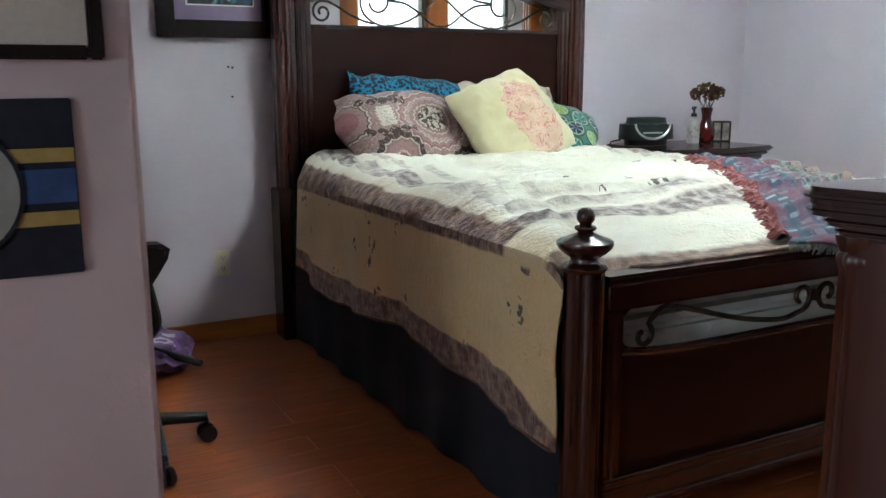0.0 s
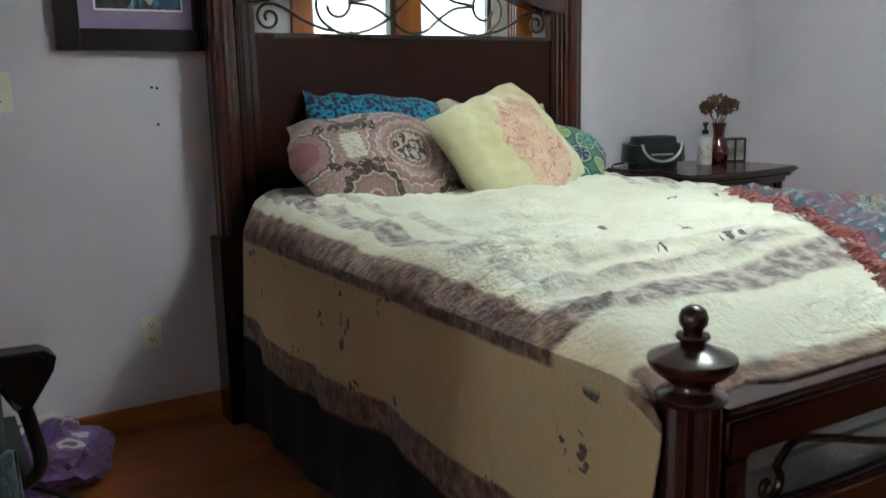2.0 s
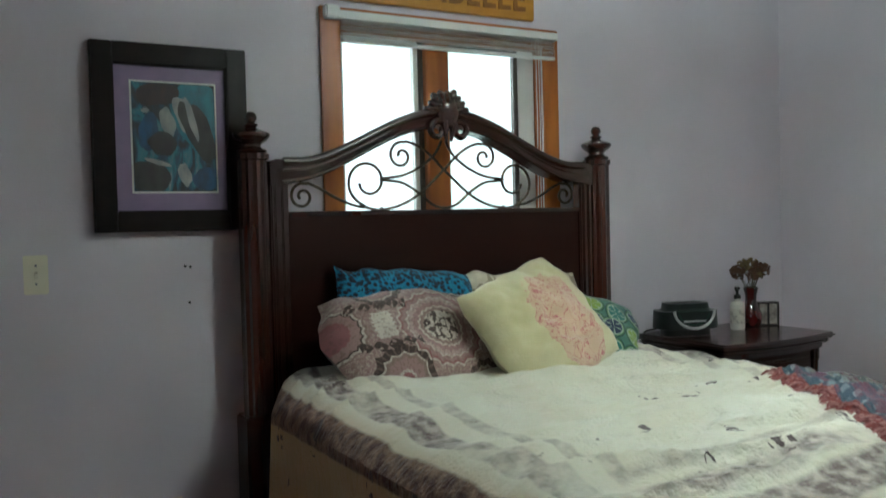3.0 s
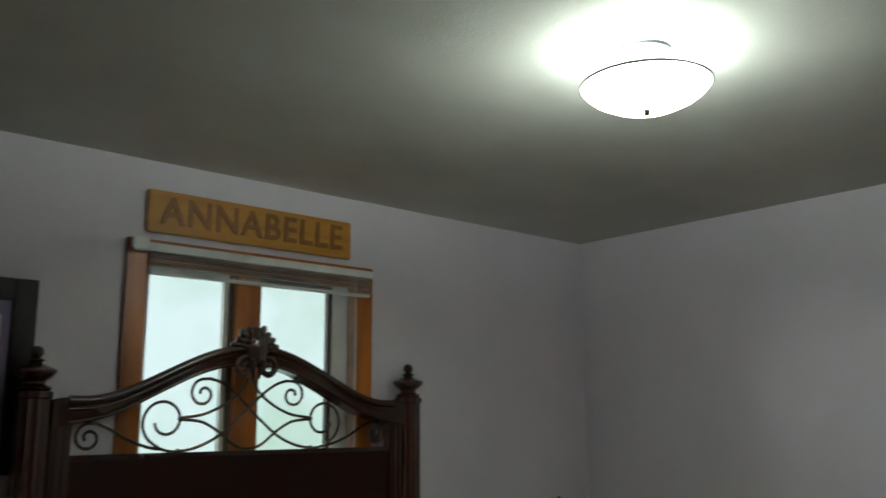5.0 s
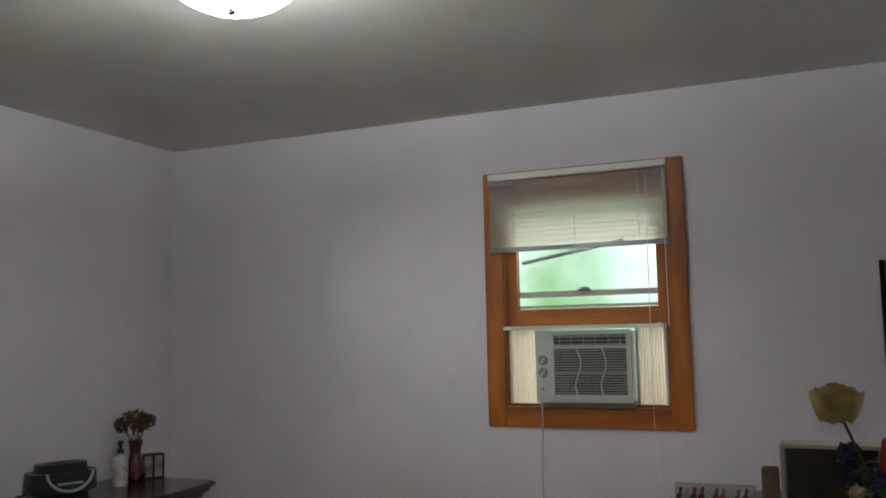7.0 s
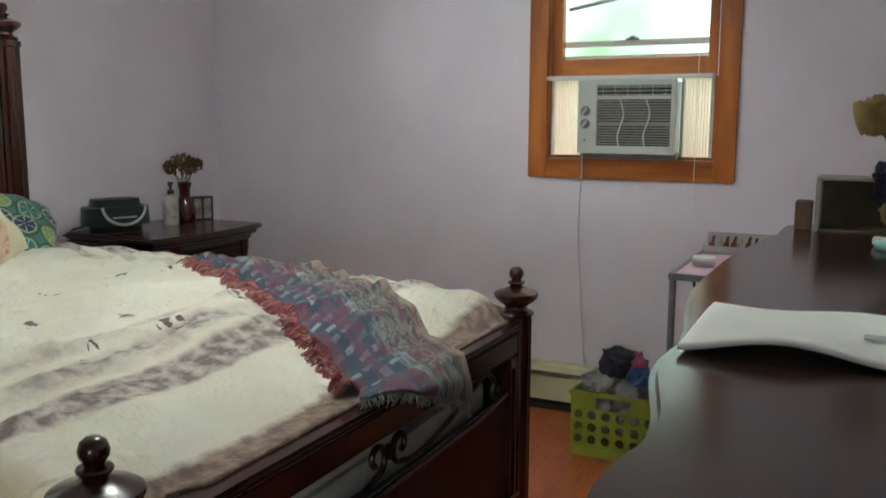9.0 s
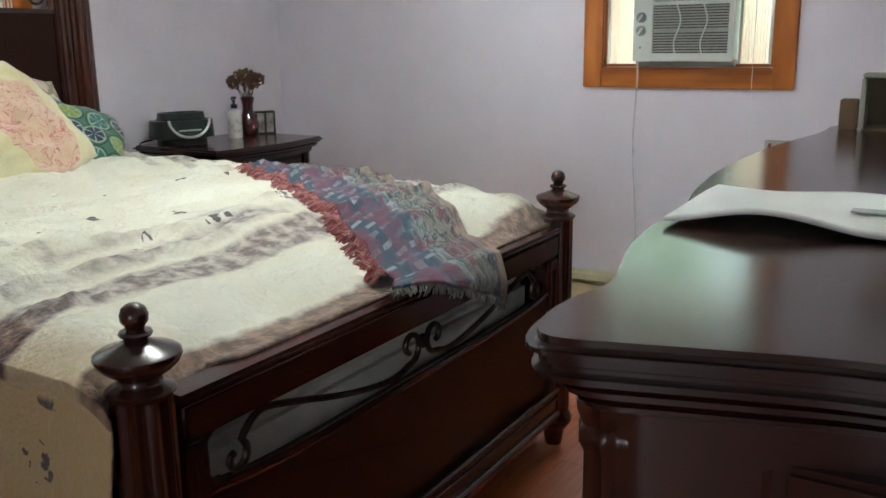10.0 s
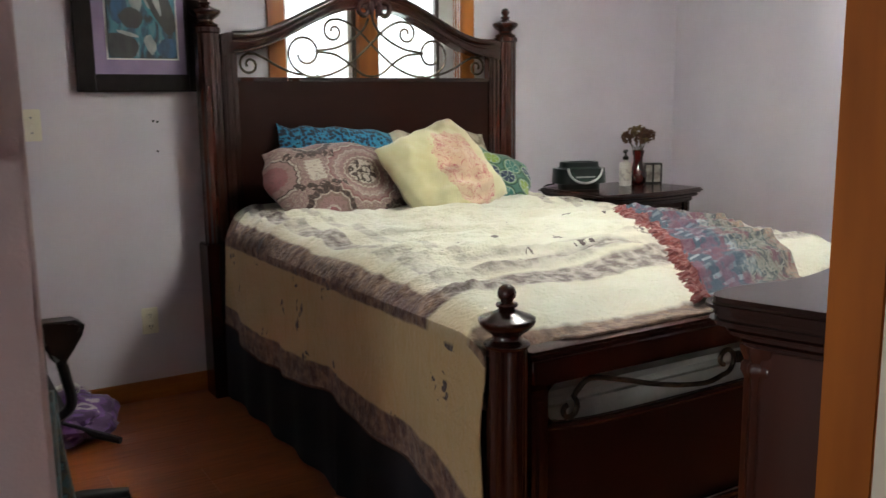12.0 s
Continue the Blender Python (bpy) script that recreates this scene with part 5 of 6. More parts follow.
SILVER = shader("silver_trim", (0.60, 0.62, 0.60), 0.3, metal=0.7, scale=15)
DISPLAY = shader("green_display", (0.05, 0.10, 0.075), 0.12, colour2=(0.035, 0.07, 0.055), scale=20)
part("arc_trim", tube([(0.098 * math.cos(radians(a)), -0.090 - 0.010 * abs(math.sin(radians(a))), 0.120 + 0.080 * math.sin(radians(a))) for a in range(180, 361, 9)], 0.0065, 8), SILVER, radio, "silver arc", local=True)
b = bmesh.new()
pts = [(0.078 * math.cos(radians(a)), -0.0945 + 0.008 * (1 - math.sin(radians(-a))), 0.118 + 0.066 * math.sin(radians(a))) for a in range(180, 361, 12)]
f = b.faces.new([b.verts.new(p) for p in pts])
r = bmesh.ops.extrude_face_region(b, geom=[f])
bmesh.ops.translate(b, verts=[v for v in r["geom"] if isinstance(v, bmesh.types.BMVert)], vec=(0, 0.02, 0))
part("display", b, DISPLAY, radio, "dim green display window", local=True)
for i in range(4):
    part("button", box(-0.06 + 0.033 * i, -0.036 + 0.033 * i, -0.03, 0.01, 0.148, 0.153, 0.002), BLACK, radio, local=True)
part("speaker_band", box(-0.055, 0.055, -0.0985, -0.085, 0.068, 0.076, 0.002), SILVER, radio, local=True)
part("power_cord", tube(smooth_path([(-0.13, 0.03, 0.03), (-0.17, 0.05, 0.02), (-0.19, 0.03, 0.012), (-0.205, 0.0, -0.03), (-0.205, 0.01, -0.16), (-0.20, 0.05, -0.35)]), 0.004, 6), BLACK, radio, "black cord over the table's edge", local=True)

# ---- bottle, vase, cube frame ----
bot = thing("lotion_bottle", "white lotion bottle with black pump", "bottle", (3.56, 3.43, 0.82))
part("body", lathe([(0.030, 0.0005), (0.034, 0.006), (0.034, 0.118), (0.028, 0.132), (0.014, 0.136), (0.014, 0.146)], (3.56, 3.43, 0.82), 24), shader("white_plastic", (0.66, 0.66, 0.62), 0.35, scale=8), bot)
part("label_band", lathe([(0.0343, 0.03), (0.0347, 0.031), (0.0347, 0.10), (0.0343, 0.101)], (3.56, 3.43, 0.82), 24), shader("label_paper", (0.58, 0.57, 0.52), 0.6, colour2=(0.42, 0.41, 0.38), scale=35, spread=(0.45, 0.5)), bot, "pale paper label")
part("pump", lathe([(0.016, 0.1465), (0.016, 0.165), (0.006, 0.168), (0.006, 0.19), (0.013, 0.191), (0.013, 0.203), (0, 0.204)], (3.56, 3.43, 0.82), 16), BLACK, bot)
part("spout", tube([(3.56, 3.43, 1.017), (3.53, 3.41, 1.017), (3.522, 3.404, 1.010)], 0.005, 8), BLACK, bot)
vase = thing("flower_vase", "red glass vase with dried brown flowers", "vase", (3.665, 3.44, 0.82))
RUBY = shader("ruby_glass", (0.075, 0.007, 0.006), 0.08, colour2=(0.05, 0.005, 0.004), scale=6, coat=0.6)
part("glass", lathe([(0.030, 0.0005), (0.042, 0.01), (0.052, 0.04), (0.050, 0.07), (0.034, 0.105), (0.026, 0.13), (0.027, 0.16), (0.036, 0.195), (0.033, 0.195), (0.024, 0.16), (0.022, 0.13), (0.02, 0.10)], (3.665, 3.44, 0.82), 28), RUBY, vase)
rng = random.Random(5)
DRIED = shader("dried_petals", (0.17, 0.085, 0.045), 0.9, colour2=(0.085, 0.04, 0.025), scale=30)
DRIED2 = shader("dried_petals_pale", (0.26, 0.19, 0.085), 0.9, colour2=(0.14, 0.09, 0.04), scale=30)
STEM = shader("dry_stem", (0.08, 0.07, 0.03), 0.8)


def petals(centre, r, n, rng, size):
    """A flower head of many small curled petals."""
    b = bmesh.new()
    for _ in range(n):
        d = Vector((rng.gauss(0, 1), rng.gauss(0, 1), rng.gauss(0.3, 1))).normalized()
        c = Vector(centre) + d * r * rng.uniform(0.45, 1.0)
        w = size * rng.uniform(0.6, 1.2)
        side = d.cross(Vector((rng.random(), rng.random(), rng.random()))).normalized()
        up = d.cross(side)
        a = [c - side * w, c - up * w * 0.8 + d * w * 0.3, c + side * w, c + up * w * 0.9 + d * w * 0.5]
        k = [b.verts.new(p) for p in a] + [b.verts.new(c - d * w * 0.35)]
        for i in range(4):
            b.faces.new((k[i], k[(i + 1) % 4], k[4]))
    return b


for i in range(9):
    a = i * 2.4
    rr = 0.035 + 0.06 * ((i * 37) % 10) / 10
    c = (3.668 + rr * math.cos(a) * 1.15, 3.44 + rr * 0.6 * math.sin(a), 1.075 + 0.055 * ((i * 53) % 10) / 10)
    fl = part("flower", petals(c, 0.032, 46, rng, 0.012), DRIED if i % 3 else DRIED2, vase, smooth=False)
    part("stem", tube([(3.665, 3.44, 0.98), ((3.665 + c[0]) / 2, 3.44, 1.03), c], 0.0022, 5), STEM, fl)
cubeA = thing("photo_cube", "small black photo frame block standing on the nightstand", "photo frame", (3.79, 3.45, 0.82), turn=-35)
PHOTO = shader("photo_paper", (0.45, 0.42, 0.38), 0.3, colour2=(0.16, 0.14, 0.13), scale=24)
for a in ((-0.052, 0.052, 0.0005, 0.009), (-0.052, 0.052, 0.108, 0.117), (-0.052, -0.042, 0.009, 0.108), (0.042, 0.052, 0.009, 0.108), (-0.005, 0.005, 0.009, 0.108)):
    part("frame_bar", box(a[0], a[1], -0.03, 0.03, a[2], a[3], 0.002), BLACK, cubeA, local=True)
for x in (-0.0235, 0.0235):
    part("photo", box(x - 0.0183, x + 0.0183, -0.026, 0.012, 0.0095, 0.1075), PHOTO, cubeA, "faded photograph", local=True)

# ---- dresser ----
DX0, DX1, DY0 = 1.022, 3.05, 0.150


def dresser_outline(inset):
    """Serpentine top: a flat lobe at each corner, a scoop, then a broad bulge in the middle."""
    front = smooth_path([(1.022, 0.588, 0), (1.038, 0.600, 0), (1.066, 0.608, 0), (1.102, 0.611, 0), (1.145, 0.608, 0), (1.200, 0.598, 0), (1.265, 0.605, 0), (1.345, 0.625, 0), (1.420, 0.642, 0), (1.495, 0.648, 0), (1.580, 0.642, 0), (1.700, 0.657, 0), (1.840, 0.682, 0), (2.000, 0.697, 0), (2.200, 0.698, 0), (2.400, 0.690, 0), (2.600, 0.668, 0), (2.750, 0.646, 0), (2.880, 0.640, 0), (2.980, 0.640, 0), (3.036, 0.612, 0)], 5)
    left = smooth_path([(1.084, DY0, 0), (1.084, 0.26, 0), (1.074, 0.356, 0), (1.054, 0.431, 0), (1.030, 0.512, 0), (1.0185, 0.552, 0), (1.0165, 0.574, 0)], 4)
    right = [Vector((DX0 + DX1 - p.x, DY0 + (p.y - DY0) * 1.03, 0)) for p in left[::-1]]
    kx, ky = (DX1 - DX0 - 2 * inset) / (DX1 - DX0), 1 - inset / (0.60 - DY0)
    ring = left + front + right
    return [(DX0 + inset + (p.x - DX0) * kx, DY0 + (p.y - DY0) * ky) for p in ring][::-1]


dresser = thing("dresser", "long dark mahogany dresser with glossy serpentine top", "dresser", (2.03, 0.37, 0))
part("top", slab(dresser_outline(0.0), 1.010, 1.034, 0.010, 5), TOP_WOOD, dresser, "polished serpentine top")
part("top_moulding", slab(dresser_outline(0.004), 0.994, 1.0095, 0.007, 4), TOP_WOOD, dresser)
part("cove", slab(dresser_outline(0.020), 0.980, 0.9935, 0.006, 3), MAHOGANY, dresser)
part("necking", slab(dresser_outline(0.032), 0.966, 0.9795, 0.006, 3), MAHOGANY, dresser)
part("carcass", slab(dresser_outline(0.050), 0.11, 0.9655, 0.003), SIDE_WOOD, dresser)
part("plinth", slab(dresser_outline(0.030), 0.03, 0.1095, 0.010), MAHOGANY, dresser)
for x in (DX0 + 0.070, DX1 - 0.070):
    part("corner_column", lathe([(0.036, 0.11), (0.036, 0.15), (0.029, 0.165), (0.029, 0.917), (0.034, 0.927), (0.034, 0.937), (0.030, 0.942), (0.036, 0.957), (0.037, 0.965)], (x, 0.538, 0), 40, 8, 0.005), SIDE_WOOD, dresser)
    for y in (0.20, 0.48):
        part("foot", lathe([(0.03, 0.0), (0.042, 0.012), (0.034, 0.0295)], (x + (0.03 if x < 2 else -0.03), y, 0), 18), MAHOGANY, dresser)
for y0, y1, z0, z1 in ((0.17, 0.215, 0.14, 0.93), (0.40, 0.445, 0.14, 0.93), (0.2155, 0.3995, 0.88, 0.93), (0.2155, 0.3995, 0.14, 0.20)):
    part("side_frame", box(1.098, 1.150, y0, y1, z0, z1, 0.006), SIDE_WOOD, dresser)
for i in range(3):
    for z0, z1 in ((0.64, 0.84), (0.40, 0.61), (0.15, 0.37)):
        xa = 1.24 + 0.545 * i
        dr = part("drawer", box(xa, xa + 0.51, 0.58, 0.612 + (0.05 if i == 1 else 0.0), z0, z1, 0.008), MAHOGANY_H, dresser)
        part("drawer_pull", tube([(xa + 0.20, 0.614 + (0.05 if i == 1 else 0), (z0 + z1) / 2), (xa + 0.265, 0.634 + (0.05 if i == 1 else 0), (z0 + z1) / 2 - 0.02), (xa + 0.33, 0.614 + (0.05 if i == 1 else 0), (z0 + z1) / 2)], 0.006, 8), IRON, dr)

# ---- on the dresser ----
PAPER = shader("white_paper", (0.74, 0.76, 0.72), 0.7, colour2=(0.68, 0.70, 0.66), scale=5)


def paper_point(u, v):
    x = 1.49 + 0.27 * u + 0.012 * math.sin(v * 3)
    y = 0.625 - 0.44 * v
    lift = 0.004 + 0.013 * math.exp(-((u) / 0.25) ** 2) * (0.5 + 0.5 * math.sin(v * 9 - 0.9)) + 0.006 * math.sin(v * 6 + u * 2) ** 2
    return (x, y, 1.0345 + lift)


pap = with_thickness(part("folded_paper", grid(16, 40, paper_point), PAPER), 0.006)
tagged(pap, "white sheet of paper folded over, lying across the dresser top", "paper")
mk = part("printed_block", box(1.60, 1.625, 0.36, 0.42, 1.0515, 1.053), shader("grey_print", (0.40, 0.43, 0.42), 0.7, scale=60), pap, "grey printed block")
TAN = shader("olive_board", (0.115, 0.095, 0.05), 0.55, colour2=(0.08, 0.065, 0.035), scale=14)
PALE_EDGE = shader("pale_edge", (0.36, 0.34, 0.27), 0.5, scale=12)
bin_ = thing("storage_box", "olive open-fronted storage box on the dresser", "box", (2.93, 0.46, 1.034))
part("back", box(2.975, 2.985, 0.30, 0.555, 1.0345, 1.168), TAN, bin_)
part("side", box(2.87, 2.9745, 0.543, 0.555, 1.0345, 1.168, 0.004), PALE_EDGE, bin_, "pale worn edge")
part("side", box(2.87, 2.9745, 0.30, 0.312, 1.0345, 1.168, 0.004), PALE_EDGE, bin_, "pale worn edge")
part("lid_edge", box(2.87, 2.985, 0.30, 0.555, 1.168, 1.178, 0.003), PALE_EDGE, bin_)
part("floor_board", box(2.87, 2.9745, 0.3125, 0.5425, 1.0345, 1.043), TAN, bin_)
blk = tagged(part("wood_block", box(2.89, 2.94, 0.562, 0.604, 1.0345, 1.112, 0.003), shader("brown_wood", (0.13, 0.075, 0.035), 0.5, colour2=(0.09, 0.05, 0.025), scale=12)), "small upright brown wooden block", "wood block")

rng = random.Random(21)
GREENLEAF = shader("silk_leaf", (0.07, 0.14, 0.04), 0.6, colour2=(0.04, 0.09, 0.025), scale=20)
PURPLE = shader("purple_silk", (0.12, 0.05, 0.20), 0.8, colour2=(0.06, 0.025, 0.11), scale=25)
CREAMSILK = shader("cream_silk", (0.50, 0.46, 0.30), 0.8, colour2=(0.36, 0.30, 0.16), scale=14)
VIOLET = shader("dark_violet", (0.035, 0.03, 0.075), 0.8, scale=25)
pot = thing("flower_arrangement", "pale pot of purple and cream silk flowers with a gold rose", "flowers", (2.42, 0.345, 1.034))
part("pot", lathe([(0.024, 0.0005), (0.027, 0.004), (0.034, 0.080), (0.037, 0.085), (0.032, 0.085), (0.025, 0.01)], (2.42, 0.335, 1.034), 24), shader("pale_green_ceramic", (0.42, 0.48, 0.30), 0.3, scale=10), pot)
for i, (dx, dy, dz, mat, r) in enumerate(((0.0, 0.05, 0.14, VIOLET, 0.03), (-0.02, 0.0, 0.13, PURPLE, 0.032), (-0.03, -0.05, 0.11, PURPLE, 0.032), (0.02, 0.03, 0.11, CREAMSILK, 0.028), (-0.03, 0.04, 0.10, CREAMSILK, 0.024), (0.0, 0.055, 0.18, VIOLET, 0.026), (0.02, -0.02, 0.17, CREAMSILK, 0.026))):
    part("bloom", petals((2.42 + dx, 0.345 + dy, 1.034 + dz), r, 60, rng, 0.011), mat, pot, smooth=False)
part("leaves", petals((2.42, 0.355, 1.145), 0.06, 70, rng, 0.016), GREENLEAF, pot, "green silk leaves", smooth=False)
# the gold rose: overlapping curled petals round its heart
rose = part("rose_stem", tube(smooth_path([(2.42, 0.35, 1.12), (2.37, 0.375, 1.20), (2.33, 0.40, 1.27), (2.30, 0.42, 1.32)]), 0.003, 6), STEM, pot)
for i in range(16):
    t = i / 16
    a0 = i * 2.4
    R = 0.012 + 0.034 * t

    def petal(u, v, a0=a0, R=R, t=t):
        a = a0 + (u - 0.5) * (1.9 - 0.5 * t)
        h = (v - 0.45) * (0.072 - 0.012 * t)
        rr = R * (0.70 + 1.05 * v - 0.80 * v * v + 0.25 * t * v ** 3)
        return (2.30 - 0.35 * h + rr * math.cos(a) * 0.9, 0.42 + rr * math.sin(a), 1.325 + h + 0.006 * math.sin(u * math.pi) - 0.010 * t)
    part("rose_petal", grid(7, 5, petal), shader("gold_silk", (0.40, 0.30, 0.11), 0.6, colour2=(0.24, 0.16, 0.05), scale=30) if i == 0 else bpy.data.materials["gold_silk"], rose)
pen = thing("red_marker", "red marker standing in the flower pot", "marker", (2.40, 0.35, 1.12))
part("barrel", moved(box(-0.009, 0.009, -0.009, 0.009, 0, 0.13, 0.004), Matrix.Translation((2.405, 0.352, 1.125)) @ Matrix.Rotation(radians(10), 4, "X")), shader("red_plastic", (0.32, 0.03, 0.03), 0.35, scale=10), pen)
TEAL_TUBE = shader("teal_tube", (0.25, 0.52, 0.52), 0.35, scale=10)
for nm, lab, p0, p1, r, mat in (("cream_tube", "white cream tube lying on the dresser", (2.66, 0.41, 1.046), (2.60, 0.34, 1.046), 0.011, PAPER), ("cream_tube", "teal cream tube lying on the dresser", (2.60, 0.405, 1.045), (2.53, 0.345, 1.045), 0.010, TEAL_TUBE), ("lipstick", "red lipstick case lying on the dresser", (2.48, 0.35, 1.044), (2.44, 0.29, 1.044), 0.0095, bpy.data.materials["red_plastic"])):
    o = thing(nm, lab, "cosmetics", p0)
    d = (Vector(p1) - Vector(p0)).normalized()
    part("body", tube([p0, Vector(p0) + d * 0.06, Vector(p0) + d * 0.064], [r, r, r * 0.75], 14), mat, o)
    part("cap", tube([Vector(p0) + d * 0.0642, Vector(p0) + d * 0.085], r * 0.8, 14), WHITE, o)
tr_ = tagged(part("catch_tray", box(2.36, 2.56, 0.17, 0.33, 1.0345, 1.042, 0.002), shader("grey_plastic", (0.22, 0.21, 0.22), 0.5, scale=12)), "flat grey tray on the dresser", "tray")

# ---- pink side table ----
PINKTOP = shader("pink_laminate", (0.60, 0.40, 0.48), 0.4, colour2=(0.54, 0.35, 0.43), scale=8)
tab = thing("side_table", "pink topped folding table with grey metal legs", "table", (3.72, 0.8, 0))
part("tabletop", box(3.40, 4.06, 0.565, 1.015, 0.786, 0.802, 0.004), PINKTOP, tab)
for a in ((3.385, 3.3995, 0.55, 1.03), (4.0605, 4.075, 0.55, 1.03), (3.3996, 4.0604, 0.55, 0.5645), (3.3996, 4.0604, 1.0155, 1.03)):
    part("edge_trim", box(a[0], a[1], a[2], a[3], 0.782, 0.806, 0.003), GREY, tab)
for x in (3.397, 4.06):
    for y in (0.565, 1.015):
        part("leg", tube([(x, y, 0.782), (x, y, 0.012)], 0.012, 12), GREY, tab)
        part("leg_cap", lathe([(0.014, 0), (0.014, 0.02), (0.0125, 0.022)], (x, y, 0), 12), BLACK, tab)
part("under_shelf", box(3.45, 3.80, 0.62, 0.97, 0.694, 0.704, 0.003), GREY, tab)
for y in (0.64, 0.95):
    part("shelf_arm", tube([(3.42, y, 0.784), (3.50, y, 0.70), (3.78, y, 0.706), (3.80, y, 0.784)], 0.006, 8), BLACK, tab)
RACKM = shader("clear_acrylic", (0.45, 0.42, 0.42), 0.2, scale=10)
rack = thing("polish_rack", "clear rack filled with small brown and pink bottles", "rack", (3.98, 0.9, 0.806))
part("tray", box(3.92, 4.05, 0.70, 1.01, 0.8025, 0.812, 0.003), RACKM, rack)
part("back_panel", box(4.035, 4.05, 0.70, 1.01, 0.8125, 0.875, 0.003), RACKM, rack)
part("front_panel", box(3.92, 3.926, 0.70, 1.01, 0.8125, 0.835, 0.002), RACKM, rack)
for i in range(11):
    y = 0.715 + 0.027 * i
    m = shader("polish_brown", (0.20, 0.06, 0.05), 0.2, scale=10) if i == 0 else bpy.data.materials["polish_brown"]
    bt = part("polish_bottle", moved(lathe([(0.010, 0), (0.0115, 0.003), (0.0115, 0.03), (0.006, 0.036), (0.006, 0.06), (0, 0.061)], (0, 0, 0), 12), Matrix.Translation((3.955 + 0.02 * (i % 2), y, 0.8125)) @ Matrix.Rotation(radians(12), 4, "X")), m if i % 3 else PALE_EDGE, rack)
tin = thing("round_tin", "small round silver tin on the pink table", "tin", (3.61, 0.95, 0.802))
part("tin_body", lathe([(0.038, 0.0), (0.040, 0.003), (0.040, 0.022), (0.038, 0.024), (0.0, 0.024)], (3.61, 0.95, 0.8025), 24), SILVER, tin)
part("tin_lid", lathe([(0.041, 0.0245), (0.041, 0.032), (0.036, 0.036), (0.0, 0.037)], (3.61, 0.95, 0.8025), 24), PAPER, tin)

# ---- crate with clothes ----
LIME = shader("lime_plastic", (0.24, 0.30, 0.035), 0.4, colour2=(0.18, 0.23, 0.025), scale=7)


def holed(w, h, nx, ny, r, t, seg=16):
    """A plate in the plane x-z, thickness t, with nx by ny round holes."""
    b = bmesh.new()
    cw, ch = w / nx, h / ny
    for i in range(nx):
        for j in range(ny):
            cx, cz = -w / 2 + cw * (i + 0.5), ch * (j + 0.5)
            ins, outs = [], []
            for k in range(seg):
                a = 2 * math.pi * (k + 0.5) / seg
                c, s_ = math.cos(a), math.sin(a)
                q = min(cw / 2 / max(abs(c), 1e-6), ch / 2 / max(abs(s_), 1e-6))
                ins.append((cx + r * c, cz + r * s_))
                outs.append((cx + q * c, cz + q * s_))
            corner = {1: (cw / 2, ch / 2), 5: (-cw / 2, ch / 2), 9: (-cw / 2, -ch / 2), 13: (cw / 2, -ch / 2)}
            for y in (0, t):
                vi = [b.verts.new((x, y, z)) for x, z in ins]
                vo = [b.verts.new((x, y, z)) for x, z in outs]
                for k in range(seg):
                    m = (k + 1) % seg
                    if k in corner:
                        ex = b.verts.new((cx + corner[k][0], y, cz + corner[k][1]))
                        b.faces.new((vi[k], vi[m], vo[m], ex, vo[k]))
                    else:
                        b.faces.new((vi[k], vi[m], vo[m], vo[k]))
                if y == 0:
                    first = vi
                else:
                    for k in range(seg):
                        m = (k + 1) % seg
                        b.faces.new((first[k], first[m], vi[m], vi[k]))
    bmesh.ops.remove_doubles(b, verts=b.verts, dist=1e-5)
    return b


crate = thing("plastic_crate", "lime green plastic crate with round holes, full of clothes", "crate", (3.81, 1.28, 0))
CX0, CX1, CY0, CY1, CZ = 3.635, 3.985, 1.10, 1.44, 0.265
for m, w, nx in ((Matrix.Translation((CX0, (CY0 + CY1) / 2, 0.045)) @ Matrix.Rotation(radians(-90), 4, "Z"), CY1 - CY0, 6), (Matrix.Translation((CX1 - 0.006, (CY0 + CY1) / 2, 0.045)) @ Matrix.Rotation(radians(-90), 4, "Z"), CY1 - CY0, 6), (Matrix.Translation(((CX0 + CX1) / 2, CY0, 0.045)), CX1 - CX0, 6), (Matrix.Translation(((CX0 + CX1) / 2, CY1 - 0.006, 0.045)), CX1 - CX0, 6)):
    part("side_panel", moved(holed(w, 0.15, nx, 3, 0.0185, 0.006), m), LIME, crate, smooth=False)
for x in (CX0, CX1):
    part("top_rim", box(x - 0.008, x + 0.008, CY0 - 0.008, CY1 + 0.008, CZ - 0.018, CZ, 0.003), LIME, crate)
    part("base_rim", box(x - 0.005, x + 0.005, CY0 - 0.003, CY1 + 0.003, 0.0, 0.0445, 0.003), LIME, crate)
    for y0, y1 in ((CY0, CY0 + 0.10), (CY1 - 0.10, CY1)):
        part("handle_side", box(x - 0.004, x + 0.004, y0, y1, 0.196, CZ - 0.0185), LIME, crate)
for y in (CY0, CY1):
    part("top_rim", box(CX0 + 0.009, CX1 - 0.009, y - 0.008, y + 0.008, CZ - 0.018, CZ, 0.003), LIME, crate)
    part("base_rim", box(CX0 + 0.006, CX1 - 0.006, y - 0.004, y + 0.004, 0.0, 0.0445, 0.003), LIME, crate)
    part("handle_side", box(CX0 + 0.005, CX1 - 0.005, y - 0.004, y + 0.004, 0.196, CZ - 0.0185), LIME, crate)
part("crate_floor", box(CX0 + 0.006, CX1 - 0.006, CY0 + 0.006, CY1 - 0.006, 0.003, 0.010), LIME, crate)


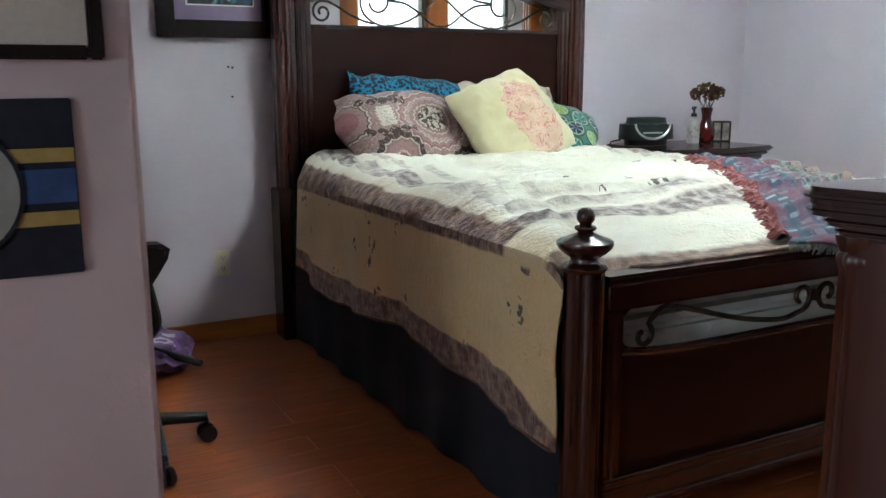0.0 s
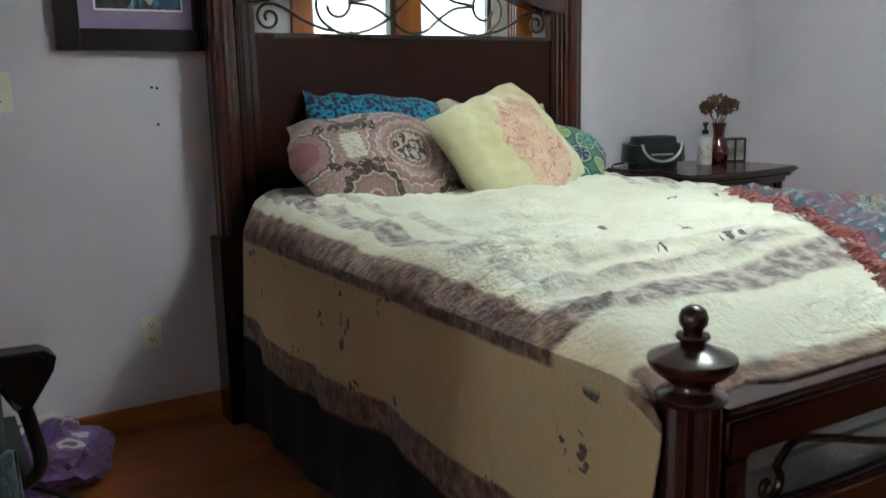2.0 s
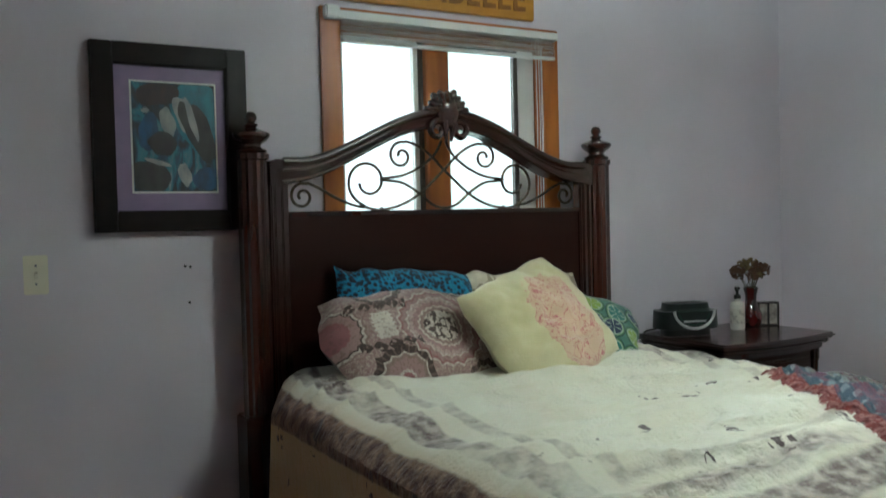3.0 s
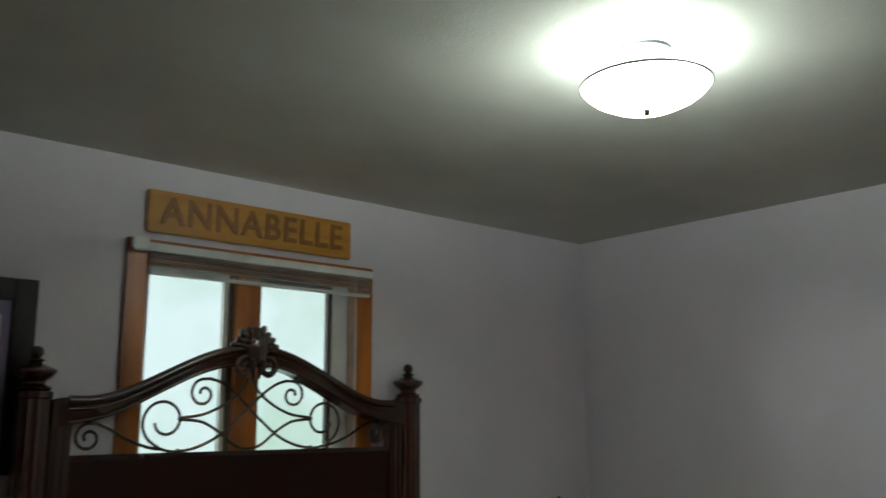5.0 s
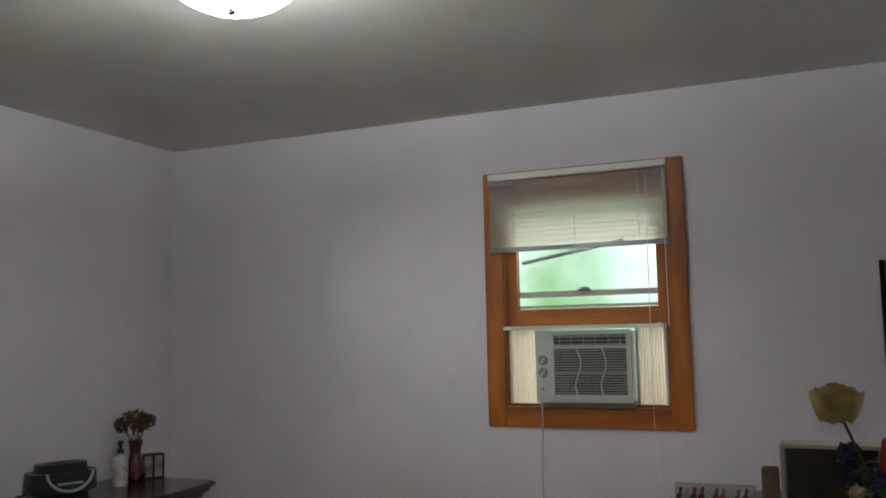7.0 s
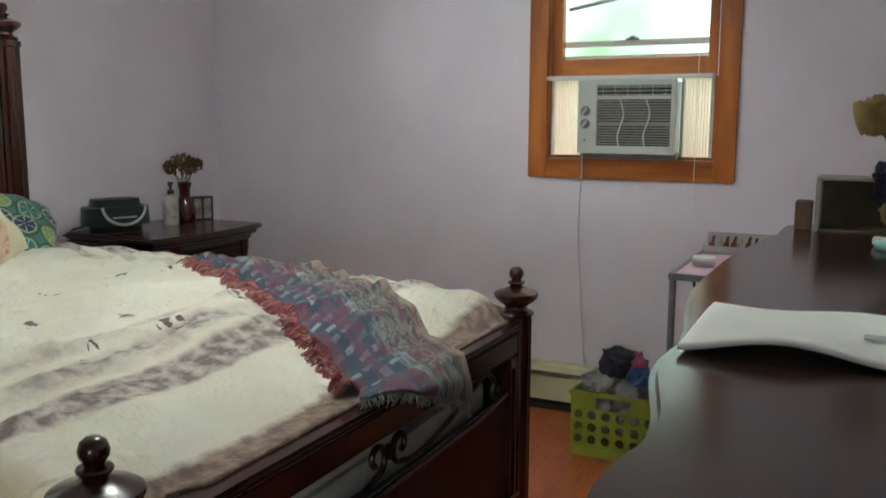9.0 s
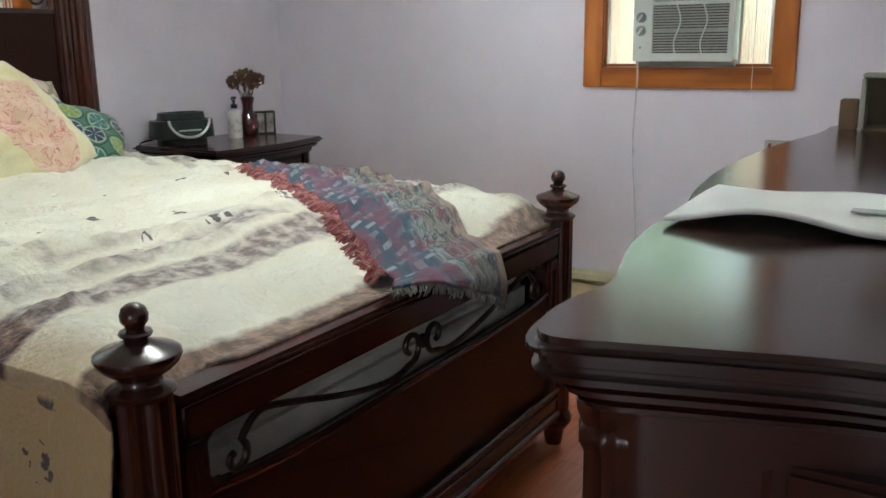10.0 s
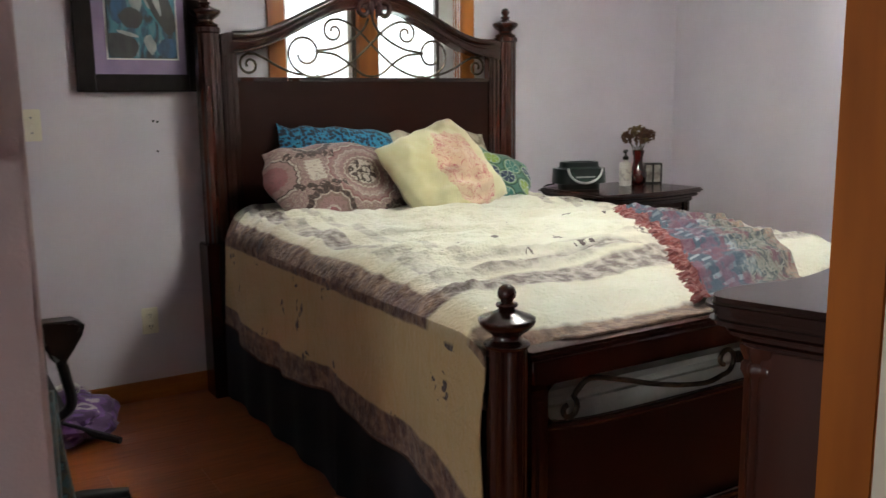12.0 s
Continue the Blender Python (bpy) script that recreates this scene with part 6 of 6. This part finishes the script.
def heap(name, c, size, mat, label, seed, cat="clothing", floor_z=None, freq=2.4):
    """A crumpled heap of cloth."""
    b = bmesh.new()
    bmesh.ops.create_icosphere(b, subdivisions=4, radius=1)
    for v in b.verts:
        d = v.co.normalized()
        k = 1 + 0.30 * noise.noise(d * freq + Vector((seed, 0, 0))) + 0.22 * abs(noise.noise(d * freq * 2.5 + Vector((0, seed, 0)))) - 0.10 * abs(noise.noise(d * freq * 5 + Vector((0, 0, seed))))
        v.co = Vector((c[0] + d.x * size[0] * k, c[1] + d.y * size[1] * k, c[2] + d.z * size[2] * k))
        if floor_z is not None and v.co.z < floor_z:
            v.co.z = floor_z + 0.002 * d.x
    return tagged(part(name, b, mat), label, cat)


DARKCLOTH = shader("dark_knit", (0.02, 0.022, 0.035), 0.95, colour2=(0.012, 0.012, 0.02), scale=30, bump=0.4, bump_scale=160)
PINKCLOTH = shader("pink_cloth", (0.42, 0.10, 0.17), 0.9, colour2=(0.18, 0.05, 0.09), scale=18, bump=0.3, bump_scale=120)
BLUECLOTH = shader("blue_cloth", (0.06, 0.12, 0.28), 0.9, colour2=(0.03, 0.06, 0.14), scale=18, bump=0.3, bump_scale=120)
LIGHTCLOTH = shader("pale_grey_cloth", (0.38, 0.36, 0.35), 0.9, colour2=(0.20, 0.18, 0.19), scale=14, bump=0.3, bump_scale=120)
heap("clothes", (3.81, 1.27, 0.19), (0.155, 0.15, 0.13), LIGHTCLOTH, "crumpled pale grey clothes filling the crate", 3, freq=3.5, floor_z=0.012)
heap("clothes", (3.76, 1.29, 0.36), (0.075, 0.075, 0.06), DARKCLOTH, "dark knitted garment on top of the crate", 7, freq=3)
heap("clothes", (3.77, 1.22, 0.35), (0.05, 0.045, 0.055), PINKCLOTH, "pink garment stuffed in the crate", 9, freq=4)
heap("clothes", (3.72, 1.19, 0.325), (0.05, 0.05, 0.035), BLUECLOTH, "blue garment stuffed in the crate", 12, freq=4)
heap("clothes", (3.70, 1.36, 0.29), (0.045, 0.06, 0.035), LIGHTCLOTH, "pale garment at the crate's corner", 15, freq=4)

# ---- office chair ----
chair = thing("office_chair", "black office chair with armrest and five-star base", "chair", (0.31, 2.52, 0))
part("gas_column", lathe([(0.028, 0.10), (0.028, 0.26), (0.018, 0.26), (0.018, 0.40)], (0.31, 2.52, 0), 18), BLACK, chair)
part("hub", lathe([(0.04, 0.075), (0.05, 0.085), (0.045, 0.12), (0.03, 0.13)], (0.31, 2.52, 0), 18), BLACK, chair)
for i in range(5):
    a = radians(2 + 72 * i)
    e = Vector((0.31 + 0.29 * math.cos(a), 2.52 + 0.29 * math.sin(a), 0.085))
    arm = part("base_arm", tube([(0.31 + 0.03 * math.cos(a), 2.52 + 0.03 * math.sin(a), 0.105), (0.31 + 0.16 * math.cos(a), 2.52 + 0.16 * math.sin(a), 0.105), e], [0.026, 0.022, 0.017], 10), BLACK, chair)
    for s_ in (-1, 1):
        o = Vector((-math.sin(a), math.cos(a), 0)) * 0.017 * s_
        part("caster", moved(lathe([(0.010, -0.009), (0.028, -0.009), (0.030, 0), (0.028, 0.009), (0.010, 0.009)], (0, 0, 0), 20), Matrix.Translation((e.x + o.x, e.y + o.y, 0.031)) @ Matrix.Rotation(a, 4, "Z") @ Matrix.Rotation(radians(90), 4, "X")), BLACK, arm)
    part("caster_stem", tube([(e.x, e.y, 0.08), (e.x, e.y, 0.035)], 0.008, 8), BLACK, arm)
SEAT = shader("black_mesh_cloth", (0.022, 0.022, 0.024), 0.9, scale=40, bump=0.3, bump_scale=220)
part("seat", box(0.07, 0.42, 2.30, 2.76, 0.41, 0.49, 0.035, seg=4), SEAT, chair)
part("seat_plate", box(0.20, 0.42, 2.42, 2.62, 0.39, 0.4095, 0.004), BLACK, chair)
part("lever", tube([(0.38, 2.50, 0.385), (0.47, 2.44, 0.355), (0.50, 2.41, 0.34), (0.56, 2.36, 0.325)], [0.006, 0.006, 0.013, 0.011], 8), BLACK, chair, "height lever")
part("backrest", moved(box(-0.21, 0.21, -0.03, 0.03, 0.0, 0.50, 0.03, seg=4), Matrix.Translation((0.05, 2.53, 0.56)) @ Matrix.Rotation(radians(90), 4, "Z") @ Matrix.Rotation(radians(-8), 4, "X")), SEAT, chair)
part("back_bar", tube([(0.10, 2.53, 0.40), (0.02, 2.53, 0.44), (0.01, 2.53, 0.75)], 0.016, 10), BLACK, chair)
for y in (2.35,):
    ar = part("arm_support", tube(smooth_path([(0.36, y, 0.42), (0.43, y - 0.005, 0.46), (0.425, y, 0.55), (0.40, y, 0.66)]), 0.015, 10, flat=1.3), BLACK, chair)
    pad = upright([(0.24, 0.680), (0.25, 0.70), (0.38, 0.716), (0.455, 0.714), (0.482, 0.700), (0.478, 0.67), (0.450, 0.625), (0.415, 0.590), (0.395, 0.60), (0.38, 0.655)], y - 0.028, y + 0.028, 0.014)
    part("arm_pad", pad, BLACK, ar, "rounded black arm pad")
TEALCLOTH = ring_print("teal_patterned_cloth", (0.05, 0.15, 0.16), [(0.010, 0.035, 0.045), (0.020, 0.075, 0.09), (0.006, 0.012, 0.015), (0.035, 0.035, 0.02), (0.012, 0.045, 0.055)], 11, 6, grit=0.5)


def drape(u, v):
    """A garment hung over the chair's near side."""
    a = -0.9 + 2.1 * u
    fall = v
    x = 0.235 + 0.165 * math.sin(a) + 0.012 * math.sin(u * 17 + v * 3)
    y = 2.36 - 0.135 * math.cos(a) * (1 - 0.15 * fall) + 0.014 * math.sin(u * 23 + 1)
    return (x + 0.03 * fall * u, y, 0.56 - 0.53 * fall + 0.02 * math.sin(u * 9) * fall - 0.03 * u * (1 - fall))


b = grid(40, 24, drape)
lay = b.loops.layers.uv.new("UVMap")
for f in b.faces:
    for lp in f.loops:
        lp[lay].uv = (lp.vert.co.x + lp.vert.co.y, lp.vert.co.z)
dr_ = with_thickness(part("draped_garment", b, TEALCLOTH), 0.012)
tagged(dr_, "teal patterned garment hanging over the chair's seat", "clothing")
b = grid(24, 18, lambda u, v: (0.05 + 0.325 * u, 2.30 - 0.02 * math.sin(u * 5) - 0.015 * v, 0.722 - 0.31 * v - 0.02 * math.sin(u * 8) * v))
lay = b.loops.layers.uv.new("UVMap")
for f in b.faces:
    for lp in f.loops:
        lp[lay].uv = (lp.vert.co.x, lp.vert.co.z)
dg = with_thickness(part("draped_garment", b, shader("grey_green_cloth", (0.09, 0.11, 0.10), 0.95, colour2=(0.05, 0.06, 0.06), scale=16, bump=0.3, bump_scale=140)), 0.010)
tagged(dg, "grey green garment over the chair's armrest", "clothing")
BAG = ring_print("purple_print_bag", (0.2, 0.1, 0.3), [(0.13, 0.055, 0.24), (0.10, 0.04, 0.15), (0.45, 0.42, 0.42), (0.16, 0.07, 0.24), (0.09, 0.045, 0.12)], 9, 4)
bag = heap("cloth_bag", (0.545, 3.37, 0.075), (0.17, 0.20, 0.092), BAG, "purple patterned cloth bag slumped on the floor", 4, "bag", floor_z=0.002, freq=1.8)
uvl = bag.data.uv_layers.new(name="UVMap")
for lp in bag.data.loops:
    co = bag.data.vertices[lp.vertex_index].co
    uvl.data[lp.index].uv = (co.x + 0.5 * co.z, co.y)
part("strap", tube(smooth_path([(0.43, 3.30, 0.13), (0.47, 3.32, 0.20), (0.55, 3.36, 0.22), (0.60, 3.40, 0.19), (0.58, 3.42, 0.14)]), 0.008, 8, flat=0.5), PAPER, bag, "white strap")

# ---- on the walls ----
FRAME = shader("dark_frame_wood", (0.012, 0.006, 0.005), 0.35, colour2=(0.006, 0.003, 0.0025), scale=12)
FRAME.node_tree.nodes["Principled BSDF"].inputs["Specular IOR Level"].default_value = 0.25
pic = thing("framed_picture", "dark framed blue-green print with purple mat", "picture", (0.985, 3.63, 1.68))
for a in ((0.722, 0.792, 1.358, 2.003), (1.178, 1.25, 1.358, 2.003), (0.7925, 1.1775, 1.932, 2.003), (0.7925, 1.1775, 1.358, 1.426)):
    part("frame_side", box(a[0], a[1], 3.620, 3.655, a[2], a[3], 0.003, seg=2), FRAME, pic)
for a in ((0.786, 0.797, 1.42, 1.938), (1.173, 1.184, 1.42, 1.938), (0.797, 1.173, 1.927, 1.938), (0.797, 1.173, 1.42, 1.431)):
    part("frame_lip", box(a[0], a[1], 3.626, 3.640, a[2], a[3], 0.003), FRAME, pic)
MAT = shader("purple_mat", (0.27, 0.20, 0.34), 0.35, colour2=(0.24, 0.18, 0.31), scale=20, coat=0.8)
part("mat", box(0.795, 1.175, 3.640, 3.644, 1.428, 1.93), MAT, pic, "purple mat under glass")
PRINT = shader("print_tones", (0.02, 0.03, 0.04), 0.35, coat=0.8)
pn, pl = PRINT.node_tree.nodes, PRINT.node_tree.links
tc, nz, wv, rp = pn.new("ShaderNodeTexCoord"), pn.new("ShaderNodeTexNoise"), pn.new("ShaderNodeMapping"), pn.new("ShaderNodeValToRGB")
wv.inputs["Scale"].default_value = (1.6, 1, 0.7)
nz.inputs["Scale"].default_value, nz.inputs["Detail"].default_value, nz.inputs["Distortion"].default_value = 9, 6, 1.6
pl.new(tc.outputs["Object"], wv.inputs[0])
pl.new(wv.outputs[0], nz.inputs["Vector"])
k = rp.color_ramp
while len(k.elements) < 6:
    k.elements.new(0.5)
for e, (p, c) in zip(k.elements, ((0.0, (0.004, 0.006, 0.008)), (0.44, (0.012, 0.02, 0.025)), (0.52, (0.02, 0.08, 0.13)), (0.58, (0.03, 0.19, 0.24)), (0.66, (0.10, 0.22, 0.25)), (0.76, (0.45, 0.5, 0.48)))):
    e.position, e.color = p, (*c, 1)
pl.new(nz.outputs[0], rp.inputs[0])
pl.new(rp.outputs[0], pn["Principled BSDF"].inputs["Base Color"])
sheet = part("print", box(0.854, 1.137, 3.636, 3.6395, 1.497, 1.872), PRINT, pic, "dark and turquoise painted print")
for a in ((0.848, 0.854, 1.491, 1.878), (1.137, 1.143, 1.491, 1.878), (0.854, 1.137, 1.872, 1.878), (0.854, 1.137, 1.491, 1.497)):
    part("mat_edge", box(a[0], a[1], 3.6375, 3.6395, a[2], a[3]), PAPER, pic, "white bevelled mat edge")


def daub(cx, cz, w, h, tilt, layer, mat, seed):
    """One brushed area of the print, an uneven rounded patch."""
    ring = []
    for i in range(28):
        a = 2 * math.pi * i / 28
        k = 1 + 0.28 * noise.noise(Vector((math.cos(a) * 1.7, math.sin(a) * 1.7, seed)))
        x, z = w * k * math.cos(a), h * k * math.sin(a)
        ca, sa = math.cos(radians(tilt)), math.sin(radians(tilt))
        ring.append((min(1.135, max(0.856, cx + x * ca - z * sa)), min(1.870, max(1.499, cz + x * sa + z * ca))))
    part("painted_area", upright(ring, 3.6358 - 0.0005 * layer, 3.6364 - 0.0005 * layer), mat, sheet, smooth=False)


def paint(name, a, c):
    return shader(name, a, 0.35, colour2=c, scale=26, stretch=(1, 1, 0.5), coat=0.8)


P_TEAL, P_DARK, P_BLUE = paint("paint_teal", (0.03, 0.24, 0.29), (0.02, 0.12, 0.17)), paint("paint_dark", (0.010, 0.010, 0.010), (0.03, 0.035, 0.03)), paint("paint_blue", (0.015, 0.10, 0.22), (0.01, 0.035, 0.07))
P_PALE, P_BROWN = paint("paint_pale", (0.42, 0.44, 0.42), (0.22, 0.27, 0.27)), paint("paint_brown", (0.045, 0.018, 0.012), (0.012, 0.008, 0.007))
for layer, (cx, cz, w, h, tilt, mat) in enumerate(((1.08, 1.78, 0.09, 0.13, 10, P_TEAL), (0.935, 1.835, 0.075, 0.045, 5, P_BROWN), (1.03, 1.765, 0.030, 0.075, 20, P_PALE), (1.075, 1.71, 0.045, 0.12, 25, P_DARK), (1.055, 1.75, 0.012, 0.07, 15, P_PALE), (0.905, 1.70, 0.035, 0.06, -10, P_BLUE), (0.97, 1.735, 0.026, 0.05, 15, P_PALE), (0.955, 1.66, 0.048, 0.042, 0, P_DARK), (0.90, 1.55, 0.075, 0.06, 0, P_DARK), (0.935, 1.597, 0.045, 0.008, -15, P_PALE), (1.025, 1.555, 0.022, 0.042, 15, P_PALE), (1.10, 1.54, 0.05, 0.04, 0, P_BLUE), (0.897, 1.775, 0.014, 0.010, 10, P_PALE))):
    daub(cx, cz, w, h, tilt, layer, mat, layer * 3.7)

SIGNWOOD = shader("golden_oak_board", (0.54, 0.26, 0.030), 0.5, colour2=(0.42, 0.185, 0.020), scale=5, stretch=(0.4, 1, 4), bump=0.05, bump_scale=60)
LETTER = shader("letter_stain", (0.27, 0.115, 0.018), 0.55, colour2=(0.22, 0.09, 0.014), scale=12)
sign = thing("name_sign", "golden oak board with carved capital letters", "sign", (2.085, 3.64, 2.235))
part("board", box(1.618, 2.55, 3.634, 3.655, 2.232, 2.398, 0.005), SIGNWOOD, sign)
cu = bpy.data.curves.new("letters", "FONT")
cu.body, cu.size, cu.extrude, cu.align_x, cu.align_y, cu.space_character = "ANNABELLE", 0.150, 0.002, "CENTER", "CENTER", 1.12
cu.offset = 0.003
tmp = bpy.data.objects.new("letters_tmp", cu)
scene.collection.objects.link(tmp)
bpy.context.view_layer.update()
me = bpy.data.meshes.new_from_object(tmp.evaluated_get(bpy.context.evaluated_depsgraph_get()))
bpy.data.objects.remove(tmp)
me.materials.clear()
me.materials.append(LETTER)
wmax = max(v.co.x for v in me.vertices)
for v in me.vertices:
    x, y, z = v.co
    v.co = (x * 0.415 / wmax, -z - 0.0085, y + 0.080)
lt = new("letters", me)
lt.parent = sign

sw = thing("light_switch", "almond toggle light switch plate", "light switch", (0.54, 3.655, 1.227))
part("plate", box(0.503, 0.577, 3.652, 3.6595, 1.163, 1.291, 0.003), ALMOND, sw)
part("toggle", moved(box(-0.005, 0.005, -0.013, 0.0, -0.010, 0.010, 0.002), Matrix.Translation((0.54, 3.653, 1.227)) @ Matrix.Rotation(radians(20), 4, "X")), ALMOND, sw)
for z in (1.257, 1.197):
    part("screw", moved(lathe([(0.004, 0), (0.003, 0.0015), (0, 0.002)], (0, 0, 0), 10), Matrix.Translation((0.54, 3.652, z)) @ Matrix.Rotation(radians(90), 4, "X")), GREY, sw)
outl = thing("power_outlet", "almond double power outlet plate", "outlet", (0.95, 3.655, 0.359))
part("plate", box(0.915, 0.985, 3.652, 3.6595, 0.300, 0.418, 0.003), ALMOND, outl)
for z in (0.385, 0.333):
    so = part("socket", moved(lathe([(0.017, 0), (0.0165, 0.003), (0, 0.0031)], (0, 0, 0), 20), Matrix.Translation((0.95, 3.652, z)) @ Matrix.Rotation(radians(90), 4, "X")), ALMOND, outl)
    for x in (-0.006, 0.006):
        part("slot", box(0.95 + x - 0.0012, 0.95 + x + 0.0012, 3.6475, 3.6488, z - 0.002, z + 0.007), SLOT, so)
    part("slot", box(0.948, 0.952, 3.6475, 3.6488, z - 0.011, z - 0.006), SLOT, so)
for x, z in ((1.018, 1.234), (1.036, 1.231), (1.03, 1.105)):
    tagged(part("wall_nail", moved(lathe([(0.0015, 0), (0.0015, 0.012), (0.005, 0.012), (0.005, 0.014), (0, 0.0145)], (0, 0, 0), 10), Matrix.Translation((x, 3.66, z)) @ Matrix.Rotation(radians(90), 4, "X")), SLOT), "small dark nail in the lavender wall", "nail", "wall nails")

cert = thing("framed_certificate", "dark framed pale document on the partition", "picture", (0.02, 1.40, 1.45))
for a in ((-0.21, -0.185, 1.214, 1.70), (0.203, 0.228, 1.214, 1.70), (-0.1845, 0.2025, 1.214, 1.238), (-0.1845, 0.2025, 1.676, 1.70)):
    part("frame_side", box(a[0], a[1], 1.388, 1.409, a[2], a[3], 0.004), FRAME, cert)
part("document", box(-0.1845, 0.2025, 1.399, 1.403, 1.2385, 1.6755), shader("aged_document", (0.50, 0.47, 0.40), 0.4, colour2=(0.46, 0.43, 0.36), scale=60), cert, "pale document sheet")
NAVYFELT = shader("navy_felt", (0.012, 0.013, 0.026), 0.95, colour2=(0.008, 0.009, 0.018), scale=30, bump=0.2, bump_scale=180)
GOLDFELT = shader("gold_felt", (0.36, 0.26, 0.08), 0.9, colour2=(0.30, 0.21, 0.06), scale=25, bump=0.2, bump_scale=180)
BLUEFELT = shader("blue_felt", (0.03, 0.07, 0.19), 0.9, colour2=(0.022, 0.05, 0.14), scale=25, bump=0.2, bump_scale=180)
ban = thing("wall_banner", "navy felt banner with gold and blue stripes and round badge", "banner", (-0.05, 1.40, 1.0))
part("cloth", box(-0.30, 0.168, 1.400, 1.408, 0.845, 1.150, 0.002), NAVYFELT, ban)
for z0, z1, m in ((1.042, 1.066, GOLDFELT), (0.932, 0.957, GOLDFELT), (0.9715, 1.030, BLUEFELT)):
    part("stripe", box(-0.298, 0.166, 1.3975, 1.3995, z0, z1), m, ban)


def disc(r0, r1, t0, t1):
    return moved(lathe([(r0, t0), (r1, t0), (r1, t1), (r0, t1)] if r0 else [(0, t0), (r1, t0), (r1, t1), (0, t1)], (0, 0, 0), 48), Matrix.Translation((-0.035, 1.40, 0.997)) @ Matrix.Rotation(radians(90), 4, "X"))


badge = part("badge", disc(0, 0.118, 0.003, 0.006), NAVYFELT, ban, "round dark badge")
part("badge_ring", disc(0.102, 0.111, 0.0062, 0.0075), shader("grey_felt", (0.30, 0.30, 0.27), 0.9, scale=25), badge, "pale grey ring")
for i in range(18):
    a = radians(20 * i + 6)
    part("mark", moved(box(-0.006, 0.006, -0.0012, 0.0, -0.010, 0.010), Matrix.Translation((-0.035 + 0.086 * math.cos(a), 1.3938, 0.997 + 0.086 * math.sin(a))) @ Matrix.Rotation(-a + math.pi / 2, 4, "Y")), bpy.data.materials["grey_felt"], badge)
dark = thing("framed_picture", "narrow dark framed picture on the window wall", "picture", (4.155, 0.2, 1.48))
part("frame_side", box(4.140, 4.160, 0.198, 0.216, 1.235, 1.735, 0.003), FRAME, dark)
part("backing", box(4.146, 4.158, 0.155, 0.1975, 1.24, 1.73), TAN, dark)

structure("wall_over_door", box(-4.15, 0.72, YB0, 0.127, 2.12, ZC), WALL, "wall over the doorway", "wall")

# ---- floor planks ----
rng = random.Random(2)
plank_meshes = {}


def plank_mesh(length, w):
    if (length, w) not in plank_meshes:
        b = box(0, length, 0, w - 0.0008, -0.010, 0.0, 0.0006, seg=1)
        me = bpy.data.meshes.new("plank")
        b.to_mesh(me)
        b.free()
        me.materials.append(FLOOR)
        plank_meshes[length, w] = me
    return plank_meshes[length, w]


PW = 0.125
for r in range(-8, 30):
    y = r * PW
    start = XL if y > 1.5 else -2.4
    x = start - rng.choice((0.0, 0.3, 0.6, 0.9))
    while x < XR - 0.02:
        a, c = max(x, start), min(x + 1.2, XR)
        o = new("plank", plank_mesh(round(c - a, 3), PW))
        o.parent = floor
        o.location = (a, y - 0.09, 0.0)
        x += 1.2008
